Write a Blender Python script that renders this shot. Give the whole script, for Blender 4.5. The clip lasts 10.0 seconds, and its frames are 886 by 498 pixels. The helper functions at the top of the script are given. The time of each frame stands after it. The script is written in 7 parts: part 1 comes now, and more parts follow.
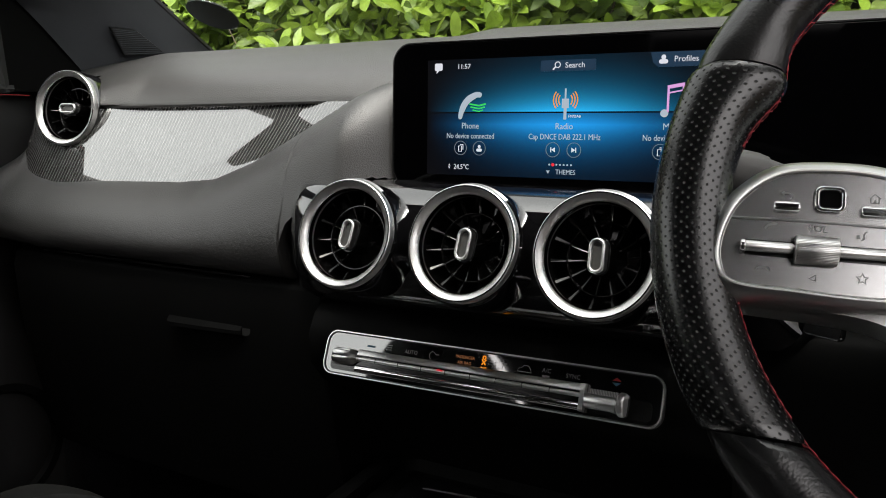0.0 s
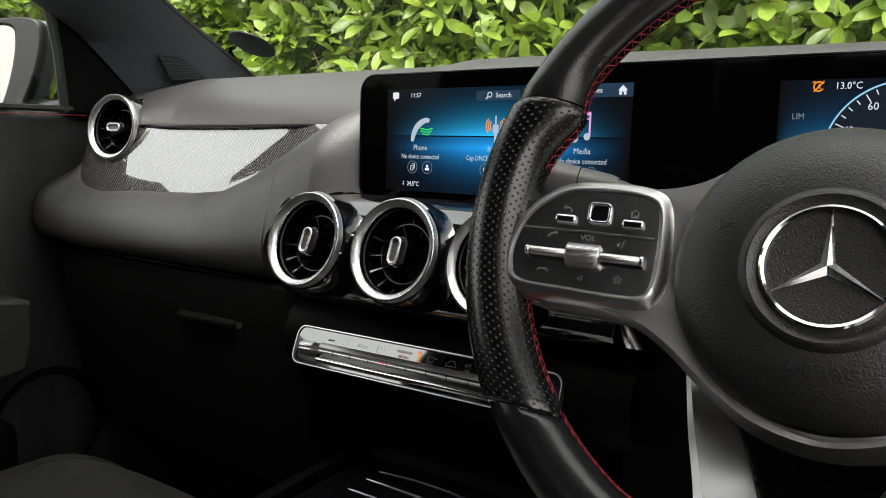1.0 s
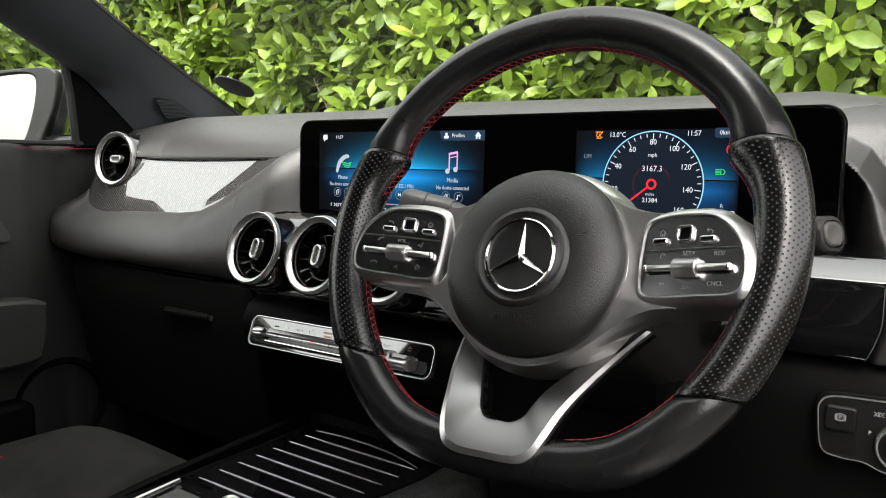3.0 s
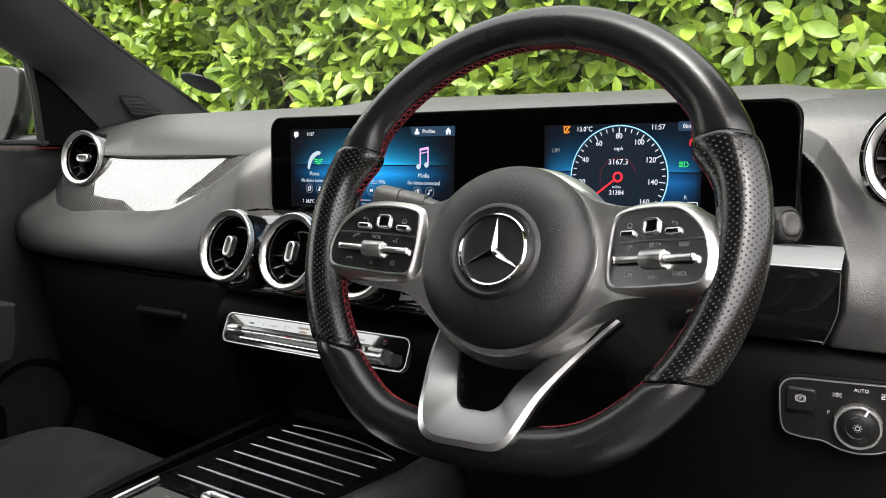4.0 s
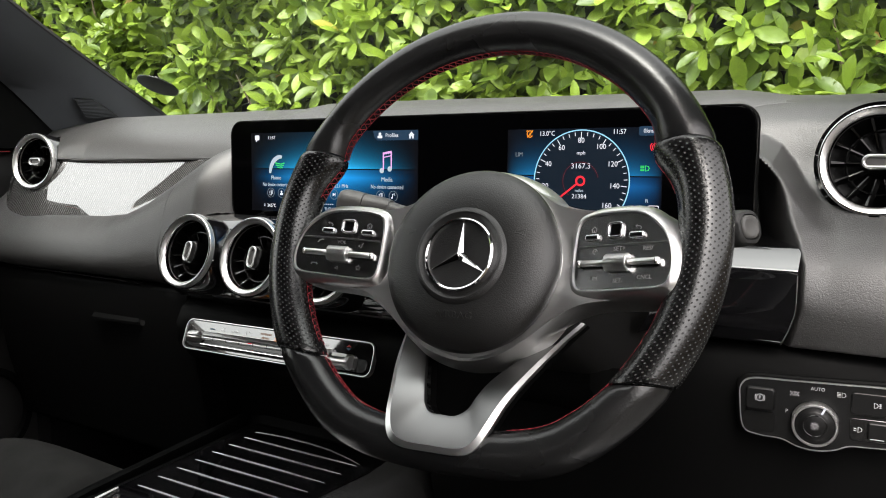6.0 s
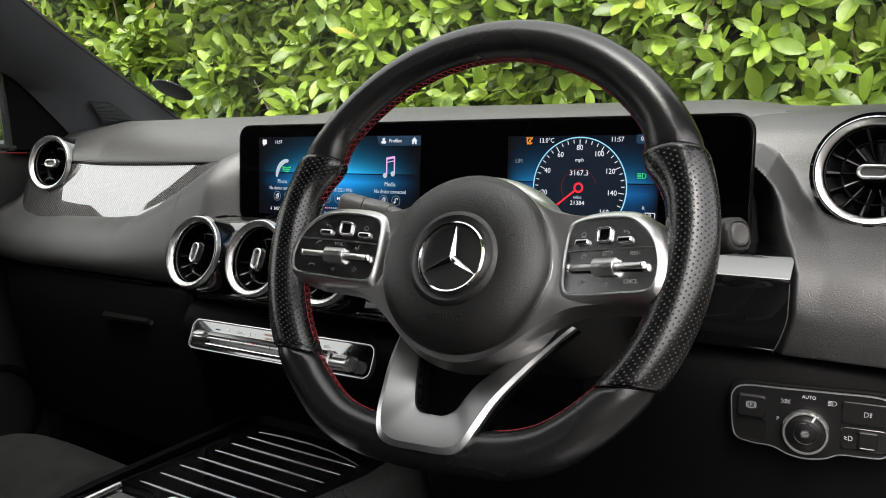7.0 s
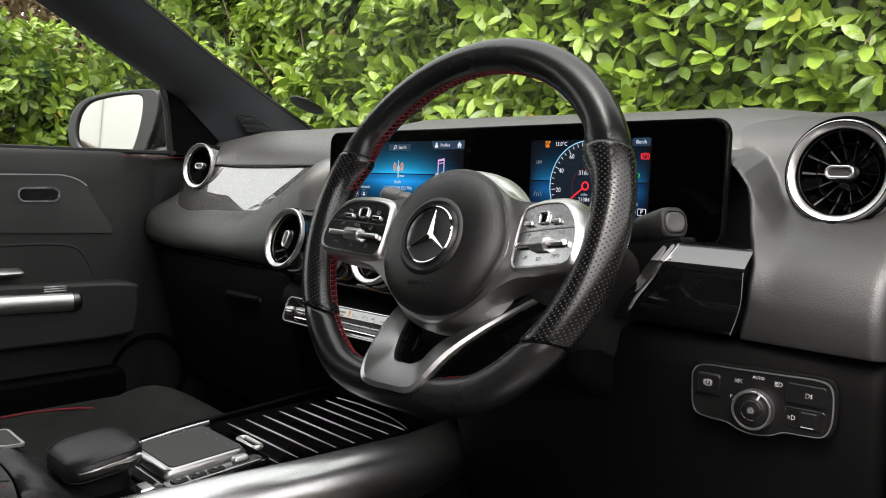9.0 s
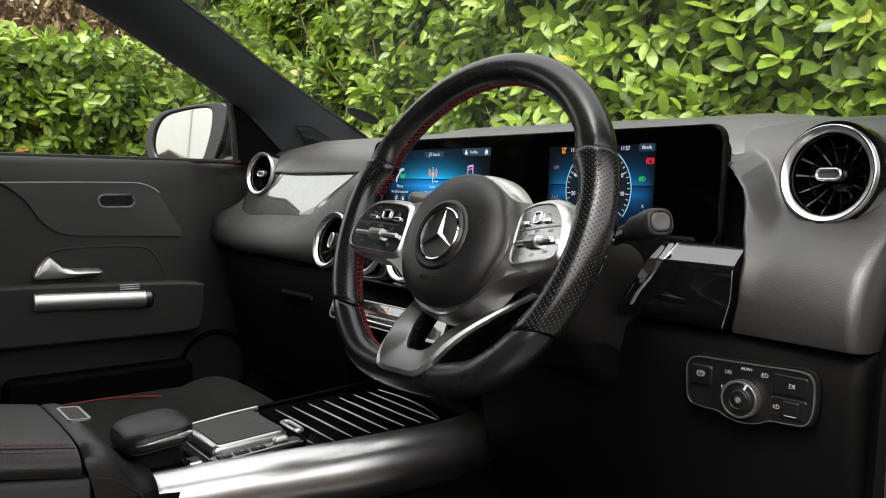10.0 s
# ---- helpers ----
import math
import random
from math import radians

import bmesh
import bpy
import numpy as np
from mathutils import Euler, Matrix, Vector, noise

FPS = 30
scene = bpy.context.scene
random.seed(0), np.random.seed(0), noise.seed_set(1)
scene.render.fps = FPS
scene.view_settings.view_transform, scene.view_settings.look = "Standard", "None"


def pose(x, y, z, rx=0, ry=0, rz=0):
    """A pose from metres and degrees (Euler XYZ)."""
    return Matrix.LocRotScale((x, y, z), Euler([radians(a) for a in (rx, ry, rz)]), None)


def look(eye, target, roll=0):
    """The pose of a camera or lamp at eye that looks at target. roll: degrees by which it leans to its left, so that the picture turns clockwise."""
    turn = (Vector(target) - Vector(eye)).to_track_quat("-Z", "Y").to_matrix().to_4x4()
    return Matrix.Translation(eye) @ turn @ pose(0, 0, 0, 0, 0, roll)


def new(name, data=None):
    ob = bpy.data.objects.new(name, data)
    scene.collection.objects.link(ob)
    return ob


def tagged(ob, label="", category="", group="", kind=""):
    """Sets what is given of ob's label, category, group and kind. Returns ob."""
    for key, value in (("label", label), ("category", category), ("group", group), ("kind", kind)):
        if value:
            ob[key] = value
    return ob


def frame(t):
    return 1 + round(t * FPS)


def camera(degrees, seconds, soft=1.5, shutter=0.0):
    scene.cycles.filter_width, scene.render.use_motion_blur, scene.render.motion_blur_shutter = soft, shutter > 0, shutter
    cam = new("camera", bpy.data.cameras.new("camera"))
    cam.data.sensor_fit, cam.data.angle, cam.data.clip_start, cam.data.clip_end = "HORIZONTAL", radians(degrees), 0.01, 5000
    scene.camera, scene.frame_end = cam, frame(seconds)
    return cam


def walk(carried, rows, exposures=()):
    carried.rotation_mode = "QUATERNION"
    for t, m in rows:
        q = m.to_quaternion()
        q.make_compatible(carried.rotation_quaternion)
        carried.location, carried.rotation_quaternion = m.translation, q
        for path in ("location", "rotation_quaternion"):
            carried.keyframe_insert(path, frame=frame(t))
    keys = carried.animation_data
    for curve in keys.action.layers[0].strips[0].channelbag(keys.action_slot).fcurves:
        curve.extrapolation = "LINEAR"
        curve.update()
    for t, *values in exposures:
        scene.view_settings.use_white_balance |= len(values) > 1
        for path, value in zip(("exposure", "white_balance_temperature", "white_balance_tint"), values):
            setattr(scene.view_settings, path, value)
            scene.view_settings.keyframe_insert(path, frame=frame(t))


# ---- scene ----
cam = camera(58.6, 10.0, 1.0)
PATH = [
    (0, (0.269, 0.009, 1.035), (-0.691, 1.734, 0.714), 0.1),
    (0.5, (0.347, 0.007, 1.034), (-0.741, 1.66, 0.741), 0.5),
    (1, (0.427, 0.01, 1.038), (-0.738, 1.613, 0.765), 0.9),
    (1.5, (0.513, -0.004, 1.047), (-0.692, 1.572, 0.793), 1.1),
    (2, (0.574, -0.033, 1.061), (-0.644, 1.536, 0.824), 1.1),
    (2.5, (0.647, -0.074, 1.054), (-0.569, 1.497, 0.828), 0.9),
    (4, (0.664, -0.115, 1.06), (-0.47, 1.514, 0.81), -0.3),
    (4.5, (0.66, -0.116, 1.061), (-0.438, 1.536, 0.806), -0.5),
    (5, (0.659, -0.117, 1.062), (-0.408, 1.555, 0.808), -0.5),
    (5.5, (0.658, -0.118, 1.062), (-0.388, 1.567, 0.81), -0.4),
    (7, (0.681, -0.117, 1.059), (-0.405, 1.547, 0.835), 0.4),
    (7.5, (0.708, -0.118, 1.052), (-0.446, 1.501, 0.84), 0.6),
    (8, (0.756, -0.113, 1.046), (-0.494, 1.436, 0.846), 0.9),
    (8.5, (0.833, -0.118, 1.043), (-0.516, 1.346, 0.853), 1.2),
    (9, (0.89, -0.106, 1.04), (-0.547, 1.272, 0.856), 1.3),
    (9.5, (0.941, -0.104, 1.037), (-0.572, 1.193, 0.861), 1.2),
    (10, (0.986, -0.102, 1.038), (-0.582, 1.128, 0.869), 1.0),
]
STOPS = 2.70
LIGHTNESS = [(0.0, -0.36), (0.5, -0.33), (1.0, -0.22), (1.5, -0.20), (2.0, -0.11), (2.5, -0.05), (4.0, 0.3), (4.5, 0.33), (5.5, 0.15), (7.0, -0.05), (8.0, -0.16), (9.0, -0.14), (10.0, -0.20)]
walk(cam, [(t, look(eye, target, roll)) for t, eye, target, roll in PATH], [(t, STOPS + s, 6780, 13) for t, s in LIGHTNESS])

# ---- world and light: a pale overcast sky ----
world = bpy.data.worlds.new("overcast_sky")
scene.world = world
world.use_nodes = True
wn, wl = world.node_tree.nodes, world.node_tree.links
wn.clear()
sky = wn.new("ShaderNodeTexSky")
sky.sky_type = "NISHITA"
sky.sun_disc = False
sky.sun_elevation, sky.sun_rotation = radians(60), radians(165)
sky.dust_density, sky.air_density = 4.0, 1.0
pale = wn.new("ShaderNodeHueSaturation")
pale.inputs["Saturation"].default_value = 0.06
back = wn.new("ShaderNodeBackground")
back.inputs["Strength"].default_value = 0.13
wout = wn.new("ShaderNodeOutputWorld")
wl.new(sky.outputs[0], pale.inputs["Color"])
wl.new(pale.outputs[0], back.inputs["Color"])
wl.new(back.outputs[0], wout.inputs["Surface"])
sun = new("sun", bpy.data.lights.new("sun", "SUN"))
sun.data.energy, sun.data.angle, sun.data.color = 1.0, radians(30), (1.0, 0.96, 0.88)
sun.matrix_basis = look((0.9, -3.2, 7.2), (0, 0.6, 1.0))

# ---- materials ----
def nodes_of(name):
    m = bpy.data.materials.new(name)
    m.use_nodes = True
    return m, m.node_tree.nodes, m.node_tree.links, m.node_tree.nodes["Principled BSDF"]


def surface(name, color, rough=0.5, metal=0.0, grain=0.0, grain_scale=600.0, vary=0.12, vary_scale=9.0, coat=0.0, leather=0.0,
            leather_scale=420.0, rough_vary=0.08, spec=0.5, stretch=None, dust=0.0):
    """A procedural surface: broad colour variation, fine grain, optional leather cells, brushing and dust."""
    m, n, l, p = nodes_of(name)
    co = n.new("ShaderNodeTexCoord")
    mp = n.new("ShaderNodeMapping")
    l.new(co.outputs["Object"], mp.inputs["Vector"])
    if stretch:
        mp.inputs["Scale"].default_value = stretch
    big = n.new("ShaderNodeTexNoise")
    big.inputs["Scale"].default_value, big.inputs["Detail"].default_value = vary_scale, 4
    l.new(co.outputs["Object"], big.inputs["Vector"])
    mix = n.new("ShaderNodeMix")
    mix.data_type = "RGBA"
    mix.inputs["A"].default_value = (*[c * (1 - vary) for c in color], 1)
    mix.inputs["B"].default_value = (*[min(1, c * (1 + vary)) for c in color], 1)
    l.new(big.outputs["Fac"], mix.inputs["Factor"])
    tint = mix.outputs["Result"]
    fine = n.new("ShaderNodeTexNoise")
    fine.inputs["Scale"].default_value, fine.inputs["Detail"].default_value = grain_scale, 3
    l.new(mp.outputs[0], fine.inputs["Vector"])
    if dust:
        ramp = n.new("ShaderNodeValToRGB")
        ramp.color_ramp.elements[0].position, ramp.color_ramp.elements[1].position = 0.62, 0.8
        speck = n.new("ShaderNodeTexNoise")
        speck.inputs["Scale"].default_value, speck.inputs["Detail"].default_value = 260.0, 2
        l.new(co.outputs["Object"], speck.inputs["Vector"])
        l.new(speck.outputs["Fac"], ramp.inputs["Fac"])
        times = n.new("ShaderNodeMath")
        times.operation = "MULTIPLY"
        times.inputs[1].default_value = dust
        l.new(ramp.outputs["Color"], times.inputs[0])
        mix2 = n.new("ShaderNodeMix")
        mix2.data_type = "RGBA"
        l.new(times.outputs[0], mix2.inputs["Factor"])
        l.new(tint, mix2.inputs["A"])
        mix2.inputs["B"].default_value = (0.25, 0.24, 0.22, 1)
        tint = mix2.outputs["Result"]
    l.new(tint, p.inputs["Base Color"])
    rr = n.new("ShaderNodeMapRange")
    rr.inputs["To Min"].default_value, rr.inputs["To Max"].default_value = max(0.02, rough - rough_vary), min(1, rough + rough_vary)
    l.new((fine if stretch else big).outputs["Fac"], rr.inputs["Value"])
    l.new(rr.outputs[0], p.inputs["Roughness"])
    p.inputs["Metallic"].default_value = metal
    p.inputs["Specular IOR Level"].default_value = spec
    p.inputs["Coat Weight"].default_value = coat
    p.inputs["Coat Roughness"].default_value = 0.03
    height = None
    if leather:
        warp = n.new("ShaderNodeTexNoise")
        warp.inputs["Scale"].default_value, warp.inputs["Detail"].default_value = leather_scale * 0.35, 3
        l.new(co.outputs["Object"], warp.inputs["Vector"])
        add = n.new("ShaderNodeMix")
        add.data_type = "VECTOR"
        add.inputs["Factor"].default_value = 0.0025
        l.new(co.outputs["Object"], add.inputs["A"])
        l.new(warp.outputs["Color"], add.inputs["B"])
        cell = n.new("ShaderNodeTexVoronoi")
        cell.feature = "SMOOTH_F1"
        cell.inputs["Scale"].default_value, cell.inputs["Smoothness"].default_value = leather_scale, 0.35
        l.new(add.outputs["Result"], cell.inputs["Vector"])
        fold = n.new("ShaderNodeMath")
        fold.operation = "MULTIPLY_ADD"
        fold.inputs[1].default_value = 0.25
        l.new(warp.outputs["Fac"], fold.inputs[0])
        flip = n.new("ShaderNodeMath")
        flip.operation = "SUBTRACT"
        flip.inputs[0].default_value = 1.0
        l.new(cell.outputs["Distance"], flip.inputs[1])
        l.new(flip.outputs[0], fold.inputs[2])
        height = fold.outputs[0]
        bump = n.new("ShaderNodeBump")
        bump.inputs["Strength"].default_value, bump.inputs["Distance"].default_value = leather, 0.0006
        l.new(height, bump.inputs["Height"])
        l.new(bump.outputs[0], p.inputs["Normal"])
    elif grain:
        bump = n.new("ShaderNodeBump")
        bump.inputs["Strength"].default_value, bump.inputs["Distance"].default_value = grain, 0.0004
        l.new(fine.outputs["Fac"], bump.inputs["Height"])
        l.new(bump.outputs[0], p.inputs["Normal"])
    return m


def glow(name, color, strength):
    m, n, l, p = nodes_of(name)
    p.inputs["Base Color"].default_value = (0.004, 0.004, 0.005, 1)
    p.inputs["Roughness"].default_value = 0.35
    p.inputs["Specular IOR Level"].default_value = 0.1
    p.inputs["Emission Color"].default_value = (*color, 1)
    p.inputs["Emission Strength"].default_value = strength
    return m


def glass(name, tint=(0.93, 0.96, 0.95)):
    m, n, l, p = nodes_of(name)
    clear = n.new("ShaderNodeBsdfTransparent")
    clear.inputs["Color"].default_value = (*tint, 1)
    shine = n.new("ShaderNodeBsdfGlossy")
    shine.inputs["Roughness"].default_value = 0.02
    face = n.new("ShaderNodeLayerWeight")
    face.inputs["Blend"].default_value = 0.5
    steep = n.new("ShaderNodeMath")
    steep.operation = "POWER"
    steep.inputs[1].default_value = 5.0
    l.new(face.outputs["Facing"], steep.inputs[0])
    fres = n.new("ShaderNodeMath")
    fres.operation = "MULTIPLY_ADD"
    fres.inputs[1].default_value, fres.inputs[2].default_value = 0.7, 0.02
    l.new(steep.outputs[0], fres.inputs[0])
    mix = n.new("ShaderNodeMixShader")
    l.new(fres.outputs[0], mix.inputs[0])
    l.new(clear.outputs[0], mix.inputs[1])
    l.new(shine.outputs[0], mix.inputs[2])
    l.new(mix.outputs[0], n["Material Output"].inputs["Surface"])
    return m


def perforated(name):
    """Smooth black leather with rows of punched holes, laid out in metres on the grip's own map."""
    m, n, l, p = nodes_of(name)
    uv = n.new("ShaderNodeTexCoord")
    sep = n.new("ShaderNodeSeparateXYZ")
    l.new(uv.outputs["UV"], sep.inputs[0])

    def op(kind, a, b=None):
        o = n.new("ShaderNodeMath")
        o.operation = kind
        for i, v in enumerate((a, b)):
            if v is None:
                continue
            if isinstance(v, (int, float)):
                o.inputs[i].default_value = v
            else:
                l.new(v, o.inputs[i])
        return o.outputs[0]
    a = op("MULTIPLY", sep.outputs["X"], 1 / 0.0046)
    b = op("MULTIPLY", sep.outputs["Y"], 1 / 0.0026)
    row = op("FLOOR", b)
    shift = op("MULTIPLY", op("MODULO", row, 2.0), 0.5)
    fa = op("SUBTRACT", op("FRACT", op("ADD", a, shift)), 0.5)
    fb = op("SUBTRACT", op("FRACT", b), 0.5)
    da = op("MULTIPLY", fa, 0.0046)
    db = op("MULTIPLY", fb, 0.0026)
    dist = op("SQRT", op("ADD", op("MULTIPLY", da, da), op("MULTIPLY", db, db)))
    hole = n.new("ShaderNodeMapRange")
    hole.inputs["From Min"].default_value, hole.inputs["From Max"].default_value = 0.00045, 0.00068
    l.new(dist, hole.inputs["Value"])
    mix = n.new("ShaderNodeMix")
    mix.data_type = "RGBA"
    mix.inputs["A"].default_value, mix.inputs["B"].default_value = (0.050, 0.050, 0.050, 1), (0.004, 0.004, 0.0042, 1)
    l.new(hole.outputs[0], mix.inputs["Factor"])
    l.new(mix.outputs["Result"], p.inputs["Base Color"])
    fine = n.new("ShaderNodeTexNoise")
    fine.inputs["Scale"].default_value = 700
    l.new(uv.outputs["Object"], fine.inputs["Vector"])
    h = op("ADD", hole.outputs[0], op("MULTIPLY", fine.outputs["Fac"], 0.12))
    bump = n.new("ShaderNodeBump")
    bump.inputs["Strength"].default_value, bump.inputs["Distance"].default_value = 0.8, 0.0006
    l.new(h, bump.inputs["Height"])
    l.new(bump.outputs[0], p.inputs["Normal"])
    p.inputs["Roughness"].default_value = 0.24
    gloss = n.new("ShaderNodeMath")
    gloss.operation = "MULTIPLY"
    gloss.inputs[1].default_value = 0.6
    l.new(hole.outputs[0], gloss.inputs[0])
    l.new(gloss.outputs[0], p.inputs["Specular IOR Level"])
    return m


def carbon(name):
    """Glossy pale-grey trim film with a fine slanted weave under clear lacquer."""
    m, n, l, p = nodes_of(name)
    co = n.new("ShaderNodeTexCoord")
    mp = n.new("ShaderNodeMapping")
    mp.inputs["Rotation"].default_value = (0, radians(-14), 0)
    l.new(co.outputs["Object"], mp.inputs["Vector"])
    wave = n.new("ShaderNodeTexWave")
    wave.wave_type, wave.bands_direction = "BANDS", "X"
    wave.inputs["Scale"].default_value = 64
    l.new(mp.outputs[0], wave.inputs["Vector"])
    mix = n.new("ShaderNodeMix")
    mix.data_type = "RGBA"
    mix.inputs["A"].default_value, mix.inputs["B"].default_value = (0.005, 0.005, 0.005, 1), (0.072, 0.072, 0.071, 1)
    l.new(wave.outputs["Fac"], mix.inputs["Factor"])
    l.new(mix.outputs["Result"], p.inputs["Base Color"])
    p.inputs["Roughness"].default_value, p.inputs["Metallic"].default_value = 0.4, 0.0
    p.inputs["Specular IOR Level"].default_value = 0.15
    p.inputs["Coat Weight"].default_value, p.inputs["Coat Roughness"].default_value, p.inputs["Coat IOR"].default_value = 1.0, 0.02, 2.56
    return m


def leaf_material(name):
    m, n, l, p = nodes_of(name)
    geo = n.new("ShaderNodeNewGeometry")
    ramp = n.new("ShaderNodeValToRGB")
    e = ramp.color_ramp.elements
    e[0].position, e[0].color = 0.0, (0.072, 0.122, 0.02, 1)
    e[1].position, e[1].color = 1.0, (0.21, 0.30, 0.048, 1)
    for pos, col in ((0.45, (0.15, 0.23, 0.02, 1)), (0.8, (0.23, 0.325, 0.042, 1)), (0.993, (0.235, 0.35, 0.045, 1)), (0.9965, (0.40, 0.17, 0.03, 1))):
        k = e.new(pos)
        k.color = col
    l.new(geo.outputs["Random Per Island"], ramp.inputs["Fac"])
    co = n.new("ShaderNodeTexCoord")
    noi = n.new("ShaderNodeTexNoise")
    noi.inputs["Scale"].default_value = 3.0
    l.new(co.outputs["Object"], noi.inputs["Vector"])
    vein = n.new("ShaderNodeTexNoise")
    vein.inputs["Scale"].default_value, vein.inputs["Detail"].default_value = 38.0, 4
    l.new(co.outputs["Object"], vein.inputs["Vector"])
    both = n.new("ShaderNodeMix")
    both.inputs["Factor"].default_value = 0.45
    l.new(noi.outputs["Fac"], both.inputs["A"])
    l.new(vein.outputs["Fac"], both.inputs["B"])
    hue = n.new("ShaderNodeHueSaturation")
    vr = n.new("ShaderNodeMapRange")
    vr.inputs["From Min"].default_value, vr.inputs["From Max"].default_value = 0.25, 0.75
    vr.inputs["To Min"].default_value, vr.inputs["To Max"].default_value = 0.65, 1.3
    l.new(both.outputs["Result"], vr.inputs["Value"])
    l.new(vr.outputs[0], hue.inputs["Value"])
    l.new(ramp.outputs["Color"], hue.inputs["Color"])
    l.new(hue.outputs[0], p.inputs["Base Color"])
    p.inputs["Roughness"].default_value = 0.42
    bump = n.new("ShaderNodeBump")
    bump.inputs["Strength"].default_value, bump.inputs["Distance"].default_value = 0.5, 0.01
    l.new(vein.outputs["Fac"], bump.inputs["Height"])
    l.new(bump.outputs[0], p.inputs["Normal"])
    trans = n.new("ShaderNodeBsdfTranslucent")
    l.new(hue.outputs[0], trans.inputs["Color"])
    mix = n.new("ShaderNodeMixShader")
    mix.inputs[0].default_value = 0.35
    l.new(p.outputs[0], mix.inputs[1])
    l.new(trans.outputs[0], mix.inputs[2])
    l.new(mix.outputs[0], n["Material Output"].inputs["Surface"])
    return m


DASH = surface("grained_black_dash_skin", (0.017, 0.0166, 0.0163), 0.45, leather=0.40, leather_scale=950, vary=0.08, dust=0.012, spec=0.8)
BUTTONGREY = surface("grey_button", (0.045, 0.044, 0.042), 0.5, grain=0.2, grain_scale=1400, vary=0.1)
COLUMN = surface("grey_grained_column_plastic", (0.009, 0.0088, 0.0086), 0.5, grain=0.3, grain_scale=1200, vary=0.1, spec=0.2)
STALK = surface("dark_grey_plastic", (0.009, 0.009, 0.009), 0.46, grain=0.2, grain_scale=1400, vary=0.1, spec=0.35)
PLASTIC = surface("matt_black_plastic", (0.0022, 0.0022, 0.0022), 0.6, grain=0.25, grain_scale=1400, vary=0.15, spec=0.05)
DOORSKIN = surface("black_door_skin", (0.023, 0.0228, 0.0228), 0.52, grain=0.3, grain_scale=900, vary=0.12, spec=0.35)
DOORGLOSS = surface("dark_grey_lacquered_trim", (0.040, 0.040, 0.040), 0.36, vary=0.15, rough_vary=0.04, coat=0.15)
PILLAR = surface("dark_grey_pillar_cloth", (0.060, 0.064, 0.070), 0.9, grain=0.5, grain_scale=1800, vary=0.15, spec=0.2)
PIANO = surface("piano_black_lacquer", (0.004, 0.004, 0.0045), 0.04, vary=0.3, rough_vary=0.015, coat=1.0)
PIANO.node_tree.nodes["Principled BSDF"].inputs["Coat IOR"].default_value = 1.85
PLATE = surface("mirror_black_lacquer", (0.004, 0.004, 0.0045), 0.05, vary=0.3, rough_vary=0.015, coat=1.0)
PLATE.node_tree.nodes["Principled BSDF"].inputs["Coat IOR"].default_value = 2.1
GLOSSBLACK = surface("gloss_black_plastic", (0.006, 0.006, 0.006), 0.16, vary=0.2, rough_vary=0.05)
BLADEBLACK = surface("deep_gloss_black", (0.002, 0.002, 0.002), 0.14, vary=0.2, rough_vary=0.03, spec=0.25)
SWITCHBLACK = surface("switch_black", (0.0035, 0.0035, 0.0036), 0.38, grain=0.05, grain_scale=3000, vary=0.1, spec=0.2)
SATIN = surface("satin_silver", (0.62, 0.617, 0.612), 0.32, 1.0, grain=0.03, grain_scale=2500, vary=0.04, rough_vary=0.04)
DARKSATIN = surface("dark_satin_metal", (0.20, 0.20, 0.20), 0.32, 1.0, grain=0.03, grain_scale=2500, vary=0.05, rough_vary=0.05)
SILVER = surface("pale_satin_silver", (0.66, 0.656, 0.65), 0.37, 1.0, grain=0.03, grain_scale=2500, vary=0.03, rough_vary=0.04)
CHROME = surface("chrome", (0.74, 0.74, 0.74), 0.10, 1.0, vary=0.03, rough_vary=0.03)
BRUSHED = surface("brushed_aluminium", (0.55, 0.55, 0.55), 0.27, 1.0, grain=0.03, grain_scale=300, vary=0.04, rough_vary=0.05, stretch=(40, 1.0, 40))
LEATHER = surface("smooth_black_leather", (0.007, 0.007, 0.0072), 0.27, leather=0.12, leather_scale=700, vary=0.2, rough_vary=0.06, dust=0.015)
RESTSKIN = surface("soft_black_leather", (0.010, 0.0098, 0.0097), 0.42, leather=0.4, leather_scale=560, vary=0.2, rough_vary=0.06, dust=0.02)
HUBSKIN = surface("grained_hub_skin", (0.0042, 0.0040, 0.0039), 0.40, leather=0.32, leather_scale=1150, vary=0.08, spec=0.6)
PERF = perforated("perforated_leather")
SUEDE = surface("dark_suede", (0.021, 0.0205, 0.0198), 0.95, grain=0.4, grain_scale=900, vary=0.55, vary_scale=26, spec=0.15)
REDTHREAD = surface("red_thread", (0.28, 0.015, 0.024), 0.7, grain=0.3, grain_scale=3000, vary=0.25, vary_scale=200)
CARBON = carbon("carbon_weave_trim")
SCREENGLASS = surface("display_glass", (0.0004, 0.0004, 0.0005), 0.05, vary=0.2, rough_vary=0.02, spec=0.03)
RUBBER = surface("black_rubber", (0.010, 0.010, 0.010), 0.7, grain=0.2, vary=0.2)
MIRROR = surface("mirror_glass", (0.27, 0.266, 0.248), 0.025, 1.0, vary=0.01, rough_vary=0.005)
PANE = glass("window_glass")
REARDIM = glass("skylight_cutting_pane", (0.045, 0.048, 0.046))
LEAF = leaf_material("laurel_leaf")
TWIG = surface("twig_bark", (0.10, 0.075, 0.045), 0.85, grain=0.5, grain_scale=120, vary=0.4)
SHADE = surface("hedge_inner_shade", (0.022, 0.034, 0.010), 0.95, grain=0.6, grain_scale=40, vary=0.7, vary_scale=5)
PAINT = surface("grey_car_paint", (0.10, 0.105, 0.11), 0.25, 0.3, vary=0.05, coat=1.0)
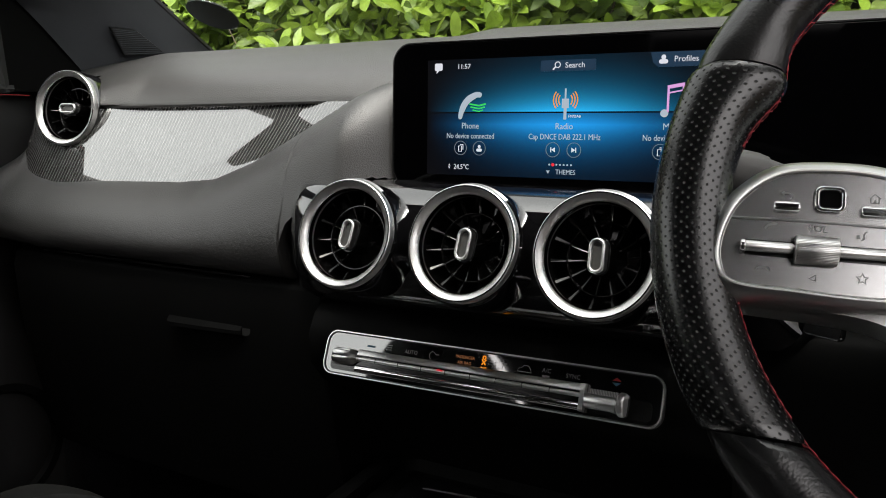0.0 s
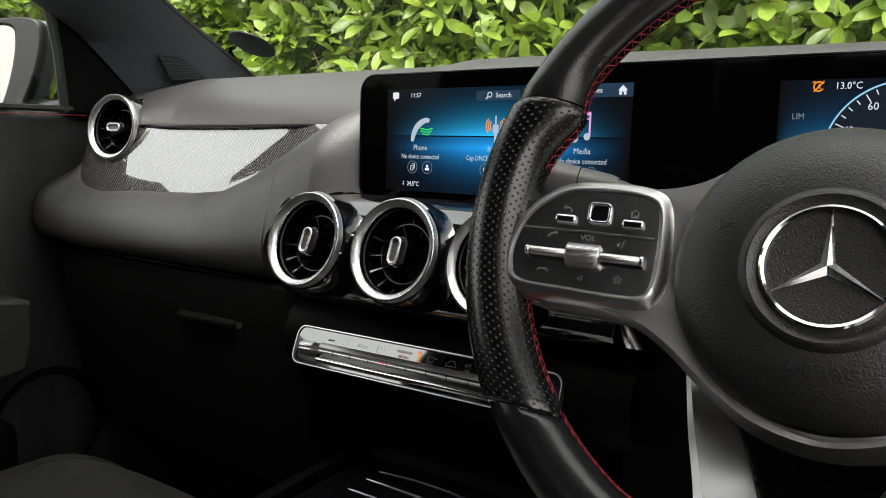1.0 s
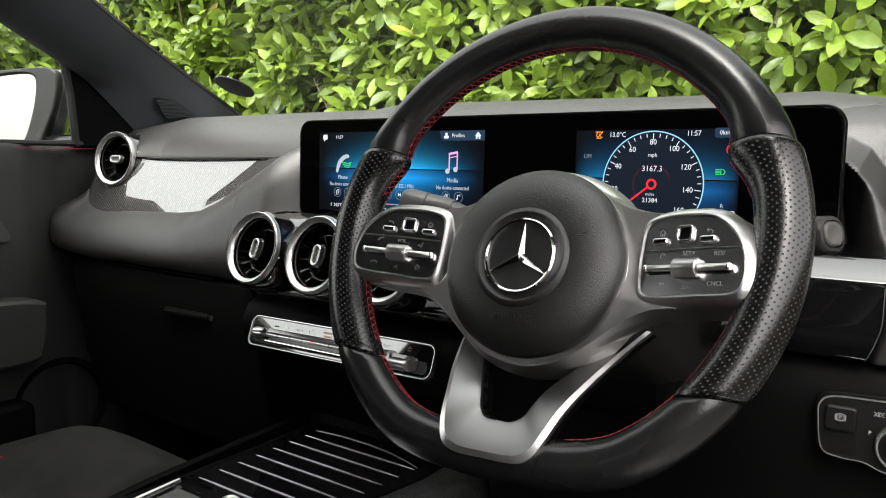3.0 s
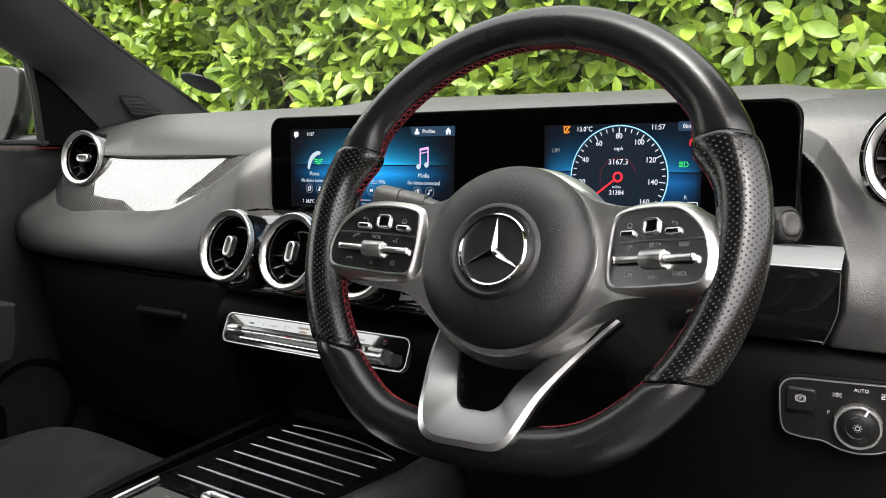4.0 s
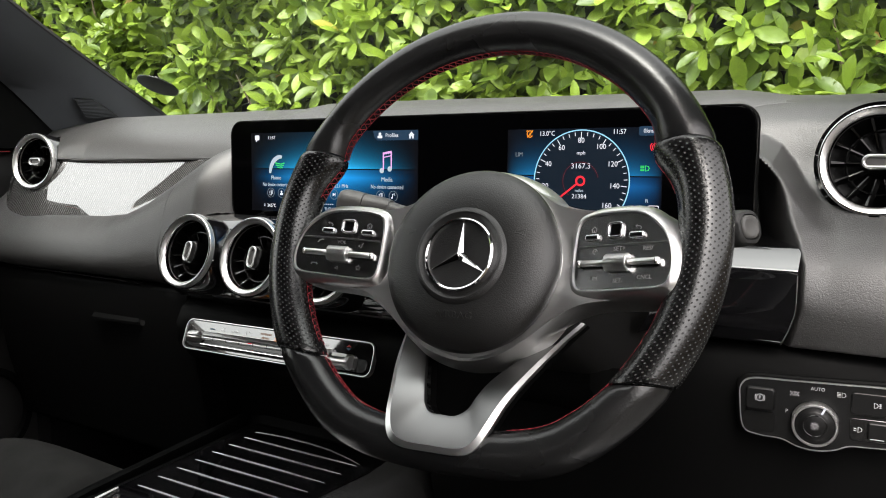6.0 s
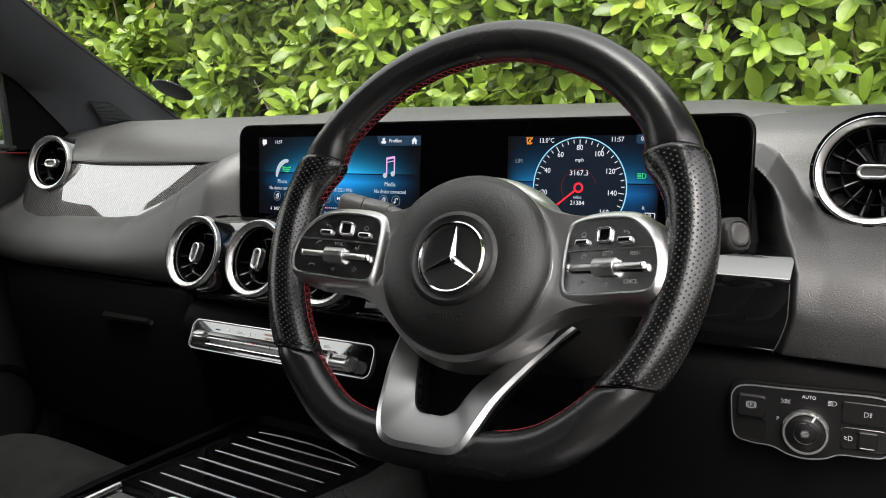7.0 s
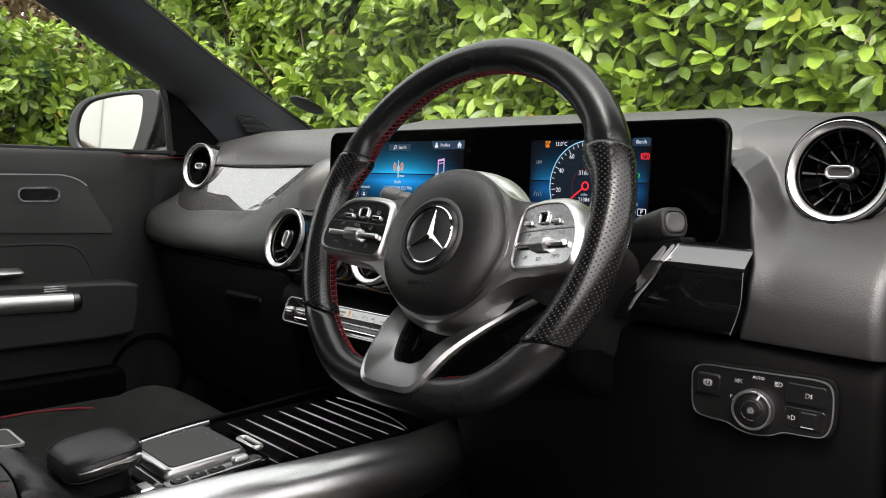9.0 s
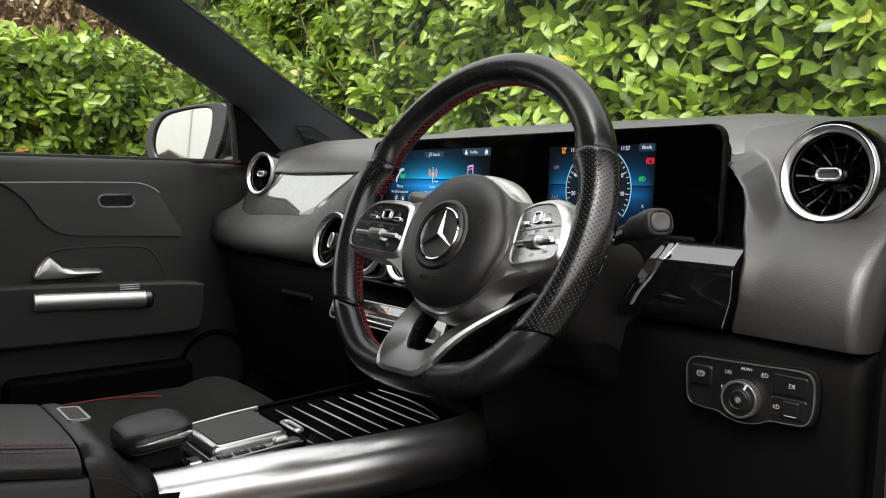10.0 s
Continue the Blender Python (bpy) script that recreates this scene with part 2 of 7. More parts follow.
LINER = surface("black_headlining", (0.014, 0.014, 0.015), 0.95, grain=0.4, vary=0.2, spec=0.1)
CARPET = surface("black_carpet", (0.002, 0.002, 0.002), 1.0, grain=1.0, grain_scale=500, vary=0.4, spec=0.05)
TARMAC = surface("driveway_tarmac", (0.06, 0.06, 0.058), 0.9, grain=0.8, grain_scale=150, vary=0.3, vary_scale=2)
WALLRENDER = surface("house_render", (0.55, 0.50, 0.40), 0.9, grain=0.4, grain_scale=60, vary=0.08)
ROOFTILE = surface("roof_tile", (0.20, 0.15, 0.11), 0.85, grain=0.5, grain_scale=20, vary=0.25)
LIT = 0.16
PRINT = glow("lit_white", (0.85, 0.9, 1.0), LIT)
AMBER = glow("lit_amber", (1.0, 0.32, 0.02), LIT * 1.1)
AMBERDIM = glow("lit_dim_amber", (1.0, 0.42, 0.18), LIT * 0.22)
REDLIT = glow("lit_red", (1.0, 0.03, 0.05), LIT * 1.1)
GREENLIT = glow("lit_green", (0.03, 0.75, 0.12), LIT)
PINKLIT = glow("lit_pink", (0.85, 0.45, 0.9), LIT)
CYANLIT = glow("lit_cyan", (0.35, 0.75, 1.0), LIT)
DIMLIT = glow("lit_dim", (0.55, 0.65, 0.75), LIT * 0.35)
DARKBLUELIT = glow("lit_dark_blue", (0.02, 0.07, 0.14), LIT * 0.6)
DIALLIT = glow("lit_dial_blue", (0.006, 0.03, 0.06), LIT * 0.3)
PALELIT = glow("lit_pale", (0.7, 0.85, 1.0), LIT * 0.7)
TEAL = surface("teal_ink", (0.02, 0.09, 0.16), 0.5)
REDINK = surface("red_ink", (0.4, 0.02, 0.02), 0.5)
INK = surface("pale_symbol_ink", (0.34, 0.34, 0.34), 0.6, vary=0.05)
CLIMINK = surface("print_under_lacquer", (0.20, 0.20, 0.20), 0.05, vary=0.05, rough_vary=0.015, coat=1.0)
CLIMINK.node_tree.nodes["Principled BSDF"].inputs["Coat IOR"].default_value = 2.1
GREYINK = surface("grey_symbol_ink", (0.16, 0.16, 0.16), 0.6, vary=0.05)
TOUCH = surface("dark_grey_touch_surface", (0.070, 0.069, 0.067), 0.5, grain=0.1, vary=0.06, spec=0.3)
PADFACE = surface("satin_black_metal_look", (0.40, 0.401, 0.403), 0.24, 1.0, grain=0.05, grain_scale=3000, vary=0.1, rough_vary=0.03, spec=0.75)


def menu_glow(name, top, bottom, centre, spread, line):
    """The lit backdrop of a display: two blue pools of light that meet at a dark line."""
    m, n, l, p = nodes_of(name)
    uv = n.new("ShaderNodeTexCoord")
    sep = n.new("ShaderNodeSeparateXYZ")
    l.new(uv.outputs["UV"], sep.inputs[0])

    def op(kind, a, b=None, c=None):
        o = n.new("ShaderNodeMath")
        o.operation = kind
        for i, v in enumerate((a, b, c)):
            if v is None:
                continue
            if isinstance(v, (int, float)):
                o.inputs[i].default_value = v
            else:
                l.new(v, o.inputs[i])
        return o.outputs[0]
    x = op("DIVIDE", op("SUBTRACT", sep.outputs["X"], centre), spread)
    edge = op("SUBTRACT", 1.0, op("POWER", op("ABSOLUTE", op("MULTIPLY", op("SUBTRACT", sep.outputs["X"], 0.5), 2.0)), 6.0))
    side = op("POWER", 2.718, op("MULTIPLY", op("MULTIPLY", x, x), -1.0))
    y = op("SUBTRACT", sep.outputs["Y"], line)
    upper = op("MULTIPLY", op("GREATER_THAN", y, 0.0), op("POWER", 2.718, op("MULTIPLY", y, -8.5)))
    low = op("MULTIPLY", op("LESS_THAN", y, -0.012), op("POWER", 2.718, op("MULTIPLY", op("ADD", y, 0.10), 6.0)))
    low = op("MINIMUM", low, op("POWER", 2.718, op("MULTIPLY", op("ABSOLUTE", op("ADD", y, 0.11)), -8.5)))
    mixer = n.new("ShaderNodeMix")
    mixer.data_type = "RGBA"
    mixer.inputs["A"].default_value, mixer.inputs["B"].default_value = (*bottom, 1), (*top, 1)
    l.new(op("GREATER_THAN", y, 0.0), mixer.inputs["Factor"])
    l.new(mixer.outputs["Result"], p.inputs["Emission Color"])
    l.new(op("MULTIPLY", op("MULTIPLY", op("MULTIPLY", op("ADD", upper, low), side), edge), LIT * 1.3), p.inputs["Emission Strength"])
    p.inputs["Base Color"].default_value = (0.003, 0.003, 0.004, 1)
    p.inputs["Roughness"].default_value = 0.12
    p.inputs["Specular IOR Level"].default_value = 0.045
    return m


MENU = menu_glow("menu_backdrop", (0.008, 0.46, 0.92), (0.004, 0.33, 0.86), 0.50, 0.28, 0.55)
CLUSTER = menu_glow("cluster_backdrop", (0.004, 0.17, 0.40), (0.003, 0.12, 0.36), 0.5, 0.75, 0.52)
TRIMSATIN = surface("grey_satin_trim", (0.66, 0.656, 0.649), 0.35, 1.0, grain=0.03, grain_scale=2500, vary=0.05, rough_vary=0.04)
UTRIM = surface("grey_satin_spoke", (0.21, 0.21, 0.21), 0.36, 1.0, grain=0.03, grain_scale=2500, vary=0.05, rough_vary=0.03)
AUTUMN = surface("dry_brown_leaf", (0.22, 0.15, 0.08), 0.8, vary=0.4, vary_scale=3)

# ---- building helpers ----
WORLD_OF = {}


def thing(name, m=None, label="", category="", group="", kind=""):
    ob = new(name)
    ob.empty_display_size = 0.02
    ob.matrix_basis = m if m is not None else Matrix()
    WORLD_OF[ob.name] = ob.matrix_basis.copy()
    return tagged(ob, label, category, group, kind)


def part(name, bm, material, parent=None, label="", smooth=True, bevel=0.0, world=False, segments=2, sharp=40):
    """Links a bmesh as one mesh object under a thing or part. world: the bmesh is in world space."""
    if world and parent is not None:
        bm.transform(WORLD_OF[parent.name].inverted())
    me = bpy.data.meshes.new(name)
    if smooth:
        for f in bm.faces:
            f.smooth = True
    bm.normal_update()
    for e in bm.edges:
        if len(e.link_faces) == 2 and e.calc_face_angle(0) > radians(sharp):
            e.smooth = False
    bm.to_mesh(me)
    bm.free()
    me.materials.append(material)
    ob = new(name, me)
    if parent is not None:
        ob.parent = parent
        WORLD_OF[ob.name] = WORLD_OF[parent.name].copy()
    else:
        WORLD_OF[ob.name] = Matrix()
    if bevel:
        b = ob.modifiers.new("edge", "BEVEL")
        b.width, b.segments, b.limit_method, b.angle_limit = bevel, segments, "ANGLE", radians(sharp)
        b.harden_normals = False
    if label:
        ob["label"] = label
    return ob


def lone(name, bm, material, label, category, group="", kind="", **kw):
    """A thing that is one mesh."""
    return tagged(part(name, bm, material, None, **kw), label, category, group, kind)


def box(x0, x1, y0, y1, z0, z1, m=None):
    bm = bmesh.new()
    bmesh.ops.create_cube(bm, size=1)
    bm.transform(Matrix.Translation(((x0 + x1) / 2, (y0 + y1) / 2, (z0 + z1) / 2)) @ Matrix.Diagonal((x1 - x0, y1 - y0, z1 - z0, 1)))
    if m is not None:
        bm.transform(m)
    return bm


def join(*bms):
    out = bms[0]
    for b in bms[1:]:
        me = bpy.data.meshes.new("join")
        b.to_mesh(me)
        b.free()
        out.from_mesh(me)
        bpy.data.meshes.remove(me)
    return out


def lathe(profile, seg=64, closed=False):
    """Turns (radius, height) points about the local z axis."""
    bm = bmesh.new()
    rings = []
    for r, h in profile:
        if r < 1e-6:
            rings.append([bm.verts.new((0, 0, h))])
        else:
            rings.append([bm.verts.new((r * math.cos(2 * math.pi * i / seg), r * math.sin(2 * math.pi * i / seg), h)) for i in range(seg)])
    pairs = list(zip(rings, rings[1:])) + ([(rings[-1], rings[0])] if closed else [])
    for a, b in pairs:
        for i in range(seg):
            j = (i + 1) % seg
            if len(a) == 1 and len(b) == 1:
                continue
            if len(a) == 1:
                bm.faces.new((a[0], b[i], b[j]))
            elif len(b) == 1:
                bm.faces.new((a[i], a[j], b[0]))
            else:
                bm.faces.new((a[i], a[j], b[j], b[i]))
    bmesh.ops.recalc_face_normals(bm, faces=bm.faces)
    return bm


def loft(sections, loop=True, caps=True):
    """Skins closed sections (lists of points of equal length)."""
    bm = bmesh.new()
    vs = [[bm.verts.new(p) for p in s] for s in sections]
    n = len(vs[0])
    for a, b in zip(vs, vs[1:]):
        for i in range(n if loop else n - 1):
            j = (i + 1) % n
            bm.faces.new((a[i], a[j], b[j], b[i]))
    if caps and loop:
        bm.faces.new(vs[0][::-1])
        bm.faces.new(vs[-1])
    bmesh.ops.recalc_face_normals(bm, faces=bm.faces)
    return bm


def tube(points, radius, seg=8, caps=True, loop=False):
    """A round bar along points; radius may be a list."""
    pts = [Vector(p) for p in points]
    n = len(pts)
    secs, ref = [], None
    for i, p in enumerate(pts):
        a = pts[(i - 1) % n] if (loop or i) else pts[0]
        b = pts[(i + 1) % n] if (loop or i < n - 1) else pts[-1]
        d = (b - a).normalized()
        if ref is None:
            ref = d.orthogonal().normalized()
        ref = (ref - d * ref.dot(d)).normalized()
        o = d.cross(ref)
        r = radius[i] if isinstance(radius, (list, tuple)) else radius
        secs.append([p + ref * r * math.cos(2 * math.pi * k / seg) + o * r * math.sin(2 * math.pi * k / seg) for k in range(seg)])
    if loop:
        secs.append(secs[0])
    bm = loft(secs, caps=caps and not loop)
    if loop:
        bmesh.ops.remove_doubles(bm, verts=bm.verts, dist=1e-6)
    return bm


def slab(outline, z0, z1, m=None, hole=None):
    """A flat outline (x, y) pulled from z0 to z1. hole: an inner outline of the same length."""
    bm = bmesh.new()
    lo = [bm.verts.new((x, y, z0)) for x, y in outline]
    hi = [bm.verts.new((x, y, z1)) for x, y in outline]
    n = len(outline)
    for i in range(n):
        j = (i + 1) % n
        bm.faces.new((lo[i], lo[j], hi[j], hi[i]))
    if hole:
        li = [bm.verts.new((x, y, z0)) for x, y in hole]
        ui = [bm.verts.new((x, y, z1)) for x, y in hole]
        for i in range(n):
            j = (i + 1) % n
            bm.faces.new((li[j], li[i], ui[i], ui[j]))
            bm.faces.new((hi[i], hi[j], ui[j], ui[i]))
            bm.faces.new((lo[j], lo[i], li[i], li[j]))
    else:
        bm.faces.new(hi)
        bm.faces.new(lo[::-1])
    bmesh.ops.recalc_face_normals(bm, faces=bm.faces)
    if m is not None:
        bm.transform(m)
    return bm


def rounded(w, h, r, seg=6, cx=0.0, cy=0.0):
    """A rounded rectangle, anticlockwise."""
    r = min(r, w / 2 - 1e-5, h / 2 - 1e-5)
    out = []
    for k, (sx, sy) in enumerate(((1, 1), (-1, 1), (-1, -1), (1, -1))):
        for i in range(seg + 1):
            a = math.pi / 2 * (k + i / seg)
            out.append((cx + sx * (w / 2 - r) + r * math.cos(a), cy + sy * (h / 2 - r) + r * math.sin(a)))
    return out


def smooth_line(points, n):
    """n points on a smooth curve through points (Catmull-Rom), of any dimension."""
    p = [np.array(q, float) for q in points]
    p = [2 * p[0] - p[1]] + p + [2 * p[-1] - p[-2]]
    out = []
    for k in range(n):
        u = k / (n - 1) * (len(p) - 3)
        i = min(int(u), len(p) - 4)
        f = u - i
        a, b, c, d = p[i:i + 4]
        out.append(tuple(0.5 * ((2 * b) + (c - a) * f + (2 * a - 5 * b + 4 * c - d) * f * f + (3 * b - a - 3 * c + d) * f ** 3)))
    return out


def closed_curve(points, n):
    """n points round a closed smooth curve."""
    p = [np.array(q, float) for q in points]
    k = len(p)
    out = []
    for s in range(n):
        u = s / n * k
        i = int(u)
        f = u - i
        a, b, c, d = p[(i - 1) % k], p[i % k], p[(i + 1) % k], p[(i + 2) % k]
        out.append(tuple(0.5 * ((2 * b) + (c - a) * f + (2 * a - 5 * b + 4 * c - d) * f * f + (3 * b - a - 3 * c + d) * f ** 3)))
    return out


def blend(x, xs, rows):
    """Rows of numbers blended along x with a smooth step between the stations xs."""
    if x <= xs[0]:
        return np.array(rows[0], float)
    for a, b, p, q in zip(xs, xs[1:], rows, rows[1:]):
        if x <= b:
            u = (x - a) / (b - a)
            u = u * u * (3 - 2 * u)
            return np.array(p, float) * (1 - u) + np.array(q, float) * u
    return np.array(rows[-1], float)


def lettering(name, text, size, material, parent, m, align="CENTER", depth=0.0002, squash=1.0):
    """Raised writing in the built-in font, as a mesh, in the parent's space."""
    cu = bpy.data.curves.new(name, "FONT")
    cu.body, cu.size, cu.align_x, cu.align_y, cu.extrude, cu.resolution_u = text, size, align, "CENTER", depth, 2
    tmp = bpy.data.objects.new(name, cu)
    me = bpy.data.meshes.new_from_object(tmp)
    bpy.data.objects.remove(tmp)
    bpy.data.curves.remove(cu)
    me.transform(m @ Matrix.Diagonal((squash, 1, 1, 1)))
    me.materials.clear()
    me.materials.append(material)
    me.name = name
    ob = new(name, me)
    ob.parent = parent
    WORLD_OF[ob.name] = WORLD_OF[parent.name].copy()
    return ob


def polyline(points, width, z0, z1, m=None, loop=False):
    """A flat line of constant width through (x, y) points, with a little thickness."""
    pts = [Vector((*p, 0)) for p in points]
    n = len(pts)
    left, right = [], []
    for i, p in enumerate(pts):
        a = pts[(i - 1) % n] if (loop or i) else p
        b = pts[(i + 1) % n] if (loop or i < n - 1) else p
        d = (b - a).normalized()
        o = Vector((-d.y, d.x, 0)) * width / 2
        left.append(p + o)
        right.append(p - o)
    bm = bmesh.new()
    idx = list(range(n)) + ([0] if loop else [])
    q = {}

    def v(p, z):
        k = (round(p.x, 7), round(p.y, 7), z)
        if k not in q:
            q[k] = bm.verts.new((p.x, p.y, z))
        return q[k]
    for i, j in zip(idx, idx[1:]):
        for f in ((v(left[i], z1), v(right[i], z1), v(right[j], z1), v(left[j], z1)), (v(left[i], z0), v(left[i], z1), v(left[j], z1), v(left[j], z0)),
                  (v(right[i], z1), v(right[i], z0), v(right[j], z0), v(right[j], z1))):
            try:
                bm.faces.new(f)
            except ValueError:
                pass
    if m is not None:
        bm.transform(m)
    return bm


def ring_points(r, n=32, cx=0, cy=0, a0=0.0, a1=360.0):
    return [(cx + r * math.cos(radians(a0 + (a1 - a0) * i / n)), cy + r * math.sin(radians(a0 + (a1 - a0) * i / n))) for i in range(n if a1 - a0 >= 360 else n + 1)]

# ---- ground, hedge and what stands outside ----
bm = bmesh.new()
bmesh.ops.create_grid(bm, x_segments=40, y_segments=40, size=400)
lone("ground", bm, TARMAC, "dark tarmac driveway under the car", "ground", kind="structure")

rng = np.random.default_rng(5)


def leaf_shape():
    """Half-folded oval leaf, 1 long along x, built from a midrib and two margins."""
    xs = (0.0, 0.18, 0.42, 0.68, 0.88, 1.0)
    ws = (0.0, 0.125, 0.195, 0.200, 0.115, 0.0)
    v, f = [], []
    for x, w in zip(xs, ws):
        sag = -0.16 * x * x
        v += [(x, 0, sag), (x, w, sag + 0.30 * w), (x, -w, sag + 0.30 * w)]
    for i in range(5):
        a, b = 3 * i, 3 * i + 3
        f += [(a, b, b + 1, a + 1), (b, a, a + 2, b + 2)]
    return np.array(v, float), f


def foliage(name, shoots, label, size, parent):
    """Leaves in rosettes on short shoots: shoots is a list of (place, way)."""
    lv, lf = leaf_shape()
    verts, faces = [], []
    for place, way in shoots:
        way = way / np.linalg.norm(way)
        side = np.cross(way, (0.3, 0.2, 0.93))
        side /= np.linalg.norm(side)
        up = np.cross(side, way)
        n = rng.integers(6, 10)
        turn0 = rng.uniform(0, 6.28)
        for k in range(n):
            a = turn0 + k * 2.4
            out = math.cos(a) * side + math.sin(a) * up
            spread = 0.35 + 0.75 * (1 - k / n)
            d = way * (1 - 0.5 * spread) + out * spread + np.array((0, 0, -0.22 + rng.uniform(-0.2, 0.15)))
            d /= np.linalg.norm(d)
            nrm = way * 0.8 - out * 0.35 + rng.normal(0, 0.28, 3) + np.array((0, 0, 0.25))
            yv = np.cross(nrm, d)
            yv /= np.linalg.norm(yv)
            zv = np.cross(d, yv)
            s = size * rng.uniform(0.6, 1.2)
            base = place - way * (0.11 * (1 - k / n)) + out * 0.006
            o = len(verts)
            p = base + s * (lv[:, :1] * d + lv[:, 1:2] * yv * rng.uniform(0.85, 1.2) + lv[:, 2:] * zv * rng.uniform(0.4, 1.6))
            verts.extend(map(tuple, p))
            faces.extend([tuple(o + i for i in q) for q in lf])
    me = bpy.data.meshes.new(name)
    me.from_pydata(verts, [], faces)
    me.polygons.foreach_set("use_smooth", [True] * len(faces))
    me.materials.append(LEAF)
    ob = new(name, me)
    ob.parent = parent
    tagged(ob, label, kind="stuff")
    return ob


def hedge(name, start, end, height, face, label, per_m2=205, size=0.126):
    """A clipped evergreen hedge from start to end; face: which way its front looks."""
    a, b, fc = np.array(start, float), np.array(end, float), np.array(face, float)
    along = (b - a) / np.linalg.norm(b - a)
    length = np.linalg.norm(b - a)
    base = thing(name, Matrix.Translation((*((a + b) / 2), 0)), label, "hedge")
    mid = np.array((*((a + b) / 2), 0))
    # dark inner mass with an uneven face; its colour stands in for inner shade
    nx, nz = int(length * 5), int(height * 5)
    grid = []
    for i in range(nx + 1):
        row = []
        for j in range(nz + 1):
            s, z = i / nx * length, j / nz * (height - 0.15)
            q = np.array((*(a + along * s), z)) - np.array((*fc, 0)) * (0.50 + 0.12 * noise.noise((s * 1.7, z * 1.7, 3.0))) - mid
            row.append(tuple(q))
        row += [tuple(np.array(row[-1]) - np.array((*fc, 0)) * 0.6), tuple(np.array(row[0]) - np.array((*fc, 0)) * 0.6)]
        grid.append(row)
    part("inner_mass", loft(grid), SHADE, base, "dark solid backing coloured as the shade inside the hedge")
    shoots = []
    n = int(length * height * per_m2)
    for k in range(n):
        s, z = rng.uniform(0, length), height * rng.uniform(0.12, 1.0)
        clump = noise.noise((s * 1.3, z * 1.5, 7.7 + a[0])) + 0.6 * noise.noise((s * 3.1, z * 3.3, 1.7))
        deep = 0.42 * rng.uniform(0, 1) ** 0.8 - 0.16 * clump
        if clump < -0.42 and rng.uniform() < 0.6:
            continue
        place = np.array((*(a + along * s - fc * deep), z + (0.10 * clump if z > height * 0.9 else 0))) - mid
        way = np.array((*fc, 0.0)) * 0.9 + rng.normal(0, 0.5, 3) + np.array((0, 0, 0.45))
        shoots.append((place, way))
    for k in range(int(length * 40)):
        s = rng.uniform(0, length)
        place = np.array((*(a + along * s - fc * rng.uniform(0, 0.6)), height + 0.1 * noise.noise((s * 2.1, 0.3, 9.1)))) - mid
        shoots.append((place, np.array((*fc * 0.3, 1.0)) + rng.normal(0, 0.35, 3)))
    foliage("leaves", shoots, "glossy mid-green laurel leaves", size, base)
    bm = None
    for k in range(int(length * 9)):
        s, z = rng.uniform(0, length), rng.uniform(0.2, height * 0.8)
        p = np.array((*(a + along * s - fc * rng.uniform(0.12, 0.4)), z)) - mid
        q = p + np.array((*(along * rng.uniform(-0.25, 0.25) + fc * rng.uniform(0.0, 0.15)), rng.uniform(0.25, 0.55)))
        t = tube([p, (p + q) / 2 + rng.normal(0, 0.02, 3), q], [0.009, 0.006, 0.003], 5)
        bm = t if bm is None else join(bm, t)
    tagged(part("branches", bm, TWIG, base, "thin brown hedge branches"), kind="stuff")
    return base


hedge("hedge", (-9.0, 3.05), (3.6, 3.0), 3.15, (0, -1), "tall green laurel hedge in front of the car")
hedge("hedge", (-4.6, -0.9), (-4.6, 2.9), 1.95, (1, 0), "lower green laurel hedge beside the driveway", 300, 0.10)

hedge("hedge", (-4.7, -9.5), (-4.7, -1.0), 1.75, (1, 0), "low green laurel hedge running back along the driveway", 60, 0.15)


def tree(name, x, y, height, spread, label):
    """A tapered trunk with limbs and a ragged crown of many small leaves."""
    t = thing(name, Matrix.Translation((x, y, 0)), label, "tree")
    part("trunk", tube([(0, 0, 0), (0.05, 0.02, height * 0.3), (-0.04, 0.05, height * 0.6), (0.02, 0, height * 0.85)], [0.16, 0.12, 0.08, 0.03], 9), TWIG, t, "grey-brown trunk")
    tips = []
    for k in range(16):
        a, h = k * 2.4, height * (0.35 + 0.45 * k / 16)
        tip = Vector((spread * math.cos(a) * rng.uniform(0.5, 1), spread * math.sin(a) * rng.uniform(0.5, 1), h + spread * rng.uniform(0.3, 0.7)))
        part("limb", tube([(0, 0, h), tip * 0.5 + Vector((0, 0, h * 0.55)), tip], [0.05, 0.03, 0.012], 6), TWIG, t)
        tips.append(tip)
    lv, lf = leaf_shape()
    verts, faces = [], []
    for k in range(22000):
        tip = tips[rng.integers(0, len(tips))]
        c = np.array(tip) * rng.uniform(0.65, 1.05) + rng.normal(0, 0.34, 3)
        m = np.array(Euler(rng.uniform(0, 6.28, 3)).to_matrix())
        o = len(verts)
        verts.extend(map(tuple, c + 0.11 * rng.uniform(0.6, 1.2) * (lv @ m.T)))
        faces.extend([tuple(o + i for i in q) for q in lf])
    me = bpy.data.meshes.new("crown")
    me.from_pydata(verts, [], faces)
    me.materials.append(AUTUMN)
    ob = new("crown", me)
    ob.parent = t
    tagged(ob, "ragged crown of dry brown leaves", kind="stuff")


tree("tree", -9.2, 2.2, 4.6, 1.9, "brown autumn tree behind the hedge")
tree("tree", -9.8, -0.6, 3.0, 1.0, "brown autumn tree behind the hedge")

# unseen screen added beside and behind the car to cut low skylight
for x0, x1, y0, y1 in ((2.6, 2.7, -7.0, 3.0), (-1.6, 2.7, -7.1, -7.0)):
    lone("unseen_light_screen", box(x0, x1, y0, y1, 0, 1.35), TWIG, "added plain dark screen, out of view, blocking low sky", "fence", kind="structure")

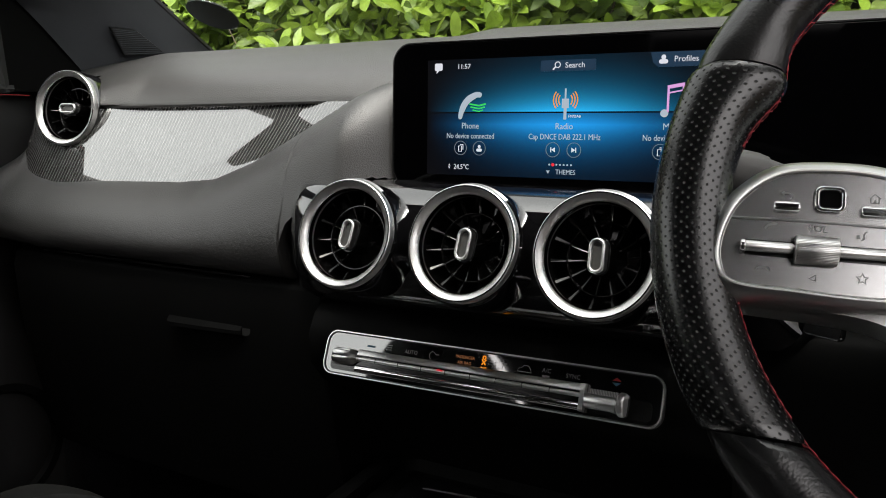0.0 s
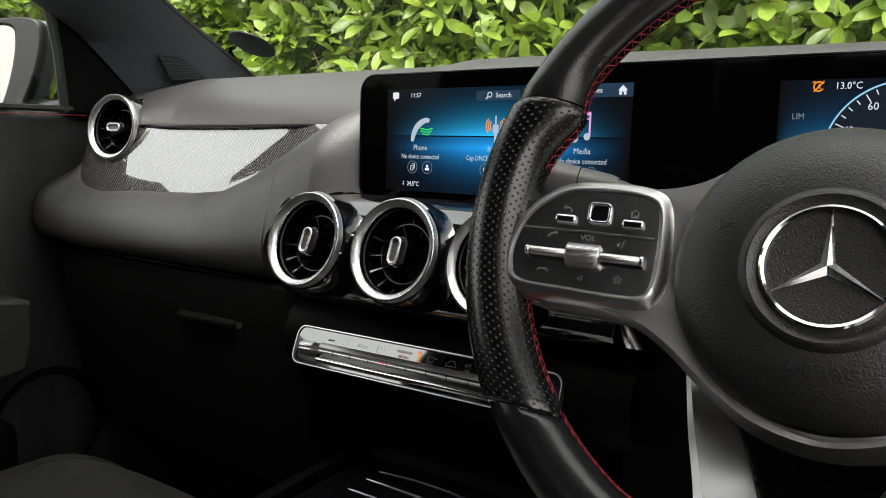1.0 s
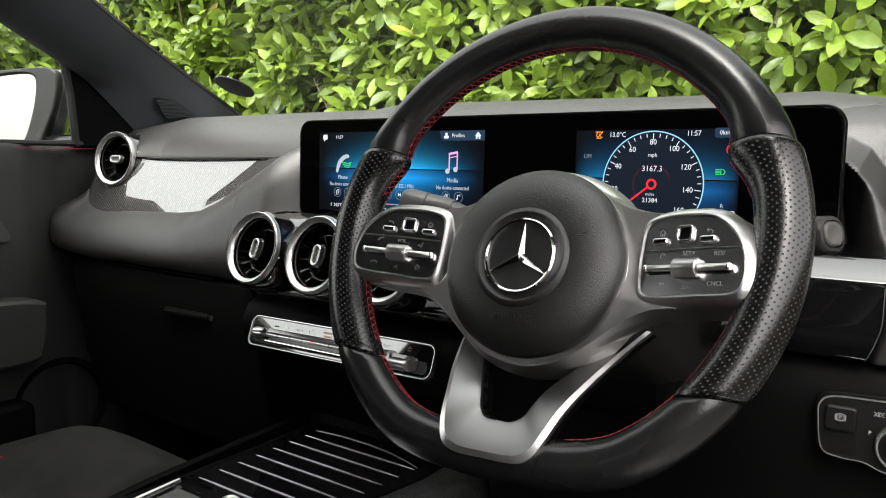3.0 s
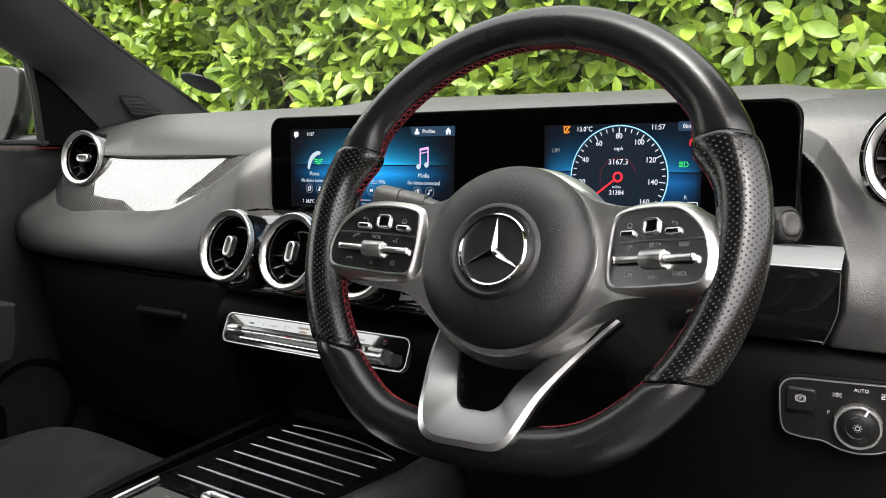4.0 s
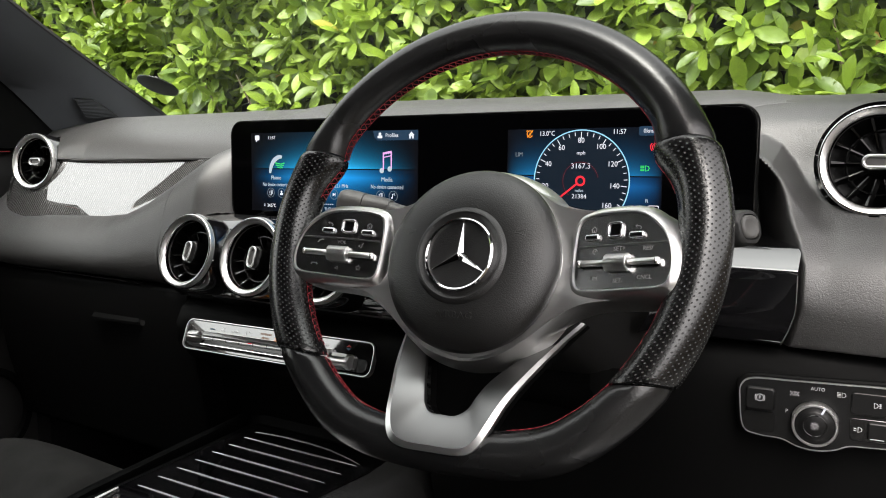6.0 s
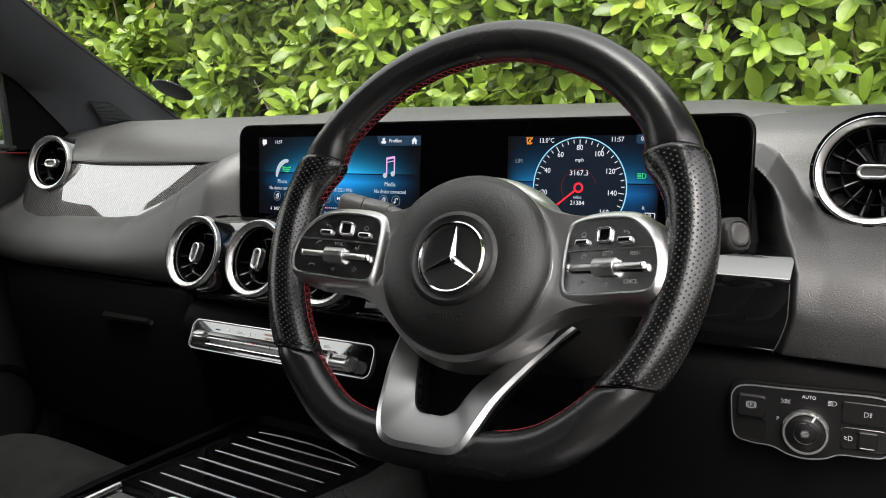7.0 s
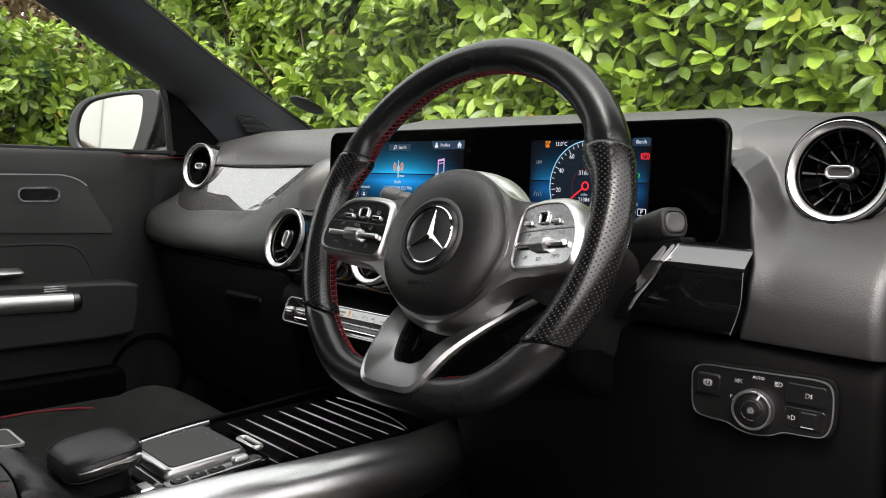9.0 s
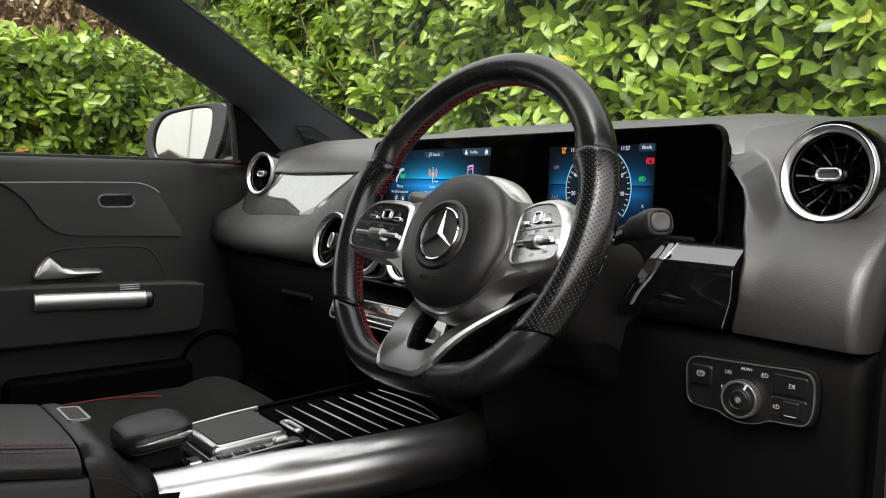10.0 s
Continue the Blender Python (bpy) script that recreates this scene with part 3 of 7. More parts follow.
# ---- the car's shell round the cabin ----
GLASS_EDGE = [(-0.690, 1.02, 1.104), (-0.684, 0.965, 1.138), (-0.650, 0.8, 1.214), (-0.610, 0.66, 1.275), (-0.590, 0.55, 1.335), (-0.562, 0.4, 1.406), (-0.545, 0.24, 1.452)]
DOOR_EDGE = [(-0.735, 0.80, 1.060), (-0.722, 0.735, 1.118), (-0.720, 0.66, 1.186), (-0.715, 0.60, 1.218), (-0.70, 0.49, 1.275), (-0.675, 0.316, 1.362), (-0.66, 0.15, 1.412)]


def pillar(side):
    """Front pillar trim between windscreen and door glass, with a small slotted loudspeaker grille."""
    g, d = smooth_line(GLASS_EDGE, 28), smooth_line(DOOR_EDGE, 28)
    secs = []
    for p, q in zip(g, d):
        p, q = Vector(p), Vector(q)
        out = Vector((-0.075, 0.05, 0.02))
        inn = (q - p).cross(Vector((0, -1, 0.5))).normalized()
        if inn.x < 0:
            inn.negate()
        ring = [p, p * 0.75 + q * 0.25 + inn * 0.014, p * 0.5 + q * 0.5 + inn * 0.018, p * 0.25 + q * 0.75 + inn * 0.012, q, q + out * 0.8, (p + q) / 2 + out * 1.2, p + Vector((-0.09, 0.038, -0.012))]
        secs.append([(v.x * -side, v.y, v.z) for v in ring])
    return loft(secs)


pl = thing("pillar_left", Matrix.Translation((-0.68, 0.8, 1.05)), "dark grey cloth-covered windscreen pillar", "pillar", kind="structure")
part("trim", pillar(-1), PILLAR, pl, world=True, sharp=60)
pr = thing("pillar_right", Matrix.Translation((0.68, 0.8, 1.05)), "dark grey cloth-covered windscreen pillar", "pillar", kind="structure")
part("trim", pillar(1), PILLAR, pr, world=True, sharp=60)
for ob, s in ((pl, 1), (pr, -1)):
    part("glass_edge", tube([(s * (x - 0.006), y + 0.004, z + 0.002) for x, y, z in smooth_line(GLASS_EDGE, 28)], 0.006, 6), RUBBER, ob, "black ceramic edge of the glass", world=True)

# windscreen: a raked, slightly bowed sheet
secs = []
for k in range(17):
    u = k / 16
    x = -0.70 + 1.40 * u
    bow = 0.10 * (1 - (2 * u - 1) ** 2)
    line = [(x * (1 - 0.19 * w), 1.03 - 0.80 * w + bow * (1 - 0.4 * w), 1.10 + 0.385 * w + 0.03 * math.sin(w * 3.14)) for w in [i / 8 for i in range(9)]]
    secs.append(line + [(p[0], p[1] + 0.003, p[2] + 0.004) for p in line[::-1]])
ws = lone("windscreen", loft(secs), PANE, "clear raked car windscreen", "windscreen", kind="structure")
ws.visible_shadow = False

# roof, rear bulkhead, floor and flanks
shell = thing("car_body", Matrix.Translation((0, -0.6, 0.2)), "dark car body shell enclosing the cabin", "car body", kind="structure")
roof = [[(x, y, 1.485 + 0.05 * (1 - (x / 0.6) ** 2) * (1 - 0.4 * ((y + 0.7) / 1.0) ** 2) + dz) for dz, x in [(0, -0.60), (0.0, -0.3), (0, 0), (0, 0.3), (0, 0.60), (0.04, 0.62), (0.05, 0), (0.04, -0.62)]] for y in (0.25, 0.0, -0.4, -0.9, -1.4, -1.8)]
part("roof", loft(roof), LINER, shell, "black cloth headlining", world=True)
part("floor_pan", box(-0.80, 0.80, -1.9, 1.2, 0.22, 0.27), CARPET, shell, "black carpeted floor", world=True)
part("bulkhead", box(-0.80, 0.80, 1.06, 1.12, 0.25, 1.06), CARPET, shell, world=True)
part("bonnet", loft([[(x, y, z - 0.05 * (x / 0.75) ** 2) for y, z in ((1.12, 0.9), (1.12, 1.02), (1.5, 0.98), (1.95, 0.88), (2.1, 0.7), (2.1, 0.4))] for x in (-0.78, -0.4, 0, 0.4, 0.78)]), PAINT, shell, "grey painted bonnet", world=True)
for s in (-1, 1):
    part("kick_panel", box(min(s * 0.71, s * 0.79), max(s * 0.71, s * 0.79), 0.70, 1.12, 0.24, 1.07), LINER, shell, world=True)
part("rear_wall", box(-0.75, 0.75, -1.95, -1.88, 0.25, 1.08), LINER, shell, world=True)
# unseen rear panes, added with a dark tint to dim light from behind
part("rear_glass", box(-0.56, 0.56, -1.92, -1.915, 1.08, 1.49), REARDIM, shell, "unseen rear window, tinted dark to hold back skylight", world=True)
for s in (-1, 1):
    part("rear_side_glass", loft([[(s * (x - 0.18 * (z - 1.06)), y, z) for x in (0.735, 0.739) for y in ((-0.36, -1.55) if x < 0.737 else (-1.55, -0.36))] for z in (1.05, 1.2, 1.35, 1.49)]), REARDIM, shell, "unseen rear side window, tinted dark to hold back skylight", world=True)
for s in (-1, 1):
    part("centre_pillar", loft([[(s * x, y + dy, z) for x, dy in ((0.69 - (z - 1.0) * 0.18, -0.06), (0.69 - (z - 1.0) * 0.18, 0.06), (0.75 - (z - 1.0) * 0.18, 0.06), (0.75 - (z - 1.0) * 0.18, -0.06))] for y, z in ((-0.40, 0.3), (-0.38, 0.9), (-0.36, 1.2), (-0.40, 1.52))]), LINER, shell, world=True)
    part("roof_rail", tube([(s * 0.66, 0.16, 1.43), (s * 0.63, -0.2, 1.50), (s * 0.61, -0.8, 1.52), (s * 0.61, -1.8, 1.48)], 0.035, 8), LINER, shell, world=True)
    part("rear_quarter", box(min(s * 0.70, s * 0.76), max(s * 0.70, s * 0.76), -1.9, -0.55, 0.25, 1.06), LINER, shell, world=True)
    part("sill", box(min(s * 0.70, s * 0.80), max(s * 0.70, s * 0.80), -1.9, 1.1, 0.22, 0.40), PAINT, shell, world=True)
part("rear_pillar", box(-0.70, -0.56, -1.9, -1.5, 1.05, 1.52), LINER, shell, world=True)
part("rear_pillar", box(0.56, 0.70, -1.9, -1.5, 1.05, 1.52), LINER, shell, world=True)

# ---- dashboard ----
dash = thing("dashboard", Matrix.Translation((0, 0.8, 0.9)), "black grained dashboard with a glossy carbon-look strip", "dashboard")

# upper deck: sections (y, z) blended along x
DX = (-0.70, -0.60, -0.16, -0.10, 0.46, 0.54, 0.62, 0.70)
SKY = [[(1.06, 1.02), (1.06, z0 - 0.029), (0.99, z0 + 0.001), (0.90, z0), (0.80, z1), (0.735, z2)] for z0, z1, z2 in
       ((1.124, 1.118, 1.102), (1.133, 1.126, 1.108), (1.134, 1.127, 1.110), (1.138, 1.133, 1.119), (1.132, 1.128, 1.117), (1.123, 1.119, 1.108), (1.112, 1.109, 1.103), (1.104, 1.100, 1.090))]
LIPX = (-0.70, -0.66, -0.62, -0.57, -0.52, -0.16, 0.46, 0.50, 0.54, 0.60, 0.70)
LIPZ = (1.050, 1.050, 1.051, 1.052, 1.052, 1.052, 1.070, 1.071, 1.071, 1.070, 1.070)
LIPY = (0.015, -0.004, -0.012, -0.010, 0.0, 0.0, 0.004, 0.010, 0.035, 0.040, 0.040)


def deck_at(x):
    """Cross-section of the upper skin: flat top, rolled front and a thin returned lip."""
    top = [tuple(p) for p in blend(x, DX, SKY)]
    a, l, dy = top[-1][1], np.interp(x, LIPX, LIPZ), np.interp(x, LIPX, LIPY)
    b = a - 0.017
    roll = [(0.702 + dy * 0.6, b), (0.685 + dy, b + (l - b) * 0.35), (0.676 + dy, b + (l - b) * 0.68), (0.672 + dy, l + 0.004), (0.674 + dy, l), (0.700 + dy, l - 0.003), (0.80, l - 0.012)]
    return top + smooth_line([top[-1]] + roll, 22)[1:]


def pierce(bm, x, z, r):
    """Opens the skin where a vent sits."""
    bmesh.ops.delete(bm, geom=[f for f in bm.faces if (f.calc_center_median().x - x) ** 2 + (f.calc_center_median().z - z) ** 2 < r * r and f.calc_center_median().y < 0.725], context="FACES")
    return bm


xs = [-0.70 + 1.40 * k / 280 for k in range(281)]
part("upper_deck", pierce(pierce(loft([[(x, y, z) for y, z in deck_at(x)] for x in xs]), 0.6185, 1.0515, 0.0455), -0.625, 1.049, 0.043), DASH, dash, world=True, sharp=50)

# passenger pad that sweeps up to the display
PX = (-0.735, -0.69, -0.62, -0.50, -0.42, -0.36, -0.30, -0.25, -0.181, -0.118)
PTOP = ((1.02, 0.69), (0.982, 0.665), (0.966, 0.655), (0.966, 0.650), (0.968, 0.650), (0.974, 0.648), (0.995, 0.646), (1.019, 0.644), (1.054, 0.642), (1.082, 0.640))
EDGEX = (-0.224, -0.222, -0.216, -0.205, -0.195, -0.182, -0.169, -0.155, -0.139, -0.114)
EDGEZ = (0.884, 0.922, 0.940, 0.951, 0.960, 0.970, 0.977, 0.982, 0.985, 0.984)


def pad_section(x):
    zt, yt = np.array([np.interp(x, PX, [p[i] for p in PTOP]) for i in range(2)])
    end = 0.0 if x > -0.700 else 0.036 - math.sqrt(max(0.0, 0.036 ** 2 - (x + 0.700) ** 2))
    low = 0.010 * max(0, (-0.60 - x) / 0.135)
    tuck = 0.045 * max(0.0, (x + 0.165) / 0.047) ** 1.6
    pts = [(yt + 0.05, zt - 0.012), (yt + 0.006, zt - 0.001)]
    for y, f in ((yt - 0.004, 1.0), (yt - 0.026, 0.94), (yt - 0.048, 0.78), (0.583, 0.53), (0.574, 0.27), (0.578, 0.09), (0.590, 0.0)):
        pts.append((y, 0.885 + (zt - 0.885) * f + low * (1 - f)))
    pts += [(0.62, 0.884 + low), (0.75, 0.90)]
    front = smooth_line(pts, 240)
    zl = np.interp(x, EDGEX, EDGEZ) if x > EDGEX[0] else 0.0
    last = next((k for k, (y, z) in enumerate(front) if k > 60 and z < zl), len(front) - 1)
    cut_at = last if last < len(front) - 1 else 200
    body = [front[int(round(k * cut_at / 47))] for k in range(48)]
    if last < len(front) - 1:
        tail = [(body[-1][0] + 0.004 * (k + 1), body[-1][1] - 0.0004 * (k + 1)) for k in range(12)]
    else:
        tail = [front[200 + int(round((k + 1) * 39 / 12))] for k in range(12)]
    return [(x, y + end + tuck, z) for y, z in body + tail]


pad_x = [-0.735 + 0.505 * k / 64 for k in range(65)] + [-0.2245 + 0.0065 * k / 8 for k in range(9)] + [-0.217 + 0.099 * k / 40 for k in range(41)]
part("passenger_pad", loft([pad_section(x) for x in pad_x]), DASH, dash, "black grained soft pad under the trim strip", world=True, sharp=60)

# glossy trim strip between deck and pad, leaning back
trim = []
for k in range(111):
    x = -0.715 + 0.55 * k / 110
    y = 0.6645 + 0.008 * (1 - ((x + 0.43) / 0.27) ** 2) - 0.8 * min(0.08, max(0.0, -0.50 - x)) ** 2 + 0.02 * max(0, (-0.64 - x) / 0.08) ** 2
    foot, flare = np.interp(x, PX, [p[0] for p in PTOP]), np.interp(x, (-0.43, -0.38, -0.30, -0.20), (0.0, 0.014, 0.034, 0.042))
    front = []
    for j in range(34):
        z = 0.945 + 0.109 * j / 33
        front.append((x, y + 0.42 * (z - 1.05) - 0.30 * max(0.0, flare - max(0.0, z - foot)), z))
    trim.append(front + [(x, y + 0.034, 1.054), (x, y + 0.034, 0.945)])
part("trim_strip", pierce(loft(trim), -0.620, 1.049, 0.0445), CARBON, dash, "glossy carbon-look trim strip", world=True, sharp=50)
part("trim_bead", tube([(-0.60, 0.668, 1.0505), (-0.4, 0.668, 1.0525), (-0.165, 0.668, 1.0545)], 0.0022, 6), RUBBER, dash, "thin black bead", world=True)

# glovebox
glove = thing("glovebox", Matrix.Translation((-0.42, 0.62, 0.74)), "closed matt black glovebox under the pad", "glovebox")
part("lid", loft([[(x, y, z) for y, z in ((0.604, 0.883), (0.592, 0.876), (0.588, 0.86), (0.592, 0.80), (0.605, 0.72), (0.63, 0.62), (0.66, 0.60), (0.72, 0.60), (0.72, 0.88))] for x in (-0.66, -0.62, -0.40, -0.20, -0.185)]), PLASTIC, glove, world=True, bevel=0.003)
part("lid_edge", tube([(-0.60, 0.588, 0.8835), (-0.43, 0.586, 0.8825), (-0.27, 0.586, 0.8815)], 0.0013, 6), GLOSSBLACK, glove, "thin shiny lid edge", world=True)
part("latch_recess", slab(rounded(0.115, 0.030, 0.006, cx=-0.335, cy=0.834), 0, 0.004, pose(0, 0.5942, 0, 90, 0, 0)), RUBBER, glove, "dark recess", world=True)
part("latch", loft([[(x, 0.588 - d, z + 0.004 * (x + 0.33)) for d, z in ((0.0, 0.820), (0.010 * s, 0.821), (0.010 * s, 0.825), (0.0, 0.829))] for x, s in ((-0.390, 0.3), (-0.382, 1.0), (-0.35, 0.9), (-0.292, 0.5), (-0.286, 0.2))]), PLASTIC, glove, "black release lever", world=True)

# centre fascia, lower face and knee panel
fascia = thing("centre_fascia", Matrix.Translation((0, 0.58, 0.92)), "piano-black fascia round three air vents", "fascia")
face = []
for k in range(41):
    x = -0.228 + 0.480 * k / 40
    edge = 0.05 * (-x / 0.228 if x < 0 else x / 0.252) ** 14
    face.append([(x, y + edge, z) for y, z in ((0.66, 0.982), (0.60, 0.982), (0.578, 0.977), (0.566, 0.962), (0.560, 0.935), (0.562, 0.905), (0.572, 0.880), (0.592, 0.866), (0.66, 0.862))])
part("panel", loft(face), PIANO, fascia, world=True, sharp=70)
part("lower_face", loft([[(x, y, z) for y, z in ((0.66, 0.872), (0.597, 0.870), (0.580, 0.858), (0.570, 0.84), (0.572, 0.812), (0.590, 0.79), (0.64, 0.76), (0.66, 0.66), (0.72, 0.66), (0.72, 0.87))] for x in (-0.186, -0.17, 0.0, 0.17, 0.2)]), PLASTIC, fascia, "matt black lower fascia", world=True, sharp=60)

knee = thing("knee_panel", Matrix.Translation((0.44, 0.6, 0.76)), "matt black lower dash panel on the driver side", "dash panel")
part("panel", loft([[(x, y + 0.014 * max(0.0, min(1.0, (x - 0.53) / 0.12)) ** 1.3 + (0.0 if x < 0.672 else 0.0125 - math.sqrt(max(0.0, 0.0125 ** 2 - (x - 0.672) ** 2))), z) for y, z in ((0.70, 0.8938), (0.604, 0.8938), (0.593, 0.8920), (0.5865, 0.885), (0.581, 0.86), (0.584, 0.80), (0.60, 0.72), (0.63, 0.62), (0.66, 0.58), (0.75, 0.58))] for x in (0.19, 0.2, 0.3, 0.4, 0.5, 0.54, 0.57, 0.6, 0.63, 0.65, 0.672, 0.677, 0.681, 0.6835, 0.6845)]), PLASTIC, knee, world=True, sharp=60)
part("lower_shelf", tube(smooth_line([(0.286, 0.60, 0.766), (0.296, 0.60, 0.757), (0.327, 0.60, 0.753), (0.399, 0.60, 0.755), (0.461, 0.60, 0.761), (0.475, 0.60, 0.768)], 24), 0.003, 8), STALK, knee, "rounded lower edge", world=True)

# right-hand grained pad, from the deck down to the seam
def right_pad(x):
    """Section of the pad: a rib runs from behind the display down to the insert, and its inner wall falls back to the display."""
    b = 0.0 if x < 0.672 else 0.0125 - math.sqrt(max(0.0, 0.0125 ** 2 - (x - 0.672) ** 2))
    ease = lambda v: (lambda q: q * q * (3 - 2 * q))(min(1.0, max(0.0, v)))
    crest = np.interp(x - 0.005, (0.515, 0.531, 0.544, 0.554, 0.572, 0.595), (1.071, 1.062, 1.046, 1.031, 1.010, 0.995))
    side_fade = 1.0 - ease((x - 0.550) / 0.045)
    pts = [(0.80, 1.118), (0.735, 1.108), (0.702, 1.092), (0.686, 1.072), (0.672, 1.045), (0.650, 1.015), (0.618, 0.990), (0.594, 0.965), (0.583, 0.938), (0.5825, 0.915), (0.5875, 0.8985), (0.593, 0.8962), (0.600, 0.8955), (0.610, 0.8955), (0.63, 0.8955), (0.67, 0.8955), (0.73, 0.8955), (0.80, 0.8955)]
    row = []
    for y, z in smooth_line(pts, 200):
        rib = np.interp(z, (0.925, 0.965, 0.985, 1.015, 1.059), (0.0, 0.013, 0.019, 0.032, 0.046)) * side_fade * ease((crest + 0.007 - z) / 0.024)
        edge = np.interp(z, (0.890, 0.910, 0.930, 0.965, 0.983, 1.007, 1.036, 1.057, 1.075), (0.560, 0.566, 0.5715, 0.5715, 0.566, 0.5545, 0.5425, 0.5240, 0.500))
        inner = max(0.0, edge + 0.003 - x)
        wall = 2.6 * (math.sqrt(inner ** 2 + 0.005 ** 2) - 0.005) * ease((crest + 0.006 - z) / 0.022) * ease((1.078 - z) / 0.034)
        row.append((x, min(max(y, 0.715), y + b - rib + wall), z))
    return row


part("driver_pad", pierce(loft([right_pad(0.44 + 0.012 * k) for k in range(5)] + [right_pad(0.50 + 0.001 * k) for k in range(100)] + [right_pad(0.60 + 0.084 * k / 42) for k in range(43)]), 0.6185, 1.0515, 0.0455), DASH, dash, "black grained pad round the outer vent", world=True, sharp=60)

# piano-black panel under the display, right of the column
side = thing("fascia_insert", Matrix.Translation((0.45, 0.59, 0.94)), "piano-black insert with a bright upper strip", "fascia")
INSERT = smooth_line(((0.66, 0.9835), (0.615, 0.9815), (0.601, 0.9805), (0.5955, 0.9790), (0.5885, 0.9735), (0.580, 0.9655), (0.5765, 0.9605), (0.5755, 0.945), (0.575, 0.925)), 30) + [(0.576, 0.913), (0.578, 0.9040), (0.581, 0.9000), (0.63, 0.9000)]
secs = []
for u in (0.0, 0.02, 0.04, 0.06, 0.08, 0.10, 0.125, 0.15, 0.18, 0.21, 0.24, 0.28, 0.4, 0.6, 0.8, 0.97, 1.0):
    row = []
    for y, z in INSERT:
        lo = np.interp(z, (0.900, 0.925, 0.945, 0.962, 0.984), (0.441, 0.4550, 0.4705, 0.4815, 0.488))
        hi = 0.5690 - 0.011 * max(0.0, (0.935 - z) / 0.035) ** 1.6 - 0.60 * max(0.0, y - 0.592) * (1 if z > 0.95 else 0)
        back = -0.016 * max(0.0, 1 - u / 0.09) ** 1.8
        row.append((lo + (hi - lo) * u, min(0.66, y + back), z))
    secs.append(row)
part("panel", loft(secs), PIANO, side, world=True, sharp=40)
part("edge_bead", tube([(x + 0.0004, y - 0.002, z) for x, y, z in secs[-1] if z < 0.962 and y < 0.60], 0.0004, 6), SATIN, side, "thin bright edge", world=True)
part("backing", box(0.20, 0.50, 0.612, 0.64, 0.90, 0.985), PLASTIC, side, "matt black backing behind the column", world=True, bevel=0.003)

# ---- display ----
SCR = pose(0.205, 0.617, 1.039, 88.5, 0, 0)
shifted = lambda pts: [(x - 0.0025, y) for x, y in pts]
display = thing("display_screen", SCR, "wide black glass display lit with menus and a speedometer", "screen")
part("housing", slab(shifted(rounded(0.649, 0.128, 0.018, 8)), -0.010, -0.002), PLASTIC, display, bevel=0.003)
# hidden depth added behind the display to keep light off the pad wall
part("housing_light_block", slab(shifted(rounded(0.612, 0.112, 0.018, 8)), -0.045, -0.010), PLASTIC, display, "hidden matt black rear block that shuts out light", bevel=0.003)
part("glass", slab(shifted(rounded(0.645, 0.124, 0.017, 8)), -0.002, 0.0), SCREENGLASS, display, "black glass", bevel=0.0008)
part("rim", slab(shifted(rounded(0.6475, 0.1265, 0.018, 8)), -0.004, 0.0004, hole=shifted(rounded(0.6455, 0.1245, 0.0172, 8))), GLOSSBLACK, display, "thin dark metal rim")


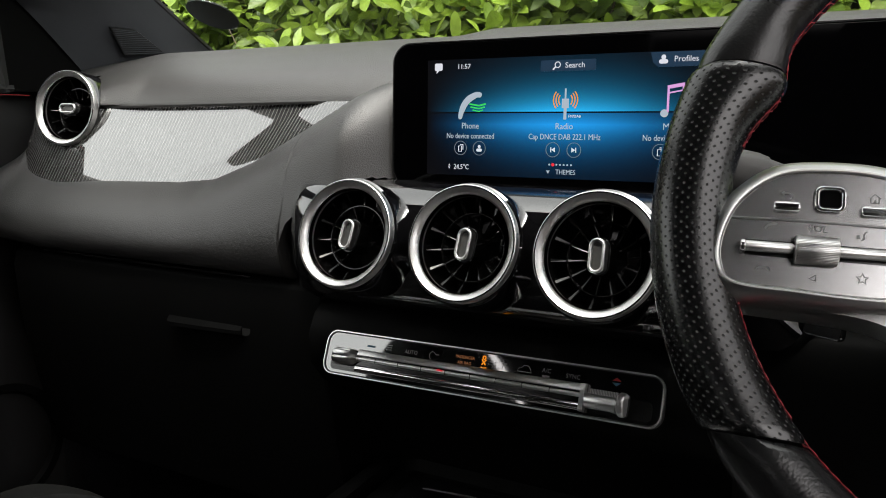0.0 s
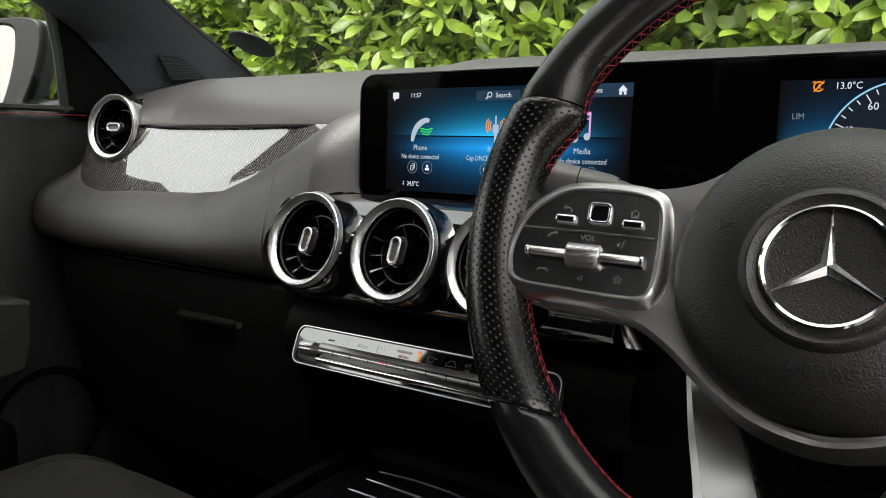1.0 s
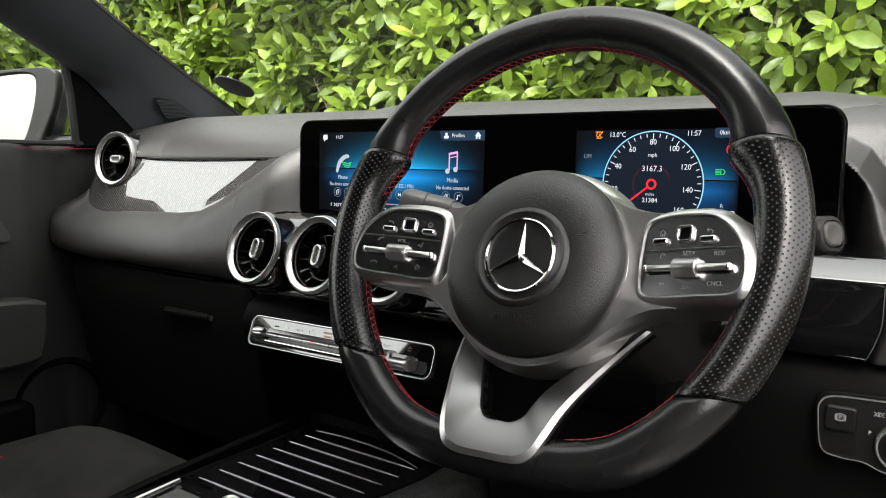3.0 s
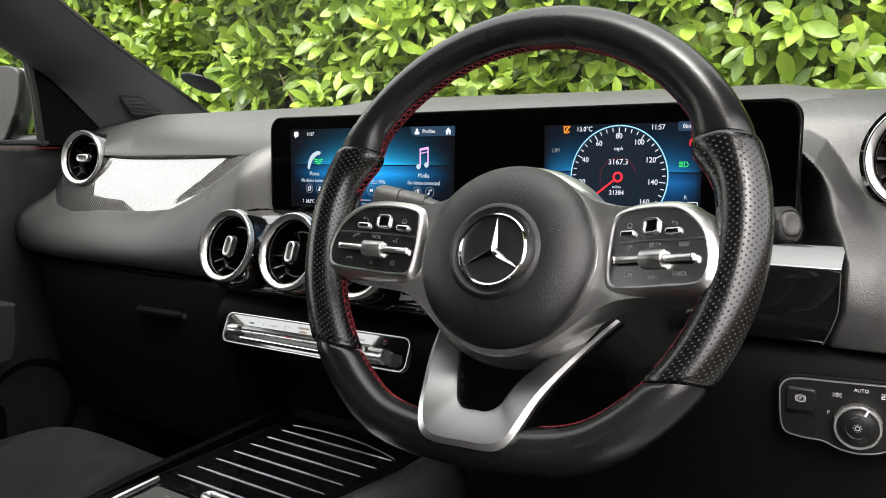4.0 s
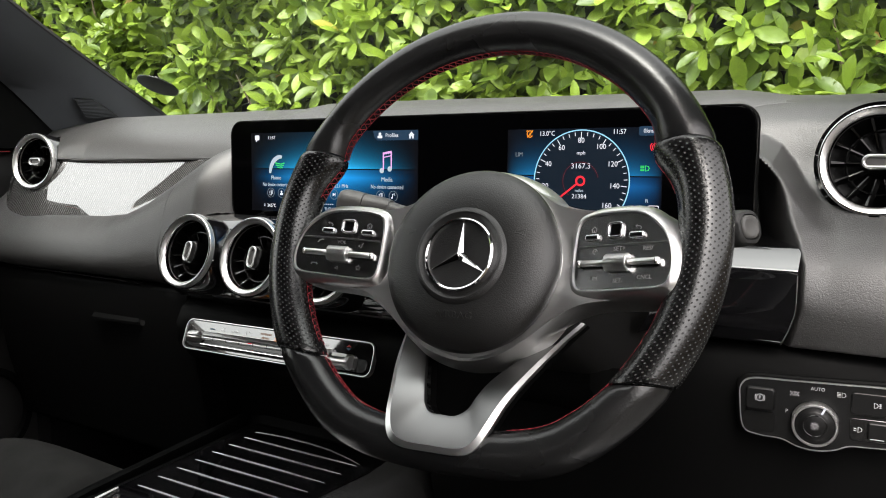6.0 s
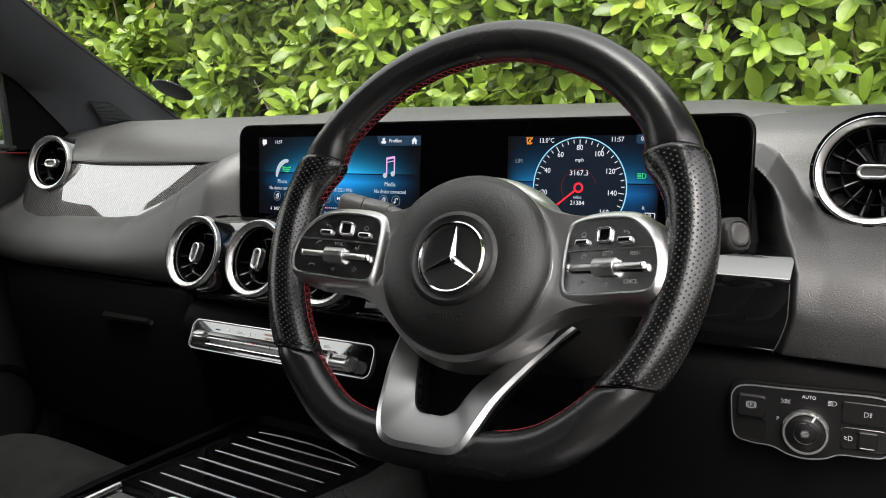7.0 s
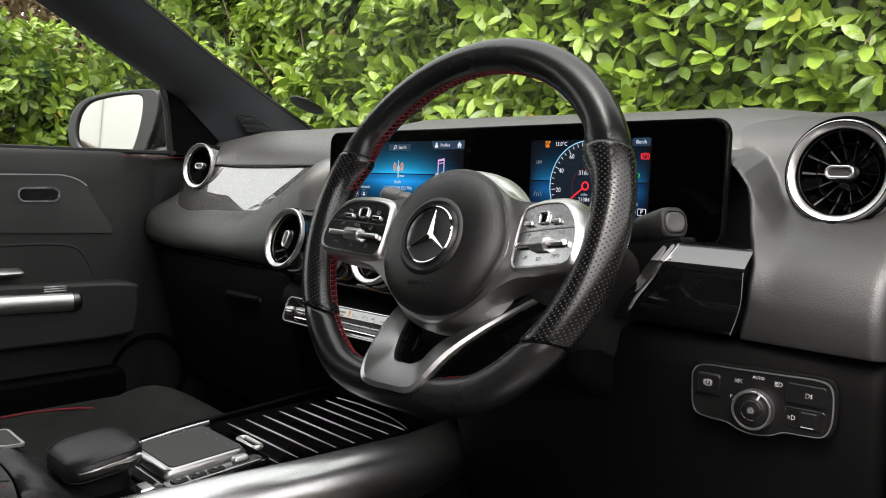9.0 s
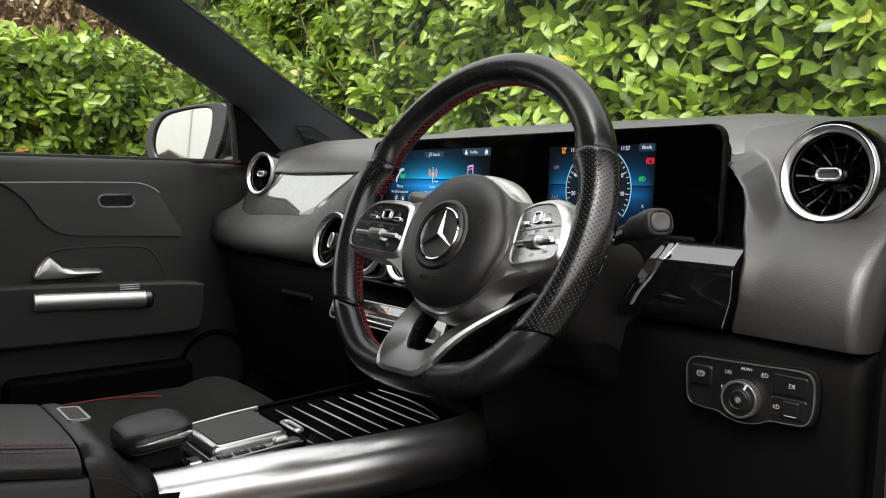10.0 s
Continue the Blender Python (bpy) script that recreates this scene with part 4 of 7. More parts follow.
# ---- air vents ----
def air_vent(name, m, r, knob_turn, label, twist=0.0, rim=1.06):
    """A turbine vent: lacquered housing, silver ring, inner hoop, blades and a centre knob, facing local z."""
    v = thing(name, m, label, "air vent", "dashboard air vents")
    part("housing", lathe([(r * (rim - 0.03), -0.055), (r * rim, -0.02), (r * rim, -0.004), (r * (rim - 0.012), 0.001), (r * 1.0, 0.002), (r * 0.84, -0.002), (r * 0.84, -0.055)], 64), PIANO, v, "gloss black housing")
    part("ring", lathe([(r * 1.0, -0.002), (r * 1.01, 0.004), (r * 0.995, 0.0074), (r * 0.965, 0.0084), (r * 0.88, 0.0066), (r * 0.832, 0.0028), (r * 0.826, -0.002), (r * 0.826, -0.014), (r * 0.95, -0.014)], 80, closed=True), SILVER, v, "satin silver ring")
    part("ring_groove", lathe([(r * 0.826, -0.001), (r * 0.820, 0.0008), (r * 0.830, 0.0034), (r * 0.838, 0.0040)], 80), CHROME, v, "bright inner bead")
    part("ring_seam", lathe([(r * 0.955, 0.0082), (r * 0.962, 0.0088), (r * 0.972, 0.0088), (r * 0.979, 0.0080)], 80), GLOSSBLACK, v, "dark seam in the ring")
    part("throat", lathe([(r * 0.826, -0.003), (r * 0.80, -0.03), (r * 0.74, -0.055), (0.0, -0.058)], 48), BLADEBLACK, v, "black throat")
    part("hoop", lathe([(r * 0.575, -0.015), (r * 0.585, -0.0135), (r * 0.597, -0.0135), (r * 0.602, -0.015), (r * 0.60, -0.024), (r * 0.58, -0.024)], 64, closed=True), GLOSSBLACK, v, "black inner hoop")
    blade = None
    for k in range(14):
        a = 2 * math.pi * k / 14 + twist
        bm = loft([[(rr, -th, -0.014 - dz), (rr, th, -0.0135 - dz), (rr, th + 0.002, -0.026 - dz), (rr, -th + 0.002, -0.026 - dz)] for rr, th, dz in ((r * 0.30, 0.0005, 0.004), (r * 0.58, 0.0007, 0.001), (r * 0.826, 0.0012, -0.006))])
        if blade is None:
            bm.transform(Matrix.Rotation(a, 4, "Z"))
            blade = part("blade", bm, BLADEBLACK, v, smooth=False, bevel=0.0003)
        else:
            bm.free()
            o = new("blade", blade.data)
            o.parent = v
            o.matrix_basis = Matrix.Rotation(a - twist, 4, "Z")
    part("hub", slab(rounded(r * 0.62, r * 0.34, r * 0.17), -0.03, -0.004, Matrix.Rotation(knob_turn, 4, "Z")), BLADEBLACK, v, bevel=0.001)
    part("knob", slab(rounded(r * 0.56, r * 0.27, r * 0.135, 8), -0.006, 0.004, Matrix.Rotation(knob_turn, 4, "Z"), hole=rounded(r * 0.44, r * 0.15, r * 0.075, 8)), SATIN, v, "silver knob rim", bevel=0.0012)
    part("knob_face", slab(rounded(r * 0.45, r * 0.16, r * 0.08, 8), -0.006, 0.001, Matrix.Rotation(knob_turn, 4, "Z")), BUTTONGREY, v, "ribbed grey knob face")
    return v


FACE = lambda x, y, z, up=6.0, turn=0.0: pose(x, y, z, 90 - up, 0, turn)
for x, lean in ((-0.1135, 7.0), (-0.0050, 4.0), (0.0995, -2.0)):
    air_vent("air_vent", FACE(x, 0.535, 0.942, 17.0), 0.0455, radians(90 - lean), "round silver-ringed centre air vent, knob upright", 0.13)
air_vent("air_vent", FACE(-0.620, 0.652, 1.049, 9.0, 10.0), 0.0462, 0.0, "round silver-ringed outer air vent, knob level", 0.0, 1.03)
air_vent("air_vent", FACE(0.6185, 0.652, 1.0515, 6.0, -3.0), 0.0470, 0.0, "round silver-ringed outer air vent, knob level", 0.0, 1.10)

# ---- climate control strip ----
CLI = pose(-0.0085, 0.5640, 0.8308, 67.5, 0, 0) @ Matrix.Rotation(radians(0.75), 4, "Z") @ Matrix.Diagonal((1.0, 1.05, 1.0, 1.0))
clim = thing("climate_panel", CLI, "slim black climate panel with chrome rocker bars", "control panel")
part("plate", slab(rounded(0.3018, 0.0353, 0.0094, 8), -0.006, 0.0), PLATE, clim, "gloss black plate", bevel=0.001)
part("frame", slab(rounded(0.304, 0.0375, 0.0105, 8), -0.006, 0.0016, hole=rounded(0.3020, 0.0355, 0.0095, 8)), SATIN, clim, "thin silver frame")
part("recess", slab(rounded(0.288, 0.014, 0.004, 6, cy=-0.0075), 0.0, 0.0008), GLOSSBLACK, clim)

# ---- what the display shows ----
def panel(name, cx, cy, w, h, z, material, parent):
    bm = bmesh.new()
    uv = bm.loops.layers.uv.new("map")
    vs = [bm.verts.new((cx + sx * w / 2, cy + sy * h / 2, z)) for sx, sy in ((-1, -1), (1, -1), (1, 1), (-1, 1))]
    f = bm.faces.new(vs)
    for l, c in zip(f.loops, ((0, 0), (1, 0), (1, 1), (0, 1))):
        l[uv].uv = c
    return part(name, bm, material, parent, smooth=False)


def put(x, y, z=0.0007):
    return Matrix.Translation((x, y, z))


def lines(parent, m, material, items, name="symbol", label=""):
    for pts, w, loop in items:
        part(name, polyline(pts, w, 0, 0.0002, m, loop), material, parent, label, smooth=False)


def blob(parent, outline, material, m, name="symbol"):
    return part(name, slab(outline, 0, 0.0002, m), material, parent, smooth=False)


menu = panel("menu_screen", -0.162, -0.0015, 0.256, 0.098, 0.0004, MENU, display)
menu["label"] = "lit blue menu screen"
blob(menu, rounded(0.0075, 0.0062, 0.0012, 3), PRINT, put(-0.279, 0.0415))
blob(menu, [(0.0, 0.0), (0.003, 0.0), (0.0, -0.0028)], PRINT, put(-0.281, 0.0388))
lettering("lettering", "11:57", 0.0058, PRINT, menu, put(-0.2545, 0.0412), depth=0.0001)
blob(menu, rounded(0.046, 0.0088, 0.001), DARKBLUELIT, put(-0.1615, 0.0395, 0.0005), "search_box")
lettering("lettering", "Search", 0.0062, PRINT, menu, put(-0.1555, 0.0395), depth=0.0001)
lines(menu, put(-0.1700, 0.0402), PRINT, [(ring_points(0.0022, 18), 0.0007, True), ([(-0.0018, -0.0016), (-0.0040, -0.0038)], 0.0011, False)])
blob(menu, [(-0.026, 0.0055), (0.036, 0.0055), (0.036, -0.0055), (-0.020, -0.0055), (-0.024, -0.002)], DARKBLUELIT, put(-0.0700, 0.0415, 0.0005), "profile_box")
lettering("lettering", "Profiles", 0.0060, PRINT, menu, put(-0.0695, 0.0415), depth=0.0001)
blob(menu, ring_points(0.0018, 14), PRINT, put(-0.0862, 0.0432))
blob(menu, rounded(0.0068, 0.0032, 0.0015, 3), PRINT, put(-0.0862, 0.0400))
blob(menu, [(-0.0040, 0.0), (0.0, 0.0042), (0.0040, 0.0), (0.0030, 0.0), (0.0030, -0.0036), (0.0009, -0.0036), (0.0009, -0.0012), (-0.0009, -0.0012), (-0.0009, -0.0036), (-0.0030, -0.0036), (-0.0030, 0.0)], PRINT, put(-0.0428, 0.0412))
# telephone receiver with green waves
blob(menu, closed_curve(((-0.0125, -0.0100), (-0.0095, -0.0110), (-0.0075, -0.0060), (-0.003, 0.0015), (0.0045, 0.0065), (0.0085, 0.0070), (0.0092, 0.0105), (0.003, 0.0112), (-0.0055, 0.0070), (-0.0110, -0.0010)), 40), PALELIT, put(-0.2465, 0.0085))
lines(menu, put(-0.2425, 0.0085), GREENLIT, [([(-0.006, 0.0015), (0.003, 0.0), (0.0095, 0.0015)], 0.0013, False), ([(-0.005, -0.001), (0.003, -0.0025), (0.0085, -0.001)], 0.0012, False), ([(-0.003, -0.0035), (0.003, -0.0048), (0.0070, -0.0035)], 0.0010, False)])
# radio mast
lines(menu, put(-0.1625, 0.0095), PALELIT, [([(0, -0.0125), (0, -0.0035)], 0.0024, False), ([(0, -0.0035), (0, 0.0040)], 0.0058, False), ([(0, 0.0040), (0, 0.0120)], 0.0014, False)])
lines(menu, put(-0.1625, 0.0125), AMBER, [(ring_points(r, 8, 0, 0, a, a + 80), 0.0009, False) for r in (0.0058, 0.0080, 0.0102) for a in (-40, 140)])
lettering("lettering", "FM/DAB", 0.0030, PRINT, menu, put(-0.1545, -0.0005), depth=0.0001)
# notes
lines(menu, put(-0.0765, 0.0105), PINKLIT, [([(-0.0048, -0.008), (-0.0048, 0.0105)], 0.0016, False), ([(0.0062, -0.006), (0.0062, 0.0125)], 0.0016, False), ([(-0.0056, 0.0105), (0.0070, 0.0125)], 0.0026, False), ([(-0.0050, 0.0062), (0.0064, 0.0082)], 0.0011, False)])
blob(menu, ring_points(0.0030, 18, -0.0072, -0.0088), PALELIT, put(-0.0765, 0.0105))
blob(menu, ring_points(0.0030, 18, 0.0040, -0.0068), PALELIT, put(-0.0765, 0.0105))
for x, head, sub in ((-0.2475, "Phone", "No device connected"), (-0.1630, "Radio", "Cap DNCE DAB 222.1 MHz"), (-0.0765, "Media", "No device connected")):
    lettering("lettering", head, 0.0072, PALELIT, menu, put(x, -0.0085), depth=0.0001, squash=0.92)
    lettering("lettering", sub, 0.0066, PALELIT, menu, put(x, -0.0170), depth=0.0001, squash=0.80)
    for k, dx in enumerate((-0.0090, 0.0090)):
        lines(menu, put(x + dx, -0.0272), DIMLIT, [(ring_points(0.0058, 28), 0.0005, True)], "button_ring")
        if head == "Radio":
            s = 1 if k else -1
            blob(menu, [(s * -0.0020, 0.0020), (s * -0.0020, -0.0020), (s * 0.0012, 0.0)][::s], PRINT, put(x + dx, -0.0272))
            lines(menu, put(x + dx, -0.0272), PRINT, [([(s * 0.0016, -0.002), (s * 0.0016, 0.002)], 0.0008, False)])
        elif k == 0:
            lines(menu, put(x + dx, -0.0272), PRINT, [([(-0.0018, -0.0030), (0.0010, -0.0030), (0.0010, 0.0018), (-0.0018, 0.0018)], 0.0007, True), ([(-0.0004, 0.0030), (0.0024, 0.0030), (0.0024, -0.0016)], 0.0007, False)])
        elif head == "Phone":
            blob(menu, ring_points(0.0014, 12), PRINT, put(x + dx, -0.0258))
            blob(menu, rounded(0.0052, 0.0026, 0.0012, 3), PRINT, put(x + dx, -0.0287))
        else:
            lines(menu, put(x + dx, -0.0272), PRINT, [([(-0.0010, -0.0018), (-0.0010, 0.0022), (0.0022, 0.0028), (0.0022, 0.0010)], 0.0008, False)])
            blob(menu, ring_points(0.0011, 10, -0.0018, -0.0020), PRINT, put(x + dx, -0.0272))
lettering("lettering", "24.5°C", 0.0062, PRINT, menu, put(-0.2555, -0.0435), depth=0.0001, squash=0.85)
blob(menu, [(-0.001, 0.0005), (0.001, 0.0005), (0, 0.0022)], PRINT, put(-0.2672, -0.0430))
blob(menu, [(-0.001, -0.0005), (0, -0.0022), (0.001, -0.0005)], PRINT, put(-0.2672, -0.0430))
for k in range(7):
    blob(menu, ring_points(0.0014 if k == 1 else 0.0008, 12), REDLIT if k == 1 else PALELIT, put(-0.1745 + 0.0031 * k, -0.0392), "page_dot")
lettering("lettering", "THEMES", 0.0056, PALELIT, menu, put(-0.1605, -0.0452), depth=0.0001, squash=0.85)
blob(menu, [(-0.0016, 0.0012), (0, -0.0014), (0.0016, 0.0012)], PALELIT, put(-0.1755, -0.0452))

cluster = panel("cluster_screen", 0.158, -0.003, 0.162, 0.096, 0.0004, CLUSTER, display)
cluster["label"] = "lit speedometer screen"
DC = (0.158, -0.0065)
blob(cluster, ring_points(0.0492, 64, *DC), DIALLIT, put(0, 0, 0.0005), "dial_face")
lines(cluster, put(*DC, 0.0007), CYANLIT, [(ring_points(0.0497, 90, 0, 0, -38, 218), 0.0011, False)], "dial_ring", "pale blue dial ring")
ticks = []
for k in range(33):
    a = 218 - 256 * k / 32
    long = 0.0062 if k % 4 == 0 else 0.0036
    c, s = math.cos(radians(a)), math.sin(radians(a))
    ticks.append(([((0.0478 - long) * c, (0.0478 - long) * s), (0.0478 * c, 0.0478 * s)], 0.0007, False))
lines(cluster, put(*DC, 0.0007), PRINT, ticks, "dial_ticks", "white tick marks")
for x, y, s in ((0.1205, -0.012, "20"), (0.1235, 0.010, "40"), (0.1375, 0.026, "60"), (0.158, 0.0330, "80"), (0.1785, 0.0268, "100"), (0.1905, 0.010, "120"), (0.1930, -0.011, "140"), (0.1855, -0.030, "160")):
    lettering("lettering", s, 0.0074, PRINT, cluster, put(x, y), depth=0.0001, squash=0.95)
lettering("lettering", "mph", 0.0052, PRINT, cluster, put(0.158, 0.0210), depth=0.0001)
lettering("lettering", "3167.3", 0.0076, PRINT, cluster, put(0.158, 0.0080), depth=0.0001)
lettering("lettering", "miles", 0.0044, PALELIT, cluster, put(0.157, -0.0160), depth=0.0001)
lettering("lettering", "21384", 0.0062, PRINT, cluster, put(0.157, -0.0218), depth=0.0001)
nd = radians(218)
lines(cluster, put(0.158, -0.0065, 0.0009), REDLIT, [([(0.005 * math.cos(nd), 0.005 * math.sin(nd)), (0.034 * math.cos(nd), 0.034 * math.sin(nd))], 0.0017, False), (ring_points(0.0042, 24), 0.0020, True)], "needle", "red pointer needle")
lines(cluster, put(0.158, -0.0065, 0.0008), glow("lit_dark_red", (0.25, 0.02, 0.03), LIT * 0.5), [(ring_points(0.0185, 40, 0, 0, 10, 230), 0.0006, False)], "dial_hoop")
lettering("lettering", "13.0°C", 0.0068, PRINT, cluster, put(0.1215, 0.0402), depth=0.0001, squash=0.9)
lettering("lettering", "11:57", 0.0068, PRINT, cluster, put(0.1965, 0.0408), depth=0.0001, squash=0.9)
blob(cluster, rounded(0.022, 0.0088, 0.002), DARKBLUELIT, put(0.2265, 0.0412, 0.0005), "speed_box")
lettering("lettering", "0km/h", 0.0058, PRINT, cluster, put(0.2265, 0.0412), depth=0.0001, squash=0.9)
lettering("lettering", "LIM", 0.0062, DIMLIT, cluster, put(0.0905, 0.0195), depth=0.0001, squash=0.9)
lettering("lettering", "R", 0.0052, PALELIT, cluster, put(0.2250, -0.0245), depth=0.0001)
lettering("lettering", "N", 0.0052, PALELIT, cluster, put(0.2230, -0.0325), depth=0.0001)
blob(cluster, rounded(0.0102, 0.0074, 0.001), PRINT, put(0.2316, -0.0322, 0.0006), "gear_box")
blob(cluster, rounded(0.0088, 0.0060, 0.0008), SCREENGLASS, put(0.2316, -0.0322, 0.0008), "gear_box")
lettering("lettering", "P", 0.0060, PRINT, cluster, put(0.2316, -0.0322, 0.0011), depth=0.0001)
lines(cluster, put(0.1025, 0.0402), AMBER, [(ring_points(0.0032, 20, 0, 0, 30, 330), 0.0009, False), ([(-0.003, -0.0035), (0.0034, 0.0036)], 0.0009, False), ([(-0.0008, -0.0018), (0, 0.0018), (0.0010, -0.0018)], 0.0007, False), ([(-0.0044, 0.0028), (-0.0022, 0.0034)], 0.0008, False)], "warning_lamp", "amber warning symbol")
lines(cluster, put(0.2320, 0.0262), REDLIT, [(ring_points(0.0032, 24), 0.0008, True), (ring_points(0.0050, 8, 0, 0, -45, 45), 0.0008, False), (ring_points(0.0050, 8, 0, 0, 135, 225), 0.0008, False)], "warning_lamp", "red parking brake symbol")
lettering("lettering", "P", 0.0048, REDLIT, cluster, put(0.2320, 0.0262), depth=0.0001)
lines(cluster, put(0.2225, 0.0062), GREENLIT, [([(0.0002, 0.0026), (0.0002, -0.0026), (0.0030, -0.0018), (0.0040, 0), (0.0030, 0.0018)], 0.0008, True)] + [([(-0.0046, y), (-0.0008, y)], 0.0008, False) for y in (0.0021, 0.0007, -0.0007, -0.0021)], "telltale", "green dipped beam symbol")
lines(cluster, put(0.0905, -0.0170), DIMLIT, [([(-0.006, -0.003), (-0.0035, 0.003)], 0.0008, False), ([(0.006, -0.003), (0.0035, 0.003)], 0.0008, False), ([(-0.002, -0.003), (-0.001, 0.001), (0.001, 0.001), (0.002, -0.003)], 0.0008, False)])
lines(cluster, put(0.158, -0.0395), PRINT, [(ring_points(0.0045, 14, 0, 0, 10, 170), 0.0009, False)])

# ---- climate strip keys and marks ----
part("upper_rail", loft([[(x, y, z) for y, z in ((0.0052, 0.0008), (0.0050, 0.0024), (0.0044, 0.0032), (0.0002, 0.0054), (-0.0003, 0.0050), (-0.0004, 0.0008))] for x in (-0.1150, -0.1142, 0.0905)]), SATIN, clim, "broad bright upper rocker bar", sharp=30)
part("middle_rail", tube([(-0.1200, -0.0030, 0.0026), (-0.10, -0.0030, 0.0026), (0.0905, -0.0030, 0.0026)], 0.0018, 14), SATIN, clim, "slim middle rod")
part("lower_rail", loft([[(x, y, z) for y, z in ((-0.0084, 0.0008), (-0.0086, 0.0034), (-0.0098, 0.0050), (-0.0115, 0.0054), (-0.0134, 0.0046), (-0.0142, 0.0030), (-0.0142, 0.0008))] for x in (-0.1150, -0.1142, 0.0905)]), CHROME, clim, "bright lower rocker bar", sharp=50)
FLUTES = [(0.0072 - 0.0011 * max(0.0, math.cos(6 * radians(a))) ** 3, radians(a)) for a in range(0, 360, 5)]
k = part("temperature_toggle", loft([[(r * f * math.cos(a), r * f * math.sin(a), z) for r, a in FLUTES] for z, f in ((-0.0090, 0.90), (-0.0082, 1.0), (0.0074, 1.0), (0.0080, 0.94))]), SATIN, clim, "fluted silver temperature toggle", sharp=40)
k.matrix_basis = Matrix.Translation((-0.1302, -0.0028, 0.0024)) @ pose(0, 0, 0, 0, 90, 0)
part("toggle_neck", lathe([(0.0, 0.0), (0.0072, 0.0), (0.0068, 0.0016), (0.0040, 0.0050), (0.0030, 0.0074), (0.0, 0.0076)], 32), SATIN, clim, "tapering silver neck").matrix_basis = Matrix.Translation((-0.1222, -0.0028, 0.0024)) @ pose(0, 0, 0, 0, 90, 0)
k = part("temperature_toggle", lathe([(0.0, -0.0125), (0.0050, -0.0125), (0.0056, -0.0115), (0.0056, 0.0070), (0.0064, 0.0120), (0.0, 0.0125)], 32), TRIMSATIN, clim, "satin temperature toggle")
k.matrix_basis = Matrix.Translation((0.1065, -0.0062, 0.0026)) @ pose(0, 0, 0, 0, 90, 0)
part("ribbed_grip", box(0.098, 0.120, -0.0012, 0.0022, 0.0008, 0.0062), DARKSATIN, clim, "ribbed grip", bevel=0.0005)
for j in range(18):
    part("rib", box(0.0984 + 0.0012 * j, 0.0990 + 0.0012 * j, -0.0014, 0.0024, 0.0062, 0.0067), SATIN, clim)
part("end_knob", lathe([(0.0, 0.0), (0.0074, 0.0), (0.0086, 0.0012), (0.0086, 0.0040), (0.0076, 0.0056), (0.0, 0.0060)], 36), TRIMSATIN, clim, "satin disc end knob").matrix_basis = Matrix.Translation((0.1200, -0.0056, 0.0026)) @ pose(0, 0, 0, 0, 84, 0)
part("bracket", loft([[(x, y, z) for y, z in ((0.0056, 0.0008), (0.0052, 0.0058), (0.0040, 0.0068), (-0.0135, 0.0068), (-0.0146, 0.0058), (-0.0150, 0.0008))] for x in (0.0902, 0.0906, 0.0936, 0.0940)]), SATIN, clim, "bright bracket", sharp=40)
for j in range(8):
    part("key_gap", box(-0.096 + 0.023 * j, -0.0955 + 0.023 * j, -0.0049, -0.0011, 0.0008, 0.0046), GLOSSBLACK, clim)
CY = 0.0090
lettering("lettering", "AUTO", 0.0046, CLIMINK, clim, put(-0.064, CY, 0.0002), depth=0.0001)
lettering("lettering", "PASSENGER", 0.0034, AMBERDIM, clim, put(-0.0125, CY + 0.0024, 0.0002), depth=0.0001)
lettering("lettering", "AIR BAG", 0.0034, AMBERDIM, clim, put(-0.0125, CY - 0.0020, 0.0002), depth=0.0001)
lettering("lettering", "OFF", 0.0034, AMBER, clim, put(0.0050, CY - 0.0040, 0.0002), depth=0.0001)
lines(clim, put(0.0050, CY + 0.0018, 0.0002), AMBER, [(ring_points(0.0013, 12, 0.0, 0.0026), 0.0008, True), ([(-0.0020, 0.0010), (0.0018, -0.0030)], 0.0009, False), ([(0.0020, 0.0012), (-0.0016, -0.0030)], 0.0009, False)], "warning_lamp", "amber airbag symbol")
lettering("lettering", "A/C", 0.0046, CLIMINK, clim, put(0.0595, CY + 0.0014, 0.0002), depth=0.0001)
lettering("lettering", "SYNC", 0.0046, CLIMINK, clim, put(0.0815, CY, 0.0002), depth=0.0001)
lines(clim, put(0.0595, CY - 0.0028, 0.0002), CLIMINK, [([(-0.003, 0), (0.003, 0)], 0.0018, False)])
lines(clim, put(-0.043, CY, 0.0002), CLIMINK, [(ring_points(0.0030, 12, 0, 0, 20, 250), 0.0006, False), ([(-0.002, -0.003), (0.001, -0.0045)], 0.0006, False), ([(0.0035, 0.0012), (0.0062, 0.0012)], 0.0010, False)])
lines(clim, put(0.0190, CY, 0.0002), CLIMINK, [([(-0.004, 0.0028), (0.003, 0.0028), (0.0024, -0.0022), (-0.0034, -0.0022)], 0.0006, True), ([(-0.0016, -0.004), (0.0006, -0.004)], 0.0006, False), ([(0.0042, 0.002), (0.0068, 0.002)], 0.0010, False)])
lines(clim, put(0.0410, CY, 0.0002), CLIMINK, [([(-0.0060, -0.0018), (-0.0050, 0.0004), (-0.0025, 0.0012), (-0.0008, 0.0030), (0.0030, 0.0030), (0.0050, 0.0008), (0.0062, -0.0018)], 0.0006, True)])
lines(clim, put(-0.0865, CY, 0.0002), CLIMINK, [([(-0.003, y), (0.003, y)], 0.0008, False) for y in (0.0030, 0.0012, -0.0006)])
lines(clim, put(-0.105, CY, 0.0002), TEAL, [([(-0.004, 0.0), (0.004, 0.0)], 0.0016, False)])
